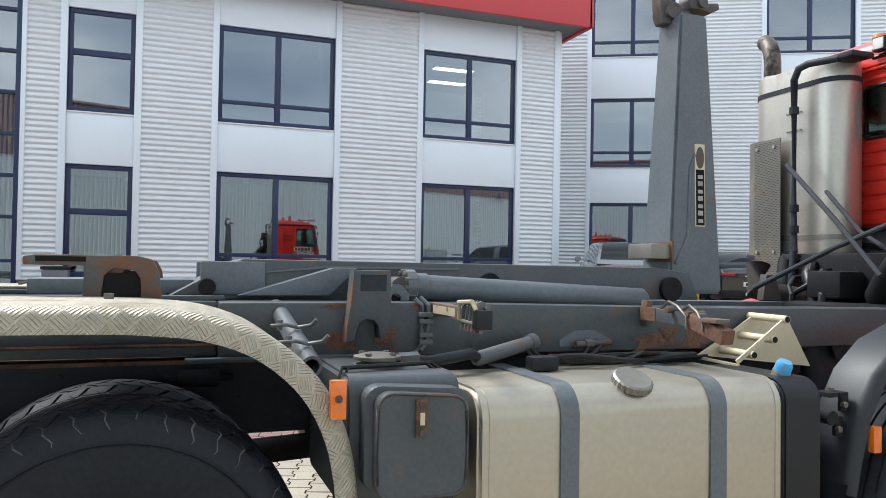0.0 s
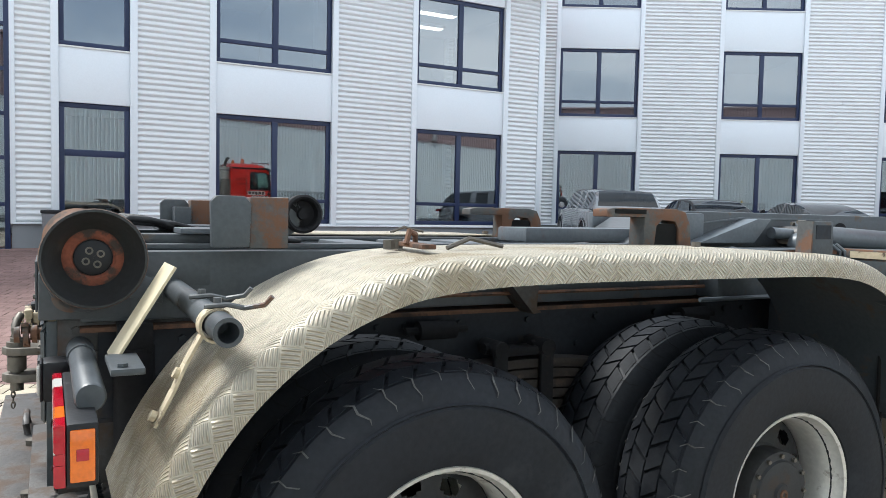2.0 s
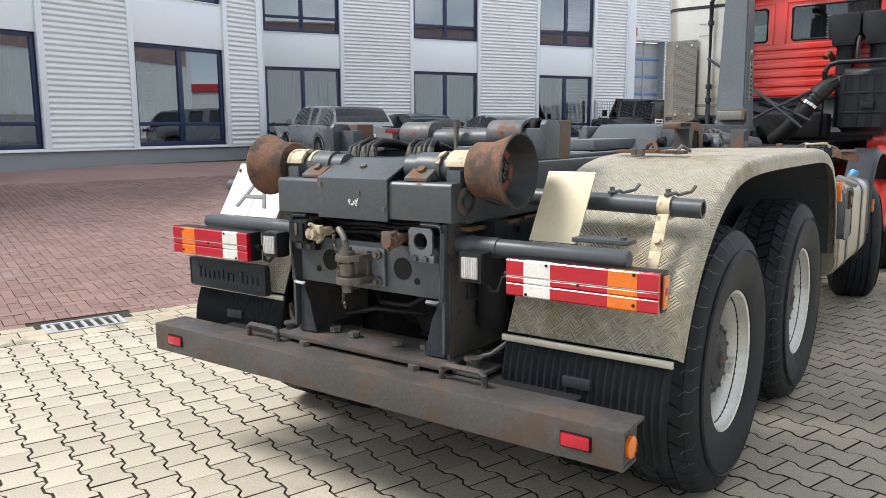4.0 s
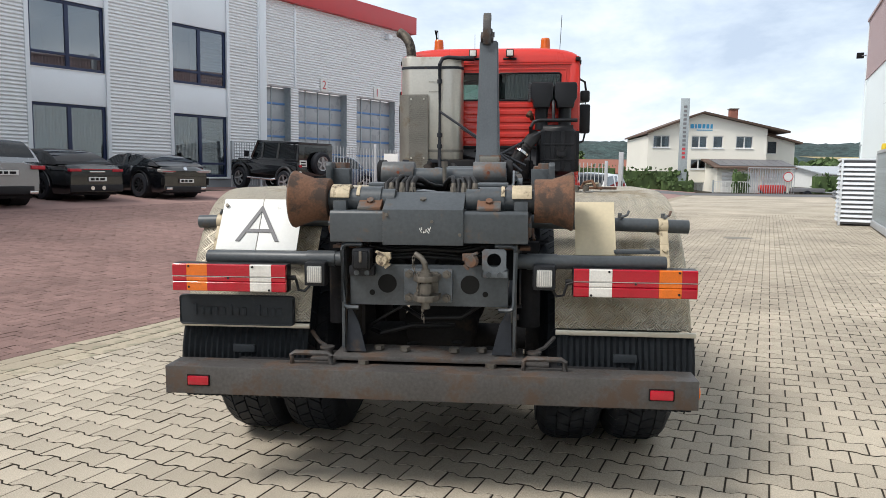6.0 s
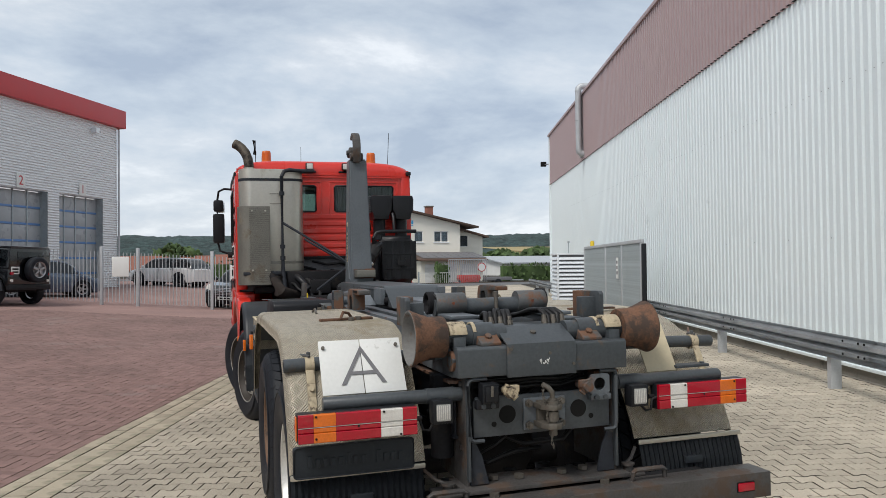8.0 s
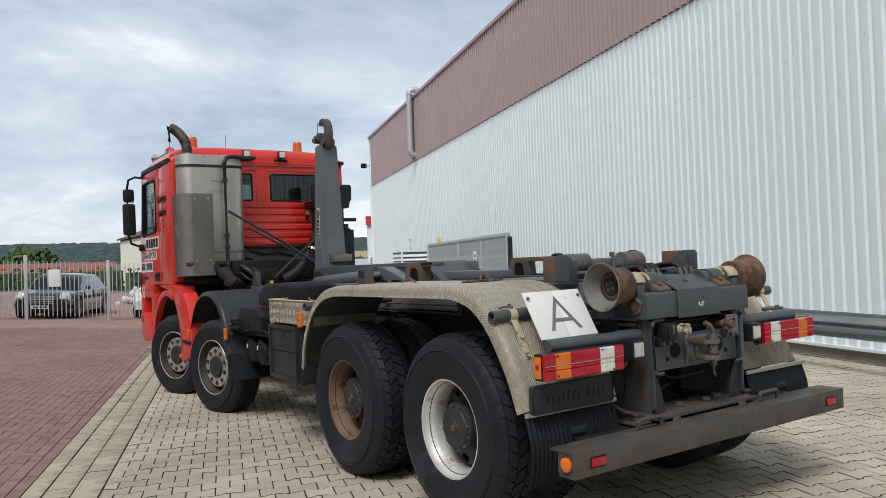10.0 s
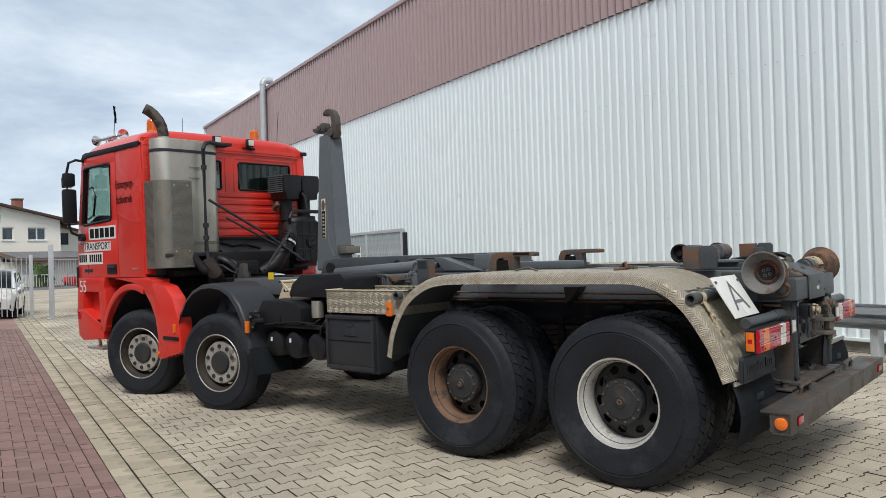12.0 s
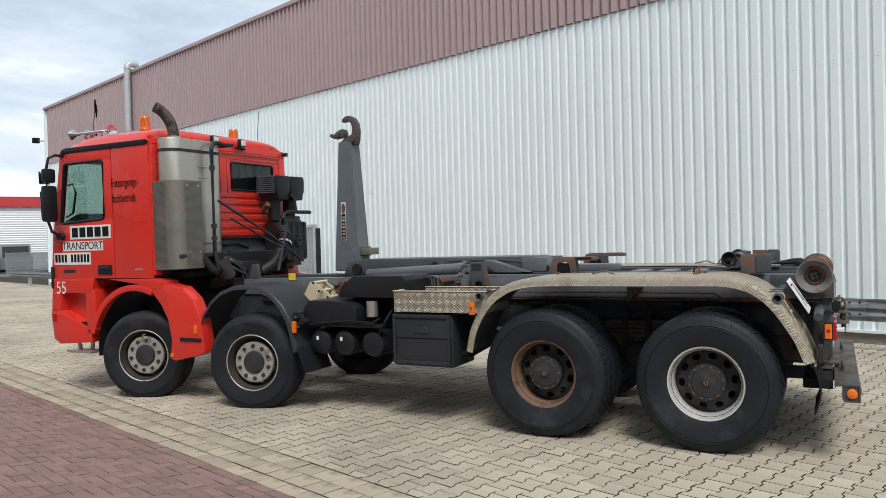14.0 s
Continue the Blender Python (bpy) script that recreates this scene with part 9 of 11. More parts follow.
bm = tube(bmesh.new(), [(4.36, -0.56, 1.45), (4.36, -0.56, 2.12), (4.36, -0.60, 2.19), (4.36, -0.68, 2.21), (4.36, -1.16, 2.21)], 0.026, 10)
tube(bm, [(4.36, -0.85, 2.20), (4.38, -0.85, 2.40), (4.44, -0.85, 2.46)], 0.02, 8)
part("intake_frame", bm, M_PLASTIC, T)
bm = bmesh.new()
pts = [(4.45, -0.62, 2.02), (4.30, -0.52, 1.90), (4.24, -0.40, 1.72), (4.26, -0.24, 1.52), (4.36, -0.10, 1.42)]
tube(bm, pts, 0.085, 14)
for k in range(5):
    p = Vector(pts[1]).lerp(Vector(pts[2]), k / 5)
    tube(bm, [p, p + Vector((0, 0.012, -0.012))], 0.093, 14)
part("intake_hose", bm, M_HOSE, T, "corrugated black intake hose")
bm = lathe(bmesh.new(), [(0.097, 0.0), (0.097, 0.03)], (4.255, -0.455, 1.80), (-0.05, 0.12, -0.18), 18)
part("hose_clamp", bm, M_CHROME, T)
# hoses and lines behind the cab
for k, (y0, y1, z0, r) in enumerate(((0.50, 0.30, 1.60, 0.042), (0.36, 0.20, 1.56, 0.03), (0.22, 0.42, 1.54, 0.022), (0.55, 0.40, 1.52, 0.016))):
    part("hose", tube(bmesh.new(), [(4.72, y0, z0 + 0.02), (4.5, y0, z0 + 0.03), (4.38 - 0.03 * k, (3 * y0 + y1) / 4, z0 + 0.01), (4.30 - 0.03 * k, (y0 + y1) / 2, z0 - 0.05), (4.25 - 0.03 * k, y1, 1.42), (4.23 - 0.03 * k, y1, 1.20)], r, 9), M_HOSE if k % 2 else M_PLASTIC, T)
for y in (0.3,):
    part("hose_clamp", lathe(bmesh.new(), [(0.05, 0.0), (0.05, 0.022)], (4.48, y + 0.2, 1.64), (1, 0, 0), 16), M_CHROME, T)
part("header_tank", box(bmesh.new(), 4.2, 4.42, 0.05, 0.32, 1.40, 1.58, 0.03), M_UNDER, T)
part("support_bracket", prism(bmesh.new(), [(3.92, 1.38), (4.08, 1.38), (4.02, 1.55), (3.95, 1.55)], "y", 0.40, 0.46, 0.006), M_BUMPER, T)
part("cab_strut", tube(bmesh.new(), [(4.55, -0.52, 2.28), (4.6, -0.55, 2.33), (4.7, -0.58, 2.25)], 0.03, 10), M_RUST, T)
part("wheel_shroud", box(bmesh.new(), 4.62, 4.80, -1.2, -0.95, 1.30, 1.5, 0.03), M_CAB, T)
part("warning_label", box(bmesh.new(), 3.36, 3.46, 0.462, 0.465, 1.36, 1.44), M_YELLOW, T, "small yellow warning label")

# ---- gates and fences round the yard ----
def upright(x, y, deg, z=None):
    return Matrix.Translation((x, y, ground_z(x, y) if z is None else z)) @ Matrix.Rotation(radians(deg), 4, "Z")


def bar_mesh(name, w, d, h, mat):
    mesh = bpy.data.meshes.new(name)
    bm = box(bmesh.new(), -w / 2, w / 2, -d / 2, d / 2, 0, h)
    bm.to_mesh(mesh)
    bm.free()
    mesh.materials.append(mat)
    return mesh


def bars(parent, mesh, s0, s1, pitch, z):
    n = int((s1 - s0) / pitch)
    for i in range(n + 1):
        ob = new("bar", mesh)
        ob.parent = parent
        ob.matrix_basis = Matrix.Translation((s0 + (s1 - s0) * i / n, 0, z(s0 + (s1 - s0) * i / n) if callable(z) else z))


G0, G1 = Vector((9.2, -4.12, 0)), Vector((17.15, -7.02, 0))
gate = thing("sliding_gate", "tall galvanised sliding gate of upright bars, standing open", "gate", at=Matrix.Translation((G0.x, G0.y, 0.03)) @ Matrix.Rotation(math.atan2(G1.y - G0.y, G1.x - G0.x), 4, "Z"))
GL = (G1 - G0).length
part("bottom_beam", box(bmesh.new(), 0, GL, -0.07, 0.07, 0.05, 0.23, 0.012), M_GALV, gate)
part("top_rail", box(bmesh.new(), 0, GL, -0.04, 0.04, 2.12, 2.2, 0.008), M_GALV, gate)
for s in (0.05, 2.2, 4.5, GL - 0.05):
    part("gate_stile", box(bmesh.new(), s - 0.045, s + 0.045, -0.045, 0.045, 0.23, 2.12, 0.006), M_GALV, gate)
part("rubber_edge", box(bmesh.new(), -0.075, -0.002, -0.075, 0.035, 0.1, 2.1, 0.015), M_PLASTIC, gate, "black rubber safety edge")
bars(gate, bar_mesh("gate_bar", 0.03, 0.05, 1.89, M_GATE), 0.16, GL - 0.16, 0.105, 0.23)
part("sign_plate", box(bmesh.new(), 2.55, 2.85, 0.047, 0.055, 1.25, 1.8, 0.003), M_SIGN, gate, "white notice plate")
for k in range(3):
    part("notice_bar", box(bmesh.new(), 2.62, 2.78, 0.0555, 0.058, 1.36 + 0.14 * k, 1.44 + 0.14 * k), M_TRIMGREY, gate)
lamp = part("warning_lamp", lathe(bmesh.new(), [(0, 0.17), (0.05, 0.16), (0.065, 0.1), (0.065, 0.0), (0, 0)], (GL - 1.5, 0, 2.2), (0, 0, 1), 14), M_YELLOW, gate, "yellow warning lamp on the top rail")
col = thing("gate_post", "galvanised steel post with an intercom box", "post", at=upright(20.15, -0.2, 71.6))
part("post", box(bmesh.new(), -0.07, 0.07, -0.09, 0.09, 0, 2.24, 0.008), M_GALV, col)
part("base_plate", box(bmesh.new(), -0.14, 0.14, -0.16, 0.16, 0, 0.02, 0.004), M_GALV, col)
part("intercom", box(bmesh.new(), -0.075, -0.06, 0.095, 0.15, 1.05, 1.28, 0.006), M_PLASTIC, col)

box_m = upright(18.25, -7.0, -20)
shed = thing("louvred_box", "pale grey louvred metal cabinet beside the gate", "cabinet", at=box_m)
# body coloured dark to paint the shade in the gaps between louvres
part("body", box(bmesh.new(), -0.55, 1.1, -0.48, 0.48, 0.05, 1.94, 0.01), M_TRIMGREY, shed)
part("roof_cap", box(bmesh.new(), -0.6, 1.15, -0.53, 0.53, 1.942, 2.0, 0.012), M_PANEL, shed)
for k in range(13):
    z = 0.12 + k * 0.138
    part("louvre", prism(bmesh.new(), [(-0.482, z), (-0.482, z + 0.085), (-0.54, z + 0.015), (-0.54, z - 0.005)], "x", -0.5, 1.05), M_PANEL, shed)
    part("louvre", prism(bmesh.new(), [(-0.552, z), (-0.552, z + 0.085), (-0.61, z + 0.015), (-0.61, z - 0.005)], "y", -0.44, 0.44), M_PANEL, shed)
    part("louvre", prism(bmesh.new(), [(0.482, z), (0.482, z + 0.11), (0.54, z + 0.015), (0.54, z - 0.005)], "x", -0.5, 1.05), M_PANEL, shed)
for a, b in ((-0.6, -0.5), (-0.6, 0.44)):
    part("corner_post", box(bmesh.new(), a, a + 0.06, b, b + 0.06, 0, 1.94, 0.005), M_PANEL, shed)
part("mast", cyl(bmesh.new(), (0.2, 0, 2.0), (0.2, 0, 2.4), 0.015, n=6), M_GATE, shed)
part("sensor", box(bmesh.new(), 0.12, 0.28, -0.03, 0.03, 2.38, 2.43, 0.005), M_GATE, shed)

F0, F1 = Vector((20.45, 0.15, 0)), Vector((25.5, 15.3, 0))
FL = (F1 - F0).length
fdir = (F1 - F0).normalized()
f_m = Matrix.Translation(F0) @ Matrix.Rotation(math.atan2(fdir.y, fdir.x), 4, "Z")


def fz(s):
    p = F0 + fdir * s
    return ground_z(p.x, p.y)


b_mesh = bar_mesh("fence_bar", 0.022, 0.022, 1.75, M_GALV)
posts = [0.1, 2.7, 5.1, 7.72, 9.0, 11.6, 14.2, FL - 0.1]
for k, (s0, s1) in enumerate(zip(posts, posts[1:])):
    leaf = k in (2, 3)
    fence = thing("yard_gate" if leaf else "fence_panel", "galvanised bar gate in the yard fence, shut" if leaf else "galvanised steel fence panel of upright bars", "gate" if leaf else "fence", "" if leaf else "yard fence panels", at=f_m)
    part("post", box(bmesh.new(), s0 - 0.05, s0 + 0.05, -0.05, 0.05, fz(s0) - 0.05, fz(s0) + (2.05 if leaf or k == 4 else 1.95), 0.006), M_GALV, fence)
    if k == len(posts) - 2:
        part("post", box(bmesh.new(), s1 - 0.05, s1 + 0.05, -0.05, 0.05, fz(s1) - 0.05, fz(s1) + 1.95, 0.006), M_GALV, fence)
    for hz in (0.1, 1.62, 1.88):
        bm = grid_mesh([[(s0 + 0.052, y, fz(s0) + hz), (s1 - 0.052, y, fz(s1) + hz)] for y in (-0.02, 0.02)])
        bmesh.ops.solidify(bm, geom=bm.faces, thickness=0.04)
        part("rail", bm, M_GALV, fence)
    bars(fence, b_mesh, s0 + 0.12, s1 - 0.12, 0.125, lambda s: fz(s) + 0.12)
    if k == 3:
        part("sign_plate", box(bmesh.new(), s0 + 0.3, s0 + 0.9, 0.024, 0.034, fz(s0) + 1.05, fz(s0) + 1.75, 0.004), M_SIGN, fence, "white notice plate")
    if k == 1:
        part("sign_plate", box(bmesh.new(), s0 + 1.4, s0 + 1.75, 0.024, 0.034, fz(s0) + 1.15, fz(s0) + 1.7, 0.004), M_SIGN, fence, "white notice plate")

# ---- parked cars ----
def stand(x, y, deg):
    """A car's place on the sloping yard, at the middle between its axles."""
    a = radians(deg)
    f, l = Vector((math.cos(a), math.sin(a), 0)), Vector((-math.sin(a), math.cos(a), 0))
    c = Vector((x, y, 0))
    h = lambda v: ground_z(v.x, v.y)
    f = (f * 2.6 + Vector((0, 0, h(c + f * 1.3) - h(c - f * 1.3)))).normalized()
    l = (l * 1.5 + Vector((0, 0, h(c + l * 0.75) - h(c - l * 0.75)))).normalized()
    z = (h(c + f * 1.3) + h(c - f * 1.3) + h(c + l * 0.75) + h(c - l * 0.75)) / 4
    u = f.cross(l)
    return Matrix(((f.x, l.x, u.x, x), (f.y, l.y, u.y, y), (f.z, l.z, u.z, z), (0, 0, 0, 1)))


def car_wheel(parent, x, y, r, w, rim, spokes):
    side = 1 if y > 0 else -1
    q = r * 0.66
    tyre = part("wheel", lathe(bmesh.new(), [(q, -w / 2), (r * 0.93, -w / 2), (r, -w / 2 + 0.03), (r, w / 2 - 0.03), (r * 0.93, w / 2), (q, w / 2), (q, 0.02)], (x, y, r), (0, side, 0), 28), M_RUBBER, parent, "black tyre")
    bm = lathe(bmesh.new(), [(q + 0.002, w / 2 + 0.002), (q - 0.025, w / 2 - 0.01), (q - 0.03, -0.02)], (x, y, r), (0, side, 0), 28)
    lathe(bm, [(0.0, w / 2 - 0.005), (0.05, w / 2 - 0.01), (0.06, w / 2 - 0.05)], (x, y, r), (0, side, 0), 12)
    for k in range(spokes):
        a = k * math.tau / spokes + 0.3
        m = Matrix.Translation((x, y + side * (w / 2 - 0.035), r)) @ Matrix.Rotation(a, 4, "Y")
        box(bm, -0.022 * 5 / spokes * 1.6, 0.022 * 5 / spokes * 1.6, -0.012, 0.012, 0.03, q - 0.01, 0.004, m)
    part("rim", bm, rim, tyre, "spoked alloy rim")
    part("brake_disc", lathe(bmesh.new(), [(0, 0), (q * 0.75, 0), (q * 0.75, -0.02)], (x, y, r), (0, side, 0), 20), M_UNDER, tyre)


def car(name, label, paint, at, size, base, wheel, top, cabin, glass_mat=None, rim=None, spokes=5, square=6.0, roof_mat=None, doors=1, group="parked cars"):
    """A car, nose towards +x: size (front, back, half width, sill), base (front and rear axle), wheel (radius, width),
    top = line of (x, z) along the bonnet, belt and tail, cabin = (x at the screen's foot, at its head, at the roof's end, at the rear screen's foot, roof height)."""
    ob = thing(name, label, "car", group, at=at)
    xf, xb, hw, sill = size
    r, ww = wheel
    rim = rim or M_ALLOY
    roof_mat = roof_mat or paint
    xs = [xb + (xf - xb) * i / 72 for i in range(73)]

    def line(x):
        for (x0, z0), (x1, z1) in zip(top, top[1:]):
            if x0 <= x <= x1:
                f = (x - x0) / (x1 - x0)
                f = f * f * (3 - 2 * f) * 0.5 + f * 0.5
                return z0 + (z1 - z0) * f
        return top[0][1] if x < top[0][0] else top[-1][1]

    def half(x):
        f = abs(x - (xf + xb) / 2) / ((xf - xb) / 2)
        return hw * (1 - 0.20 * f ** square)
    rows = []
    for x in xs:
        w, zt = half(x), line(x)
        nose = max(0.0, abs(x - (xf + xb) / 2) / ((xf - xb) / 2) - 0.93) / 0.07
        zb = sill + 0.06 * nose
        for a in base:
            if abs(x - a) < r * 1.16:
                zb = max(zb, r + math.sqrt((r * 1.16) ** 2 - (x - a) ** 2))
        zb = min(zb, zt - 0.12)
        h = zt - zb
        side = [(w * 0.965, zb), (w * 0.99, zb + h * 0.12), (w, zb + h * 0.45), (w * 0.985, zb + h * 0.75), (w * 0.955, zt - 0.06), (w * 0.90, zt - 0.015), (w * 0.5, zt + 0.012), (0, zt + 0.018)]
        rows.append([(x, y, z) for y, z in side] + [(x, -y, z) for y, z in side[-2::-1]])
    bm = grid_mesh(rows)
    for ring in (0, -1):
        bm.verts.ensure_lookup_table()
        n = len(rows[0])
        ids = range(n) if ring == 0 else range(len(bm.verts) - n, len(bm.verts))
        bm.faces.new([bm.verts[i] for i in ids])
    bmesh.ops.recalc_face_normals(bm, faces=bm.faces)
    part("body", bm, paint, ob, smooth=35)
    part("underbody", box(bmesh.new(), xb + 0.15, xf - 0.15, -hw * 0.72, hw * 0.72, sill * 0.8, 0.62, 0.02), M_UNDER, ob)
    # cabin
    x0, x1, x2, x3, zr = cabin
    wb, wr = hw * 0.905, hw * 0.74
    z0, z3 = line(x0) + 0.002, line(x3) + 0.002
    g = glass_mat or M_DARKGLASS
    k1 = 30
    cx = sorted({x3 + (x2 - x3) * (i / 9) for i in range(10)} | {x2 + (x1 - x2) * (i / 10) for i in range(11)} | {x1 + (x0 - x1) * (i / 9) for i in range(10)})
    grid = []
    for x in cx:
        if x < x2:
            f = math.sin(math.pi / 2 * (x - x3) / (x2 - x3))
        elif x > x1:
            f = math.sin(math.pi / 2 * max(x0 - x, 0.0) / (x0 - x1)) ** 0.9
        else:
            f = 1.0
        low = line(x) - 0.012
        z = low + 0.03 + (zr + 0.02 * math.sin(math.pi * min(max((x - x2) / (x1 - x2), 0), 1)) - low - 0.03) * f
        wt = wb * 0.95 + (wr - wb * 0.95) * f
        half_s = [(wb, low), (wb + (wt - wb) * 0.85, low + (z - low) * 0.84), (wt * 0.93, low + (z - low) * 0.95), (wt * 0.55, z - 0.008), (0, z)]
        grid.append([(x, y, zz) for y, zz in half_s] + [(x, -y, zz) for y, zz in half_s[-2::-1]])
    splits = [x1 + (x2 - x1) * q / (doors + 1) for q in range(1, doors + 1)]

    def skin(pname, cells, mat, lab=""):
        bm = bmesh.new()
        seen = {}
        for i, j in cells:
            vs = []
            for a, b in ((i, j), (i, j + 1), (i + 1, j + 1), (i + 1, j)):
                if (a, b) not in seen:
                    seen[(a, b)] = bm.verts.new(grid[a][b])
                vs.append(seen[(a, b)])
            bm.faces.new(vs)
        part(pname, bm, mat, ob, lab, smooth=50)
    tops, front, rear_w = [], [], []
    sides = {}
    for i in range(len(cx) - 1):
        xm = (cx[i] + cx[i + 1]) / 2
        for j in range(8):
            if j in (0, 7):
                edge = xm > x0 - 0.28 or xm < x3 + 0.35 * (x2 - x3) or any(abs(xm - q) < 0.06 for q in splits)
                if edge:
                    tops.append((i, j))
                else:
                    sides.setdefault((j, sum(xm < q for q in splits)), []).append((i, j))
            elif j in (1, 6):
                tops.append((i, j))
            elif xm > x1 + 0.04:
                front.append((i, j))
            elif xm < x2 - 0.02 and xm > x3 + 0.08 * (x2 - x3):
                rear_w.append((i, j))
            else:
                tops.append((i, j))
    skin("roof", tops, roof_mat)
    skin("windscreen", front, g)
    skin("rear_window", rear_w, g)
    for key in sorted(sides):
        skin("side_window", sides[key], g)
    for sy in (1, -1):
        part("mirror", lathe(bmesh.new(), [(0, 0.09), (0.07, 0.06), (0.085, 0), (0.07, -0.05), (0, -0.06)], (x0 - 0.25, sy * (hw + 0.07), z0 + 0.07), (1, 0, 0), 12), paint, ob)
        part("seat", box(bmesh.new(), x1 - 0.75, x1 - 0.6, sy * hw * 0.42 - 0.22, sy * hw * 0.42 + 0.22, 0.5, zr - 0.28, 0.05), M_PLASTIC, ob, "dark headrest and seat")
    part("dashboard", box(bmesh.new(), x0 - 0.55, x0 - 0.15, -hw * 0.8, hw * 0.8, 0.6, z0 + 0.02, 0.04), M_PLASTIC, ob)
    for k, a in enumerate(base):
        for sy in (1, -1):
            car_wheel(ob, a, sy * (hw - ww / 2 - 0.005), r, ww, rim, spokes)
            lip = [(a + r * 1.17 * math.cos(q * math.pi / 14), sy * (hw * 0.985 + 0.002), r + r * 1.17 * math.sin(q * math.pi / 14)) for q in range(15)]
            part("arch_lip", tube(bmesh.new(), lip, 0.014, 5), paint, ob)
            part("arch_liner", lathe(bmesh.new(), [(r * 1.14, hw * 0.5), (r * 1.14, hw * 0.97)], (a, 0, r), (0, sy, 0), 24), M_UNDER, ob)
    return ob


def fit_box(ob, name, mat, x, y0, y1, z0, z1, d, lab=""):
    part(name, box(bmesh.new(), x - d / 2, x + d / 2, y0, y1, z0, z1, min(0.012, d * 0.3)), mat, ob, lab)


def number_plate(ob, x, z, d=1):
    fit_box(ob, "number_plate", M_SIGN, x, -0.26, 0.26, z - 0.055, z + 0.055, 0.012, "white plate")
    for a, b in ((-0.2, -0.06), (-0.02, 0.07), (0.1, 0.21)):
        fit_box(ob, "plate_bar", M_INKSHADE, x + 0.0075 * d, a, b, z - 0.03, z + 0.03, 0.003)


def door_seams(ob, xs, hw, z0, z1):
    for sy in (1, -1):
        for x in xs:
            part("door_seam", box(bmesh.new(), x - 0.005, x + 0.005, sy * hw - 0.02, sy * hw + 0.003, z0, z1), M_INKSHADE, ob)
        part("door_handle", box(bmesh.new(), xs[-1] + 0.06, xs[-1] + 0.22, sy * hw - 0.01, sy * hw + 0.03, z1 - 0.12, z1 - 0.085, 0.008), M_CHROME, ob)


# grey estate
c = car("grey_estate_car", "grey estate car with red tail lamps, parked at the office", M_GREYCAR, stand(11.2, 16.75, 63.4), (2.15, -2.45, 0.93, 0.24), (1.45, -1.45), (0.34, 0.24),
        [(-2.45, 0.98), (-2.2, 1.05), (0.9, 0.98), (1.5, 0.93), (2.15, 0.68)], (1.15, 0.35, -1.85, -2.35, 1.5), doors=2)
for sy in (1, -1):
    fit_box(c, "tail_lamp", M_LRED, -2.43, sy * 0.70 - 0.16, sy * 0.70 + 0.16, 0.86, 0.95, 0.14)
    part("exhaust_tip", box(bmesh.new(), -2.5, -2.35, sy * 0.6 - 0.1, sy * 0.6 + 0.1, 0.3, 0.38, 0.02), M_CHROME, c)
number_plate(c, -2.475, 0.78, -1)
fit_box(c, "bumper_insert", M_PLASTIC, -2.44, -0.62, 0.62, 0.3, 0.48, 0.06)
# black coupe, tail to the yard
c = car("black_sports_car", "black sports coupe with a red tail lamp strip", M_BLACKCAR, stand(14.25, 16.25, 63.4), (2.1, -2.25, 0.925, 0.17), (1.25, -1.2), (0.345, 0.28),
        [(-2.25, 0.80), (-2.05, 0.92), (-1.2, 0.92), (0.4, 0.87), (1.2, 0.82), (1.9, 0.66), (2.1, 0.52)], (0.95, 0.15, -0.75, -1.75, 1.29), rim=M_PLASTIC, spokes=7, square=4.0, roof_mat=M_PLASTIC)
for sy in (1, -1):
    fit_box(c, "tail_lamp", M_LRED, -2.20, sy * 0.60 - 0.16, sy * 0.60 + 0.16, 0.755, 0.83, 0.12)
    cyl_e = cyl(bmesh.new(), (-2.3, sy * 0.16, 0.33), (-2.1, sy * 0.16, 0.33), 0.055)
    part("exhaust_tip", cyl_e, M_CHROME, c)
fit_box(c, "lamp_strip", M_LRED, -2.245, -0.42, 0.42, 0.80, 0.825, 0.05, "thin red lamp strip")
fit_box(c, "badge_bar", M_CHROME, -2.262, -0.22, 0.22, 0.735, 0.765, 0.012)
number_plate(c, -2.275, 0.56, -1)
fit_box(c, "bumper_insert", M_PLASTIC, -2.245, -0.75, 0.75, 0.24, 0.42, 0.05)
# black fastback, tail to the yard
c = car("black_fastback", "black fastback sports coupe, its tail to the yard", M_BLACKCAR, stand(17.0, 15.0, 63.4), (2.35, -2.15, 0.97, 0.17), (1.40, -1.25), (0.35, 0.29),
        [(-2.15, 0.80), (-2.0, 0.93), (-1.3, 0.95), (-0.4, 0.92), (0.6, 0.90), (1.6, 0.83), (2.1, 0.70), (2.35, 0.52)], (0.62, -0.15, -0.62, -1.98, 1.27), rim=M_PLASTIC, spokes=9, square=4.0)
for sy in (1, -1):
    bm = prism(bmesh.new(), [(sy * 0.34, 0.80), (sy * 0.88, 0.86), (sy * 0.93, 0.83), (sy * 0.90, 0.76), (sy * 0.50, 0.755)], "x", -2.17, -2.02, 0.01)
    part("tail_lamp", bm, M_LGREY, c, "slim smoked tail lamp")
    part("lamp_glow", box(bmesh.new(), -2.175, -2.165, sy * 0.62 - 0.22, sy * 0.62 + 0.22, 0.785, 0.80), M_LRED, c)
    fit_box(c, "exhaust_tip", M_CHROME, -2.16, sy * 0.62 - 0.10, sy * 0.62 + 0.10, 0.26, 0.33, 0.08)
    fit_box(c, "bumper_vent", M_INKSHADE, -2.13, sy * 0.80 - 0.05, sy * 0.80 + 0.05, 0.40, 0.60, 0.06)
part("badge", lathe(bmesh.new(), [(0, 0.02), (0.06, 0.02), (0.065, 0.0), (0, 0)], (-2.10, 0, 0.865), (-1, 0, 0.4), 16), M_CHROME, c)
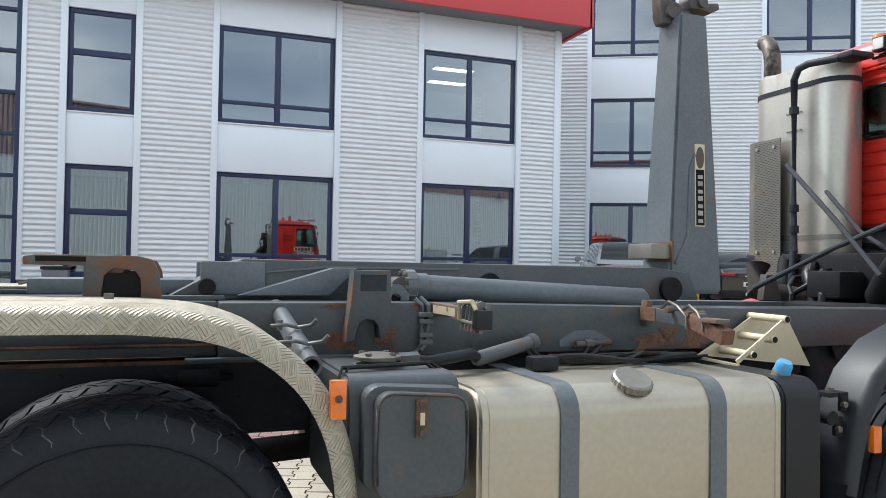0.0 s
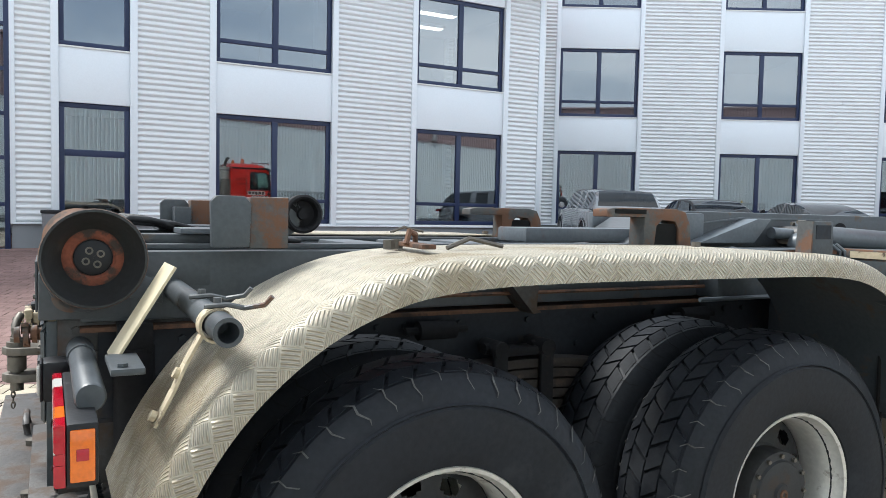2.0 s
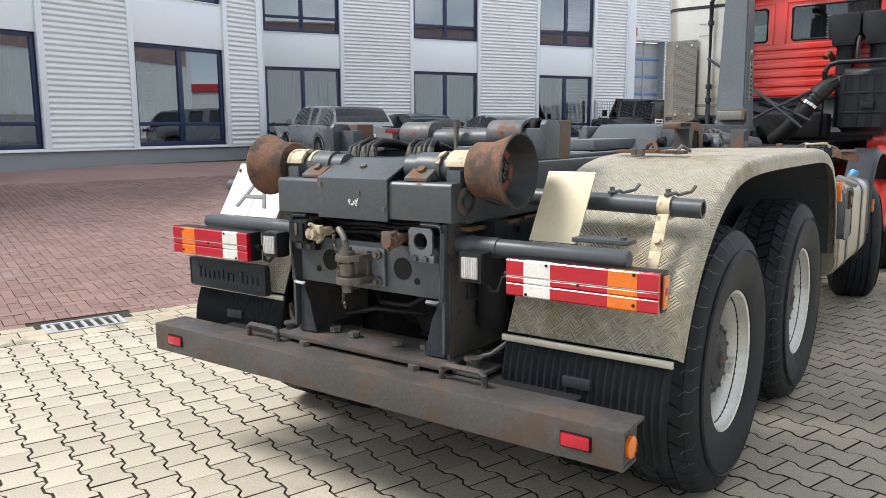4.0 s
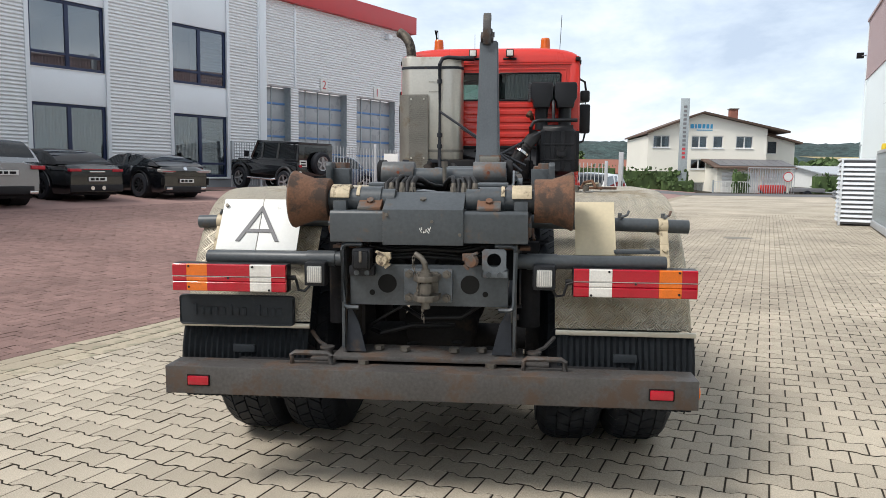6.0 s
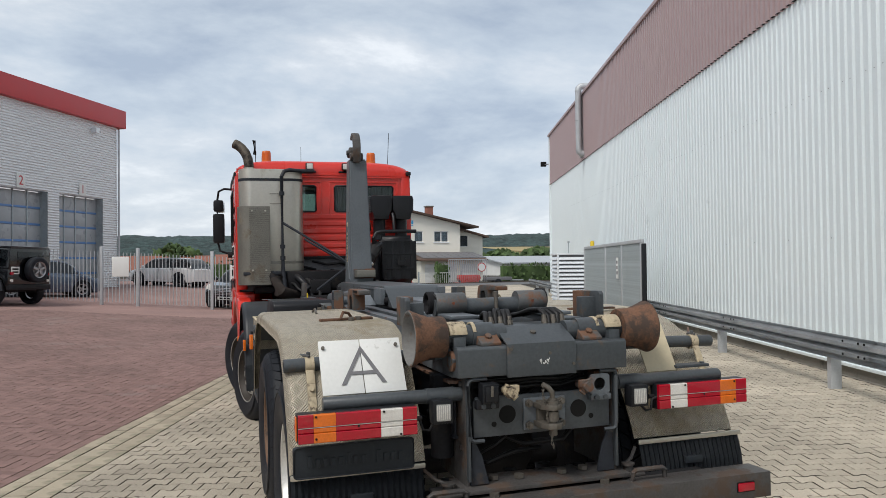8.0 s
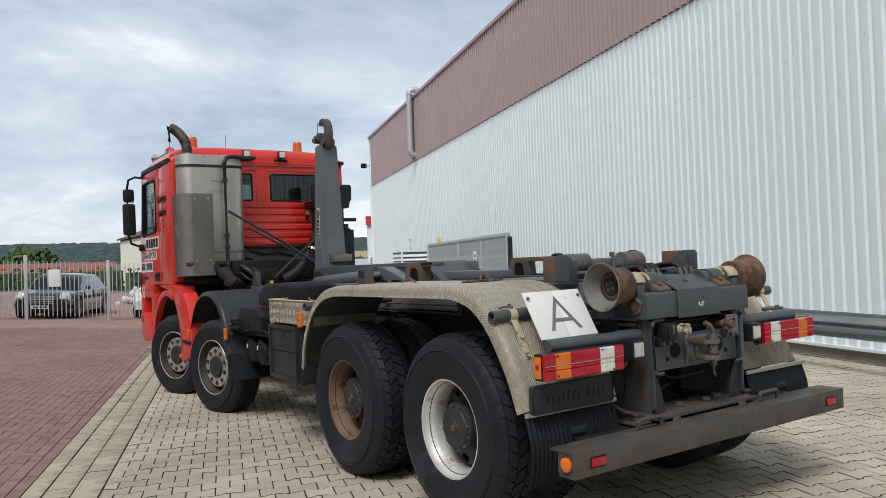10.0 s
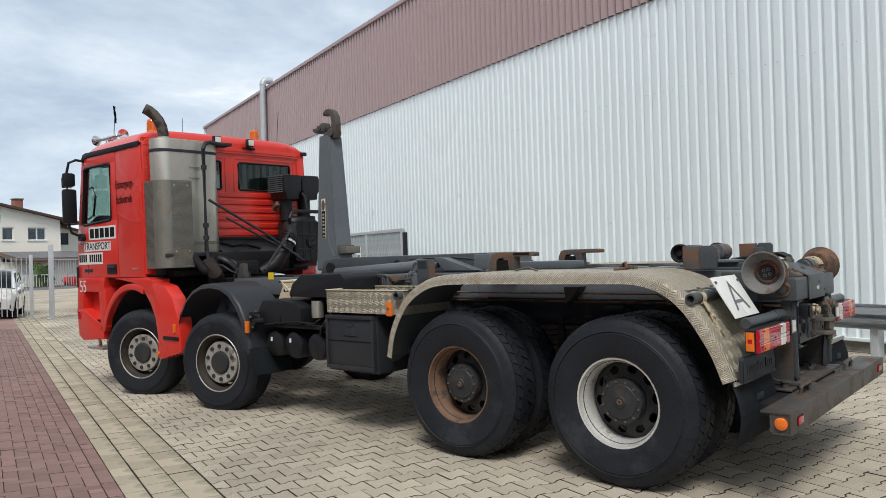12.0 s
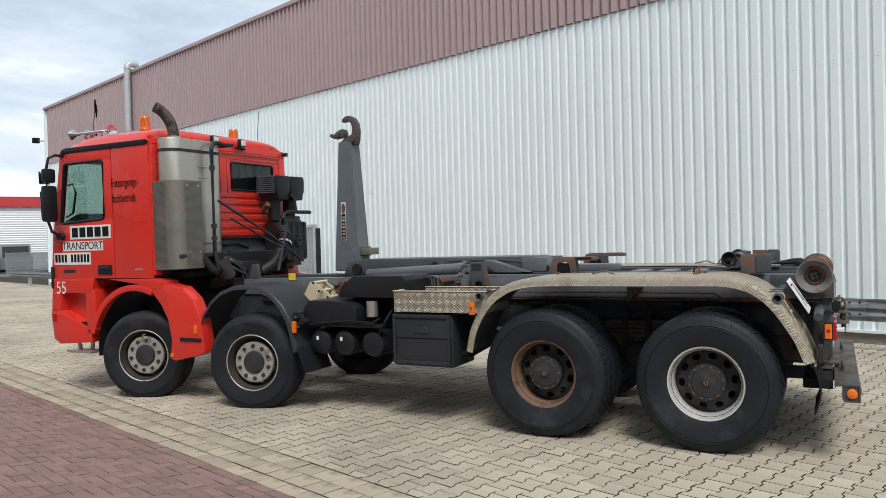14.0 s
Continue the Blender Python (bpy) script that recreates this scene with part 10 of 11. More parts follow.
number_plate(c, -2.185, 0.52, -1)
fit_box(c, "diffuser", M_PLASTIC, -2.13, -0.72, 0.72, 0.19, 0.36, 0.08)
# black strip paints the shade line of the tail's crease
fit_box(c, "tail_crease_shade", M_INKSHADE, -2.16, -0.85, 0.85, 0.655, 0.668, 0.02)

# black off-roader
c = thing("off_roader", "black boxy off-road car with a spare wheel on its tail", "car", "parked cars", at=stand(22.98, 12.4, 54) @ Matrix.Diagonal((1.08, 1.03, 1.05, 1)))
bm = prism(bmesh.new(), [(-1.95, 0.62), (-1.95, 1.13), (0.72, 1.13), (0.74, 1.10), (1.85, 1.06), (1.92, 1.0), (1.92, 0.62), (1.82, 0.62), (1.74, 0.82), (1.56, 0.93), (1.06, 0.93), (0.88, 0.82), (0.80, 0.60), (-0.80, 0.60), (-0.88, 0.82), (-1.06, 0.93), (-1.56, 0.93), (-1.74, 0.82), (-1.82, 0.62)], "y", -0.79, 0.79, 0.02)
part("body", bm, M_BLACKCAR, c)
part("bonnet", box(bmesh.new(), 0.78, 1.84, -0.56, 0.56, 1.05, 1.13, 0.03), M_BLACKCAR, c)
part("underbody", box(bmesh.new(), -1.7, 1.7, -0.55, 0.55, 0.42, 0.9, 0.03), M_UNDER, c)
for sy in (1, -1):
    for x0, x1 in ((0.12, 0.66), (-0.78, 0.04), (-1.82, -0.86)):
        b0, b1 = x0, x1
        bm = bmesh.new()
        bm.faces.new([bm.verts.new(p) for p in ((b0, sy * 0.775, 1.2), (b1, sy * 0.775, 1.2), (b1 - (0.22 if x1 == 0.66 else 0), sy * 0.70, 1.72), (b0, sy * 0.70, 1.72))])
        bmesh.ops.solidify(bm, geom=bm.faces, thickness=0.008)
        part("side_window", bm, M_DARKGLASS, c, smooth=0)
    part("waist_panel", box(bmesh.new(), -1.93, 0.68, sy * 0.76 - 0.02, sy * 0.76 + 0.02, 1.128, 1.21, 0.006), M_BLACKCAR, c)
    for x0, x1 in ((0.68, 0.42), (0.08, 0.08), (-0.82, -0.82), (-1.89, -1.89)):
        part("pillar", tube(bmesh.new(), [(x0, sy * 0.775, 1.18), (x1, sy * 0.70, 1.76)], 0.045, 6), M_BLACKCAR, c)
    part("running_board", tube(bmesh.new(), [(0.78, sy * 0.78, 0.5), (0.7, sy * 0.9, 0.46), (-0.7, sy * 0.9, 0.46), (-0.78, sy * 0.78, 0.5)], 0.04, 8), M_CHROME, c, "chrome side step")
    for a in (1.31, -1.31):
        car_wheel(c, a, sy * 0.74, 0.40, 0.26, M_ALLOY, 5)
        lip = [(a + 0.46 * math.cos(q * math.pi / 10), sy * 0.82, 0.47 + 0.45 * math.sin(q * math.pi / 10)) for q in range(11)]
        part("arch_flare", tube(bmesh.new(), lip, 0.055, 6), M_FENDER, c, "grey plastic wheel arch")
    part("mirror", box(bmesh.new(), 0.72, 0.80, sy * 0.95 - 0.09, sy * 0.95 + 0.09, 1.2, 1.42, 0.02), M_PLASTIC, c)
    part("tail_lamp", cyl(bmesh.new(), (-1.96, sy * 0.68, 1.0), (-2.0, sy * 0.68, 1.0), 0.05, n=12), M_LRED, c)
    part("reversing_lamp", cyl(bmesh.new(), (-1.96, sy * 0.68, 0.78), (-2.0, sy * 0.68, 0.78), 0.045, n=12), M_LWHITE, c)
part("roof", box(bmesh.new(), -1.95, 0.46, -0.74, 0.74, 1.74, 1.83, 0.04), M_BLACKCAR, c)
part("tailgate", box(bmesh.new(), -1.96, -1.90, -0.76, 0.76, 1.13, 1.76, 0.015), M_BLACKCAR, c)
part("rear_window", box(bmesh.new(), -1.972, -1.962, -0.5, 0.5, 1.25, 1.66, 0.003), M_DARKGLASS, c)
bm = bmesh.new()
bm.faces.new([bm.verts.new(p) for p in ((0.72, -0.74, 1.14), (0.72, 0.74, 1.14), (0.46, 0.68, 1.74), (0.46, -0.68, 1.74))])
bmesh.ops.solidify(bm, geom=bm.faces, thickness=0.008)
part("windscreen", bm, M_DARKGLASS, c, smooth=0)
part("rear_bumper", box(bmesh.new(), -2.02, -1.88, -0.78, 0.78, 0.5, 0.66, 0.02), M_PLASTIC, c)
spare = part("spare_wheel", lathe(bmesh.new(), [(0.24, -0.12), (0.36, -0.12), (0.39, -0.09), (0.39, 0.09), (0.36, 0.12), (0.25, 0.12), (0.24, 0.05)], (-2.1, -0.12, 1.12), (-1, 0, 0), 28), M_RUBBER, c)
bm = lathe(bmesh.new(), [(0.25, 0.122), (0.22, 0.1), (0.21, 0.04), (0.0, 0.03)], (-2.1, -0.12, 1.12), (-1, 0, 0), 28)
for k in range(5):
    box(bm, -0.085, -0.045, -0.035, 0.035, 0.02, 0.23, 0.006, Matrix.Translation((-2.12, -0.12, 1.12)) @ Matrix.Rotation(k * math.tau / 5, 4, "X"))
part("rim", bm, M_ALLOY, spare, "silver alloy rim")
fit_box(c, "number_plate", M_SIGN, -1.985, 0.42, 0.72, 0.98, 1.2, 0.012, "white plate")
for z in (1.04, 1.13):
    fit_box(c, "plate_bar", M_INKSHADE, -1.9925, 0.46, 0.68, z - 0.025, z + 0.025, 0.003)

# cars behind the fence
c = car("blue_grey_hatchback", "blue-grey hatchback parked behind the fence", M_BLUECAR, stand(27.4, 11.3, -66), (2.05, -1.95, 0.87, 0.22), (1.25, -1.25), (0.32, 0.21),
        [(-1.95, 0.9), (-1.75, 1.02), (0.6, 0.95), (1.2, 0.92), (1.85, 0.75), (2.05, 0.6)], (1.2, 0.4, -1.3, -1.85, 1.45), doors=2)
door_seams(c, [0.95, -0.02, -0.95], 0.866, 0.35, 0.92)
c = car("white_estate_car", "white estate car parked on the far paving", M_WHITECAR, stand(40.6, 7.0, 50), (2.4, -2.35, 0.94, 0.26), (1.45, -1.42), (0.39, 0.25),
        [(-2.35, 0.98), (-2.1, 1.10), (0.7, 1.02), (1.5, 0.98), (2.2, 0.82), (2.4, 0.62)], (1.3, 0.35, -1.55, -2.25, 1.60), doors=2, rim=M_PLASTIC, roof_mat=M_BLACKCAR)
door_seams(c, [1.0, 0.0, -1.0], 0.965, 0.4, 1.05)
c = car("dark_limousine", "dark grey saloon with a chrome grille, behind the fence", M_BLACKCAR, stand(24.75, 3.55, 155), (2.4, -2.65, 0.95, 0.2), (1.55, -1.55), (0.35, 0.25),
        [(-2.65, 0.85), (-2.4, 0.98), (-1.6, 1.0), (0.8, 0.95), (1.3, 0.94), (2.1, 0.82), (2.4, 0.62)], (1.15, 0.25, -1.0, -1.85, 1.47), doors=2)
for k in range(5):
    fit_box(c, "grille_bar", M_CHROME, 2.41, -0.42, 0.42, 0.5 + 0.055 * k, 0.525 + 0.055 * k, 0.04)
for sy in (1, -1):
    part("headlamp", lathe(bmesh.new(), [(0, 0.05), (0.13, 0.03), (0.18, 0), (0, -0.06)], (2.24, sy * 0.7, 0.70), (0.8, sy * 0.45, 0.25), 16), M_LWHITE, c, "clear headlamp")
door_seams(c, [1.0, -0.05, -1.1], 0.945, 0.35, 0.93)
number_plate(c, 2.44, 0.38)
c = car("white_compact_car", "small white car facing the fence", M_WHITECAR, stand(23.45, 0.35, 155), (1.9, -1.9, 0.85, 0.24), (1.2, -1.2), (0.31, 0.2),
        [(-1.9, 0.95), (-1.7, 1.02), (0.6, 0.97), (1.1, 0.93), (1.7, 0.78), (1.9, 0.62)], (1.15, 0.3, -1.2, -1.75, 1.5), doors=2)
for sy in (1, -1):
    part("headlamp", lathe(bmesh.new(), [(0, 0.05), (0.12, 0.03), (0.17, 0), (0, -0.06)], (1.72, sy * 0.62, 0.74), (0.75, sy * 0.5, 0.35), 16), M_LWHITE, c, "clear headlamp")
    fit_box(c, "fog_lamp", M_INKSHADE, 1.84, sy * 0.58 - 0.13, sy * 0.58 + 0.13, 0.32, 0.44, 0.08)
fit_box(c, "grille", M_INKSHADE, 1.88, -0.45, 0.45, 0.32, 0.52, 0.06)
number_plate(c, 1.925, 0.56)

# ---- the house across the street ----
HX = 64.8
house = thing("house", "cream two-storey house with a low brown gable roof", "house", at=Matrix.Translation((HX, -13.6, -0.45)))
gable = [(4.75, 0), (4.75, 5.55), (0, 7.3), (-5.7, 6.02), (-5.7, 0)]
WIN = [(4.3, 2.8, 4.25, 5.35), (0.9, -0.5, 4.25, 5.35), (-1.0, -1.9, 4.25, 5.35), (-3.0, -4.5, 4.25, 5.35), (0.9, -0.5, 2.35, 3.25), (-1.0, -1.9, 2.35, 3.25), (-3.0, -4.5, 2.6, 3.25), (0.7, -0.4, 0.3, 1.2)]
ycuts = sorted({4.75, -5.7} | {v for w in WIN for v in w[:2]})
zcuts = sorted({0.0, 5.36} | {v for w in WIN for v in w[2:]})
bm = bmesh.new()
for y0, y1 in zip(ycuts, ycuts[1:]):
    for z0, z1 in zip(zcuts, zcuts[1:]):
        if not any(w[1] - 1e-6 <= y0 and y1 <= w[0] + 1e-6 and w[2] - 1e-6 <= z0 and z1 <= w[3] + 1e-6 for w in WIN):
            box(bm, 0, 0.35, y0, y1, z0, z1)
prism(bm, [(4.75, 5.36), (4.75, 5.5), (0, 7.3), (-5.7, 6.02), (-5.7, 5.36)], "x", 0, 0.35)
bmesh.ops.remove_doubles(bm, verts=bm.verts, dist=0.001)
part("wall", bm, M_HOUSE, house, smooth=0)
part("wall", box(bmesh.new(), 0.352, 12, 4.4, 4.75, 0, 5.35), M_HOUSE, house)
part("wall", box(bmesh.new(), 0.352, 12, -5.7, -5.35, 0, 6.0), M_HOUSE, house)
part("wall", prism(bmesh.new(), gable, "x", 12.0, 12.35), M_HOUSE, house)
part("floor_slab", box(bmesh.new(), 0.36, 11.99, -5.34, 4.39, 3.4, 3.6), M_ROOM, house)
part("back_room", box(bmesh.new(), 4.0, 4.2, -5.34, 4.39, 0, 5.3), M_ROOM, house)
for sgn, (y0, z0, y1, z1) in enumerate(((0.0, 7.33, 5.0, 5.43), (0.0, 7.33, -7.5, 5.66))):
    part("roof", prism(bmesh.new(), [(y0, z0), (y1, z1), (y1, z1 + 0.16), (y0, z0 + 0.16)], "x", -0.5, 12.7), M_ROOF, house)
    part("verge_board", prism(bmesh.new(), [(y0, z0 - 0.01), (y1, z1 - 0.01), (y1, z1 + 0.17), (y0, z0 + 0.17)], "x", -0.56, -0.503), M_WOODTRIM, house)
chim = part("chimney", box(bmesh.new(), 4.0, 4.8, -4.2, -3.5, 5.9, 8.05, 0.02), M_BRICK, house)
part("chimney_cap", box(bmesh.new(), 3.92, 4.88, -4.28, -3.42, 8.052, 8.15, 0.02), M_CONC, chim)
for w in WIN:
    wp = part("window", box(bmesh.new(), 0.14, 0.155, w[1] + 0.04, w[0] - 0.04, w[2] + 0.04, w[3] - 0.04), M_GLASS, house, smooth=0)
    bm = bmesh.new()
    mid = (w[0] + w[1]) / 2
    for q in ((w[1], w[1] + 0.08, w[2], w[3]), (w[0] - 0.08, w[0], w[2], w[3]), (w[1] + 0.08, w[0] - 0.08, w[2], w[2] + 0.08), (w[1] + 0.08, w[0] - 0.08, w[3] - 0.08, w[3])):
        box(bm, 0.08, 0.138, q[0], q[1], q[2], q[3])
    if w[0] - w[1] > 1.2:
        box(bm, 0.08, 0.138, mid - 0.05, mid + 0.05, w[2] + 0.08, w[3] - 0.08)
    part("frame", bm, M_WHITE, wp)
    part("sill", box(bmesh.new(), -0.08, 0.13, w[1] - 0.06, w[0] + 0.06, w[2] - 0.06, w[2] - 0.004), M_PANEL, wp)
    part("curtain", box(bmesh.new(), 0.4, 0.43, w[1] + 0.1, w[1] + (w[0] - w[1]) * 0.45, w[2] + 0.05, w[3] - 0.05), M_WHITE, wp)
for a, b in ((1.6, 1.2), (1.05, 0.75), (0.65, 0.5), (0.4, 0.1), (0.0, -0.25), (-0.35, -0.6), (-0.7, -0.9)):
    part("sign_bar", box(bmesh.new(), -0.03, -0.002, b, a, 6.0, 6.38), M_BLUESIGN, house)
part("sign_bar", box(bmesh.new(), -0.03, -0.002, -0.9, 0.5, 5.82, 5.9), M_BLUESIGN, house)
annex = thing("house_annex", "cream side wing of the house with a small window", "house", at=Matrix.Translation((HX + 1.6, -19.3, -0.45)))
part("wall", box(bmesh.new(), 0, 8, -3.0, -0.02, 0, 4.9), M_HOUSE, annex)
part("roof", prism(bmesh.new(), [(0.0, 5.65), (-3.5, 4.75), (-3.5, 4.93), (0.0, 5.83)], "x", -0.5, 8.5), M_ROOF, annex)
part("gable_wall", prism(bmesh.new(), [(-0.02, 4.9), (-0.02, 5.62), (-2.9, 4.9)], "x", 0, 0.3), M_HOUSE, annex)
for z in (3.9, 2.1):
    w = part("window", box(bmesh.new(), -0.03, 0.0 - 0.004, -1.35, -0.6, z, z + 1.05 - (0.5 if z < 3 else 0)), M_DARKGLASS, annex)
    part("frame", box(bmesh.new(), -0.02, -0.003, -1.42, -0.53, z - 0.07, z - 0.005), M_WHITE, w)

garage = thing("garage", "low white garage with two roller doors and a shallow dark roof", "garage", at=Matrix.Translation((HX - 4.5, -17.6, -0.45)))
part("wall", box(bmesh.new(), 0.3, 4.45, -2.4, 3.6, 0, 2.42), M_HOUSE, garage)
for y0, y1 in ((0.2, 3.2), (-1.9, -0.3)):
    d = part("roller_door", box(bmesh.new(), 0.24, 0.296, y0, y1, 0, 2.1), M_WHITE, garage)
    for k in range(5):
        part("door_ridge", box(bmesh.new(), 0.222, 0.239, y0, y1, 0.12 + k * 0.4, 0.44 + k * 0.4, 0.006), M_WHITE, d)
part("roof", prism(bmesh.new(), [(-0.4, 2.42), (4.45, 3.15), (4.45, 3.28), (-0.4, 2.54)], "y", -2.7, 4.0), M_ROOF, garage)
part("side_gable", prism(bmesh.new(), [(0.3, 2.42), (4.45, 2.42), (4.45, 3.1)], "y", -2.4, -2.1), M_BRICK, garage)
for k in range(8):
    part("solar_panel", box(bmesh.new(), 0.2, 3.9, 3.4 - k * 0.78 - 0.74, 3.4 - k * 0.78, 0.0, 0.05, 0.0, Matrix.Translation((0, 0, 2.62)) @ Matrix.Rotation(-math.atan2(0.73, 4.85), 4, "Y")), M_TRIMGREY, garage)

pylon = thing("pylon_sign", "tall grey sign pylon with dark and red lettering bars", "sign", at=Matrix.Translation((60.0, -10.95, -0.35)) @ Matrix.Rotation(radians(-10), 4, "Z"))
part("slab", box(bmesh.new(), -0.15, 0.15, -0.36, 0.36, 0, 8.1, 0.02), M_GATE, pylon)
for k in range(13):
    part("letter_bar", box(bmesh.new(), -0.17, -0.152, -0.16, 0.10, 3.1 + k * 0.35, 3.30 + k * 0.35), M_NUM if k in (0, 1, 2) else M_TRIMGREY, pylon)
for k, (x, y, l, a, h, w) in enumerate(((60.6, -6.0, 5.5, -90, 2.0, 1.6), (59.6, -9.2, 2.6, -90, 1.1, 1.2), (59.0, -21.3, 4.2, -95, 1.75, 1.2), (58.8, -25.8, 4.5, -95, 1.7, 1.2), (59.0, -14.9, 1.2, -90, 1.9, 1.0), (57.8, 6.0, 11.0, -91, 2.2, 1.8))):
    hedge(x, y, x + l * math.cos(radians(a)), y + l * math.sin(radians(a)), -0.5, h + 0.4, w, 30 + k, "clipped green garden hedge beside the street")

wg = thing("garden_gate", "white tubular gate before the garage", "gate", at=Matrix.Translation((58.6, -13.2, -0.4)))
for z in (0.25, 1.25):
    part("rail", box(bmesh.new(), -0.03, 0.03, -4.0, 0, z, z + 0.06), M_WHITE, wg)
wb = bar_mesh("white_bar", 0.035, 0.035, 1.0, M_WHITE)
for k in range(21):
    o = new("bar", wb)
    o.parent = wg
    o.matrix_basis = Matrix.Translation((0, -k * 0.2, 0.28))
for y in (0.0, -4.0):
    part("post", box(bmesh.new(), -0.06, 0.06, y - 0.06, y + 0.06, 0, 1.4), M_GATE, wg)
cage = thing("yard_gate", "open grey mesh gate with a round white sign", "gate", at=Matrix.Translation((57.4, -15.6, -0.4)))
for z in (0.1, 2.4):
    part("rail", box(bmesh.new(), -0.03, 0.03, -3.6, 0, z, z + 0.07), M_GALV, cage)
cb = bar_mesh("cage_bar", 0.045, 0.04, 2.3, M_GALV)
for k in range(20):
    o = new("bar", cb)
    o.parent = cage
    o.matrix_basis = Matrix.Translation((0, -k * 0.19, 0.12))
part("round_sign", cyl(bmesh.new(), (-0.05, -3.1, 1.75), (-0.08, -3.1, 1.75), 0.36, n=24), M_SIGN, cage, "round white sign with a red rim")
part("sign_rim", lathe(bmesh.new(), [(0.33, 0.0), (0.37, 0.01), (0.40, 0.0)], (-0.082, -3.1, 1.75), (-1, 0, 0), 24), M_NUM, cage)
mach = thing("red_machine", "red farm implement parked behind the mesh gate", "machine", at=Matrix.Translation((58.6, -17.9, -0.4)) @ Matrix.Diagonal((0.7, 0.7, 0.85, 1)))
part("hopper", prism(bmesh.new(), [(-1.5, 0.9), (-1.2, 0.45), (1.2, 0.45), (1.5, 0.9), (1.3, 1.25), (-1.3, 1.25)], "x", -0.6, 0.6, 0.03), M_CAB, mach)
part("beam", box(bmesh.new(), -0.7, 0.7, -1.9, 1.9, 0.38, 0.46, 0.02), M_CAB, mach)
for y in (-1.3, 1.3):
    part("wheel", lathe(bmesh.new(), [(0.15, -0.1), (0.36, -0.1), (0.4, 0), (0.36, 0.1), (0.15, 0.1)], (-0.3, y, 0.4), (0, 1, 0), 20, True), M_RUBBER, mach)
trl = thing("car_trailer", "low dark trailer parked beside the hedge", "trailer", at=Matrix.Translation((57.8, -20.4, -0.35)) @ Matrix.Rotation(radians(80), 4, "Z"))
part("bed", box(bmesh.new(), -1.2, 1.2, -0.7, 0.7, 0.5, 0.8, 0.03), M_TRIMGREY, trl)
part("drawbar", box(bmesh.new(), -2.4, -1.2, -0.05, 0.05, 0.45, 0.55, 0.01), M_GALV, trl)
for y in (-0.8, 0.8):
    part("wheel", lathe(bmesh.new(), [(0.12, -0.09), (0.3, -0.09), (0.33, 0), (0.3, 0.09), (0.12, 0.09)], (0.1, y, 0.33), (0, 1, 0), 18, True), M_RUBBER, trl)

# long low buildings and roofs beyond
def low_house(name, label, x, y, deg, length, depth, eave, ridge, wall, roof, holes=0, z=-0.5):
    ob = thing(name, label, "building", at=Matrix.Translation((x, y, z)) @ Matrix.Rotation(radians(deg), 4, "Z"))
    prof = [(0, 0), (0, eave), (depth / 2, ridge - 0.1), (depth, eave), (depth, 0)]
    part("wall", prism(bmesh.new(), prof, "y", 0, length), wall, ob, smooth=0)
    for a, b in (((-0.5, eave - 0.12), (depth / 2, ridge)), ((depth + 0.5, eave - 0.12), (depth / 2, ridge))):
        part("roof", prism(bmesh.new(), [a, b, (b[0], b[1] + 0.15), (a[0], a[1] + 0.15)], "y", -0.5, length + 0.5), roof, ob, smooth=0)
    for k in range(holes):
        yy = (k + 0.5) * length / holes
        w = part("window", box(bmesh.new(), -0.03, -0.004, yy - 0.5, yy + 0.5, eave - 1.35, eave - 0.45), M_DARKGLASS, ob)
        part("frame", box(bmesh.new(), -0.045, -0.032, yy - 0.04, yy + 0.04, eave - 1.35, eave - 0.45), M_WHITE, w)
    return ob


low_house("long_hall", "long low white hall with a pale grey roof", 88, -57, 8, 25, 12, 2.2, 3.0, M_WHITE, M_GALV, 9)
low_house("low_house", "low house with a red tiled roof", 92, 4, 4, 14, 9, 1.8, 3.4, M_HOUSE, M_BRICK, 4)
low_house("low_house", "low house with a red tiled roof", 96, -12, -4, 15, 9, 1.9, 3.6, M_HOUSE, M_BRICK, 4)
low_house("low_house", "far white house among the trees", 150, 40, 0, 14, 9, 3.5, 6, M_WHITE, M_BRICK, 4)
low_house("low_house", "far white house among the trees", 160, 22, 10, 12, 9, 3.2, 5.4, M_HOUSE, M_ROOF, 4)

shop = thing("far_depot", "grey clad depot with a red fascia across the street", "building", at=Matrix.Translation((63.8, -30.2, -0.3)) @ Matrix.Rotation(radians(237), 4, "Z"))
bm = waved(0, 26, 0.0, 6.1, 0.2, 0.03, False, -1)
part("cladding", bm, M_CORR, shop)
part("wall", box(bmesh.new(), 0, 26, 0.05, 12, 0, 6.1), M_CORR, shop)
part("fascia", box(bmesh.new(), -0.1, 26.1, -0.3, -0.06, 6.1, 7.0), M_FASCIA, shop)
part("roof", box(bmesh.new(), 0, 26, -0.05, 12, 6.11, 6.9), M_PANEL, shop)
van = thing("parked_lorry", "dark lorry cab parked behind the far fence", "lorry", at=Matrix.Translation((57.5, -28.3, -0.2)) @ Matrix.Rotation(radians(150), 4, "Z"))
part("cab", prism(bmesh.new(), [(-1.0, 0.5), (1.0, 0.5), (1.05, 1.5), (0.75, 2.5), (-1.0, 2.6)], "y", -1.1, 1.1, 0.06), M_TRIMGREY, van)
part("windscreen", prism(bmesh.new(), [(1.055, 1.52), (0.79, 2.38), (0.81, 2.39), (1.075, 1.53)], "y", -0.95, 0.95), M_DARKGLASS, van)
part("load_bed", box(bmesh.new(), -5.0, -1.1, -1.15, 1.15, 0.8, 1.5, 0.03), M_GREY, van)
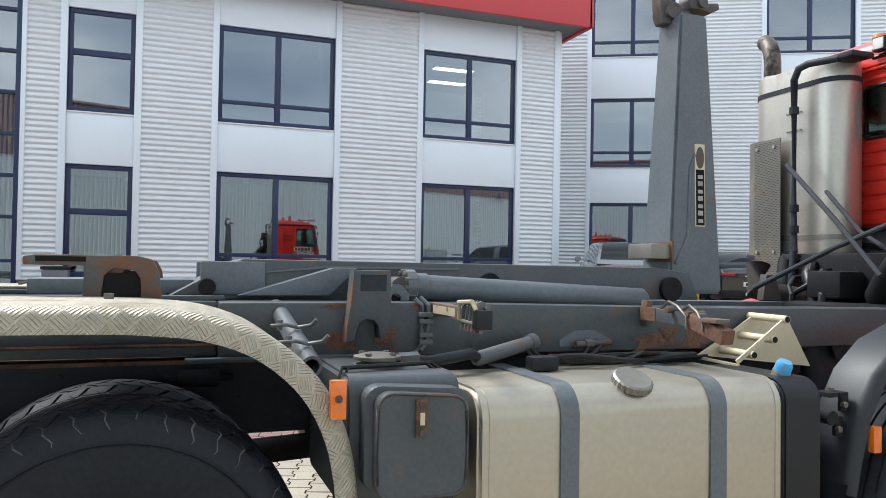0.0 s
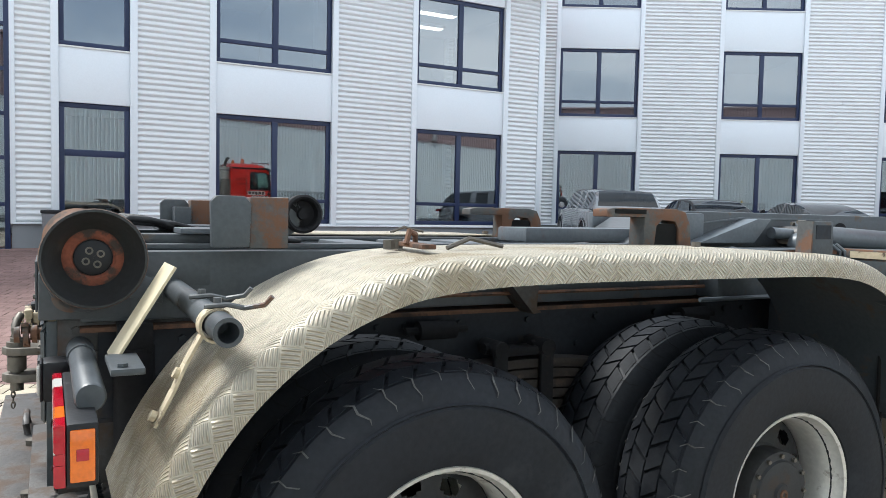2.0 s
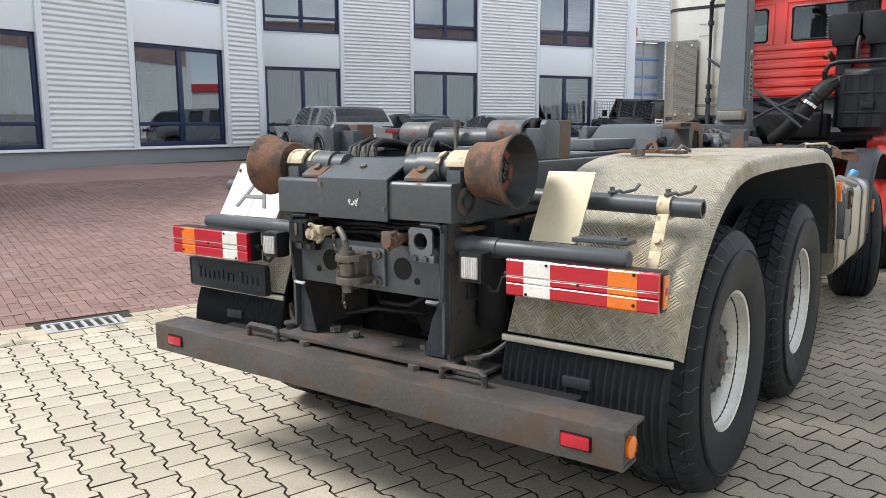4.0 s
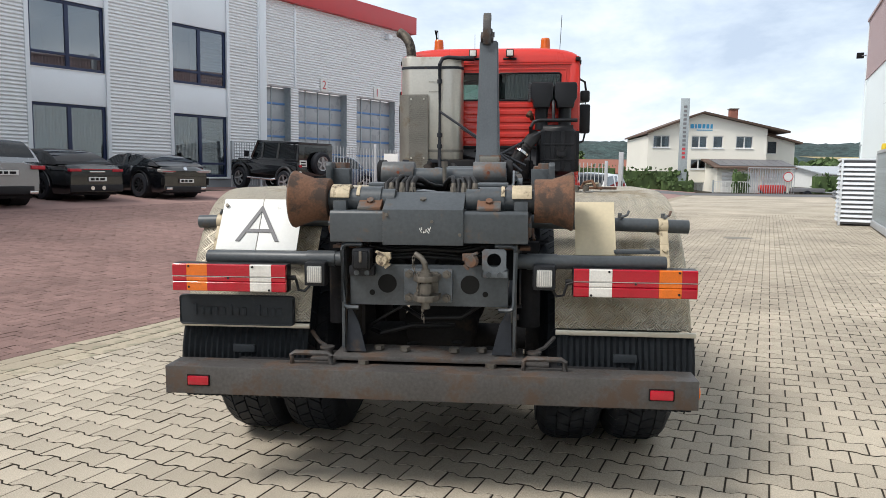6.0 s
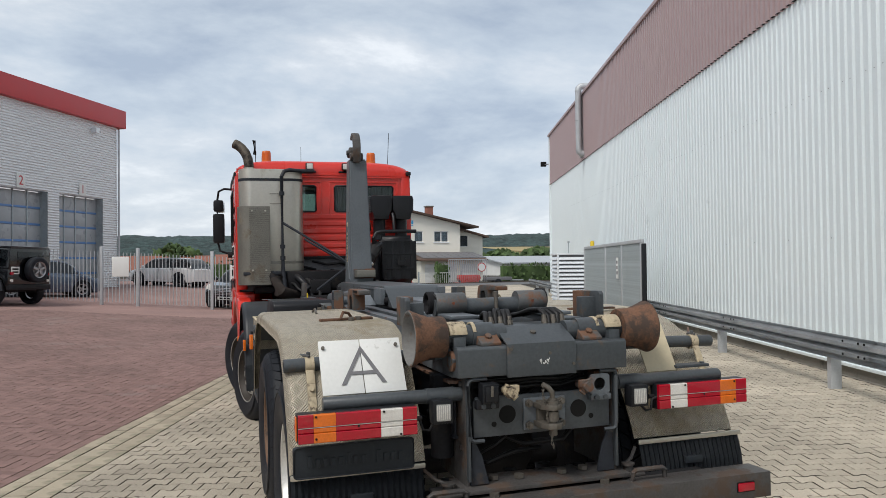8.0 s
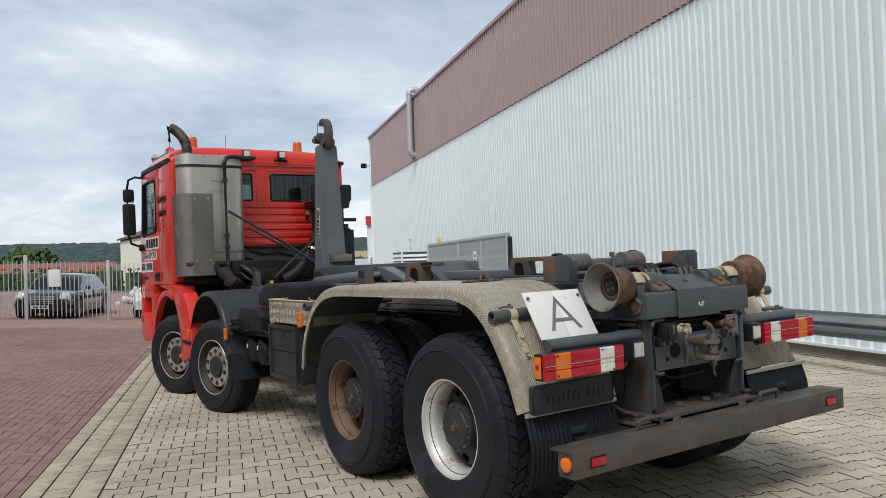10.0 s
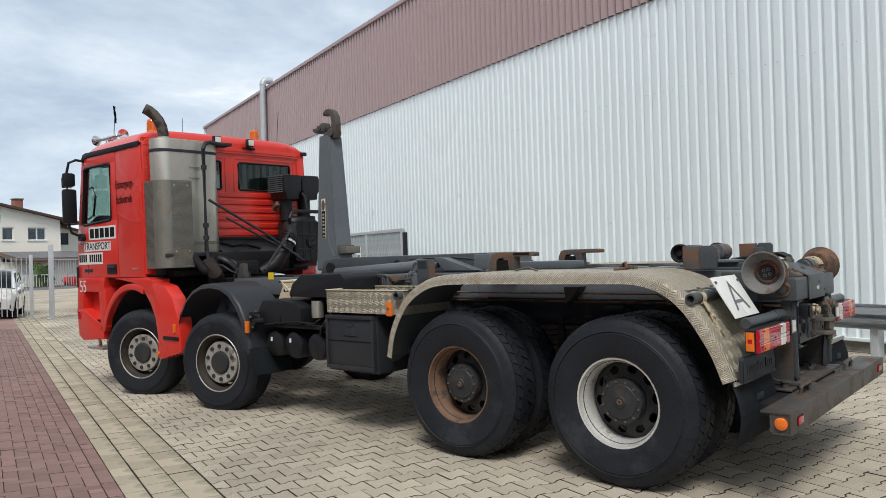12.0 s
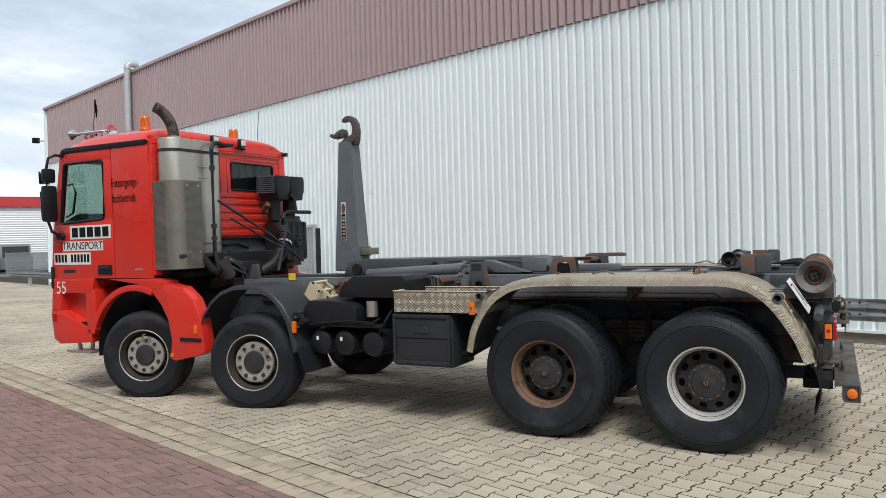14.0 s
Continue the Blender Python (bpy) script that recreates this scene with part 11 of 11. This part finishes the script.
for x in (0.0, -3.6):
    for y in (-1.0, 1.0):
        part("wheel", lathe(bmesh.new(), [(0.2, -0.14), (0.44, -0.14), (0.48, 0), (0.44, 0.14), (0.2, 0.14)], (x, y, 0.48), (0, 1, 0), 20, True), M_RUBBER, van)
ff = thing("far_fence", "grey bar fence along the far street", "fence", at=Matrix.Translation((51.8, -23.8, 0.0)) @ Matrix.Rotation(radians(-57), 4, "Z"))
for z in (0.15, 1.6):
    part("rail", box(bmesh.new(), 0, 9, -0.02, 0.02, z, z + 0.05), M_GATE, ff)
fb = bar_mesh("far_bar", 0.03, 0.03, 1.6, M_GATE)
for k in range(72):
    o = new("bar", fb)
    o.parent = ff
    o.matrix_basis = Matrix.Translation((k * 0.125, 0, 0.08))
mast = thing("wall_camera", "small dark camera on an arm at the hall's corner", "camera", at=H)
part("arm", cyl(bmesh.new(), (10.3, -0.1, 7.1), (11.1, 0.25, 7.15), 0.025, n=6), M_TRIMGREY, mast)
part("housing", box(bmesh.new(), 10.95, 11.2, 0.1, 0.4, 7.05, 7.3, 0.02), M_INKSHADE, mast)
pile = thing("rubble_heap", "heap of pale stones beside the parked cars", "stones", kind="stuff", at=Matrix.Translation((33.5, -1.2, 0.0)))
rnd = random.Random(12)
bm = bmesh.new()
for k in range(40):
    r = rnd.uniform(0.12, 0.3)
    q = abs(rnd.gauss(0, 0.55))
    a = rnd.uniform(0, 6.3)
    bmesh.ops.create_icosphere(bm, subdivisions=1, radius=r, matrix=Matrix.Translation((q * math.cos(a), q * math.sin(a) * 1.4, max(0.1, 0.75 - q * 0.7) * rnd.random() + r * 0.6)))
part("stones", bm, M_WHITE, pile, smooth=0)
for k, (x, y, h, r) in enumerate(((62, 15, 4.5, 2.2), (70, 22, 6, 3), (78, 30, 5.5, 3), (66, 27, 4.8, 2.4), (88, 20, 5, 3.0), (84, 40, 7, 4), (104, -50, 3.6, 2.6), (104, -40, 4.2, 3), (112, -50, 4.6, 3.2), (120, -40, 4.6, 3.6), (128, -58, 5, 4), (98, 8, 5, 3.0), (110, -4, 6, 3.4))):
    tree(x, y, -0.5, h, r, 50 + k, "bushy green garden tree")
far = lone("ripe_field", grid_mesh([[(x, y, z) for x in (0, 90)] for y, z in ((0, 0), (-60, 0), (-120, 0))]), M_FIELD, "ripe yellow grain field beyond the gardens", "field", kind="structure", at=Matrix.Translation((190, -100, 3.5)) @ Matrix.Rotation(radians(-3), 4, "Y"))

# ---- small things at the office ----
bin_ = thing("waste_bin", "dark grey square waste bin at the office wall", "bin", at=upright(-1.9, 18.35, 0))
part("bin_body", prism(bmesh.new(), [(-0.22, 0.1), (0.22, 0.1), (0.26, 0.75), (-0.26, 0.75)], "y", -0.2, 0.2, 0.02), M_TRIMGREY, bin_)
part("bin_lid", box(bmesh.new(), -0.28, 0.28, -0.22, 0.22, 0.752, 0.82, 0.02), M_PLASTIC, bin_)
for x in (-0.2, 0.2):
    part("leg", box(bmesh.new(), x - 0.03, x + 0.03, -0.16, 0.16, 0.0, 0.1), M_PLASTIC, bin_)


def pot_plant(x, y, z, seed, h):
    ob = thing("potted_plant", "small green plant in a pale pot on the office sill", "plant", "potted plants", at=Matrix.Translation((x, y, z)))
    part("pot", lathe(bmesh.new(), [(0, 0), (0.07, 0), (0.09, 0.14), (0.08, 0.14), (0.07, 0.1), (0, 0.1)], (0, 0, 0), (0, 0, 1), 16), M_WHITE, ob)
    rnd = random.Random(seed)
    for k in range(14):
        a, t = rnd.uniform(0, 6.3), rnd.uniform(0.3, 1.0)
        d = Vector((math.cos(a), math.sin(a) * 0.6, 0))
        q = d.cross(Vector((0, 0, 1))) * 0.018
        p0, p1, p2 = Vector((0, 0, 0.1)), d * 0.07 * t + Vector((0, 0, 0.1 + h * 0.6)), d * 0.2 * t + Vector((0, 0, 0.1 + h * (0.5 + 0.5 * t)))
        bm = bmesh.new()
        v = [bm.verts.new(p) for p in (p0, p1 - q, p1 + q, p2)]
        bm.faces.new((v[0], v[1], v[2]))
        bm.faces.new((v[1], v[3], v[2]))
        part("leaf", bm, M_BUSH, ob, smooth=0)


for x, z, h in ((3.4, 1.2, 0.3), (1.85, 1.2, 0.22), (2.6, 1.2, 0.25), (7.2, 1.2, 0.28), (-0.8, 1.2, 0.35)):
    pot_plant(x, 19.25, z, int(x * 10) + 40, h)

# ---- paving stones ----


def stone_mesh(name, outline, turned, mat):
    bm = bmesh.new()
    ring = [(-q, p) for p, q in outline] if turned else outline
    lay = [[bm.verts.new((p * (1 - i / 0.07), q * (1 - i / 0.07), z)) for p, q in ring] for i, z in ((0.0, -0.03), (0.0, -0.0022), (0.0025, 0.0))]
    for a, b in zip(lay, lay[1:]):
        for k in range(len(a)):
            j = (k + 1) % len(a)
            bm.faces.new((a[k], a[j], b[j], b[k]))
    bm.faces.new(lay[2])
    me = mesh_of(name, bm, mat, 0)
    me.materials.append(M_JOINT)
    for f in me.polygons:
        f.material_index = 1 if f.index < len(ring) else 0
    return me


def lay_stones(parent, cells, meshes, name, seed):
    rnd = random.Random(seed)
    for u, v, t in cells:
        ob = new(name, meshes[1 if t else 0])
        ob.parent = parent
        ob.matrix_basis = Matrix.Translation((u, v, lie(v) + rnd.uniform(-0.0018, 0.0018))) @ Euler((rnd.uniform(-0.012, 0.012) + (0.012 * -1 if v < EDGE else 0.055), rnd.uniform(-0.012, 0.012), 0)).to_matrix().to_4x4()


yard = thing("pavement_beige", "beige interlocking concrete pavers with dark joints", "paving", kind="structure", at=SITE_M)
yard_red = thing("pavement_red", "red herringbone concrete pavers with dark joints", "paving", kind="structure", at=SITE_M)
border = thing("pavement_border", "weathered concrete border slabs between red and beige paving", "paving", kind="structure", at=SITE_M)


def split(cells, inside):
    one = [c for c in cells if inside(c)][:300]
    chosen = set(one)
    return one, [c for c in cells if c not in chosen]


def in_drain(c):
    return abs(c[0] - DU) < 0.36 and abs(c[1] - DV) < 0.26


DU, DV = (-1.27 * UX + 7.69 * UY), (1.27 * UY + 7.69 * UX)
beige_cells = [c for c in beige_cells if not in_drain(c)]
red_cells = [c for c in red_cells if not in_drain(c)]
b_one, b_rest = split(beige_cells, lambda c: -5.0 < c[0] < -1.8 and 3.4 < c[1] < 6.4)
r_one, r_rest = split(red_cells, lambda c: -0.5 < c[0] < 3.2 and EDGE < c[1] < EDGE + 1.7)
lay_stones(yard, b_one, (stone_mesh("paver", S_STONE, False, M_BEIGE),) * 2, "paver", 1)
lay_stones(yard_red, r_one, (stone_mesh("paver", BRICK, False, M_RED), stone_mesh("paver", BRICK, True, M_RED)), "paver", 2)
ob = pavers("paver_field", b_rest, S_STONE, 0.0, M_BEIGE, "beige interlocking concrete pavers")
ob.parent, ob.matrix_basis = yard, Matrix.Identity(4)
del ob["category"]
ob = pavers("paver_field", r_rest, BRICK, 0.0, M_RED, "red herringbone concrete pavers")
ob.parent, ob.matrix_basis = yard_red, Matrix.Identity(4)
del ob["category"]
HALF = [(-0.047, -0.047), (0.047, -0.047), (0.047, 0.047), (-0.047, 0.047)]
ob = pavers("half_pavers", half_cells, HALF, 0.0, M_RED, "cut red pavers along the border")
ob.parent, ob.matrix_basis = yard_red, Matrix.Identity(4)
del ob["category"]
ob = pavers("edge_pavers", [c for c in edge_cells if not in_drain(c)], B_HALF, 0.0, M_BEIGE, "half beige pavers along the border")
ob.parent, ob.matrix_basis = yard, Matrix.Identity(4)
del ob["category"]
SLAB = [(-0.119, -0.096), (0.119, -0.096), (0.119, 0.096), (-0.119, 0.096)]
SLIM = [(-0.119, -0.071), (0.119, -0.071), (0.119, 0.071), (-0.119, 0.071)]
rows = ((EDGE + 0.005 - 0.075, SLIM, 0.0), (EDGE - 0.25, SLAB, 0.11), (EDGE - 0.45, SLAB, 0.05))
for k, (v, shape, off) in enumerate(rows):
    cells = [(-9 + off + 0.246 * i, v + (0 if k else 0.0), False) for i in range(140)]
    cells = [c for c in cells if not in_drain(c)]
    one = [c for c in cells if -2 < c[0] < 8][:60]
    rest = [c for c in cells if c not in set(one)]
    lay_stones(border, one, (stone_mesh("slab", shape, False, M_SLAB),) * 2, "slab", 5 + k)
    ob = pavers("slab_row", rest, shape, 0.0, M_SLAB, "weathered border slabs")
    ob.parent, ob.matrix_basis = border, Matrix.Identity(4)
    del ob["category"]
flat("border_far", 25.2, 50, EDGE - 0.55, EDGE, M_SLAB, "weathered border slabs towards the street", 0.0)

# drain grate
bm = bmesh.new()
for a, b, c, d in ((-0.30, 0.30, -0.16, -0.13), (-0.30, 0.30, 0.13, 0.16), (-0.30, -0.27, -0.13, 0.13), (0.27, 0.30, -0.13, 0.13)):
    box(bm, a, b, c, d, -0.05, 0.008, 0.003)
for i in range(7):
    x = -0.225 + i * 0.075
    box(bm, x - 0.014, x + 0.014, -0.13, 0.13, -0.04, 0.004, 0.003)
grate = lone("drain_grate", bm, M_GALV, "grey cast iron drain grate set in the paving", "drain", at=SITE_M @ Matrix.Translation((DU, DV, lie(DV))))
# solid black block paints the darkness below the grate
part("drain_pit_shade", box(bmesh.new(), -0.29, 0.29, -0.15, 0.15, -0.5, -0.04), M_INKSHADE, grate)
for x, y in ((7.1, 14.6), (12.8, -2.0)):
    bm = lathe(bmesh.new(), [(0.0, 0.006), (0.30, 0.006), (0.31, 0.0), (0.36, 0.004), (0.37, -0.03)], (0, 0, 0), (0, 0, 1), 36)
    lone("manhole_cover", bm, M_CONC, "round grey manhole cover in the paving", "manhole", "manhole covers", at=Matrix.Translation((x, y, ground_z(x, y))))
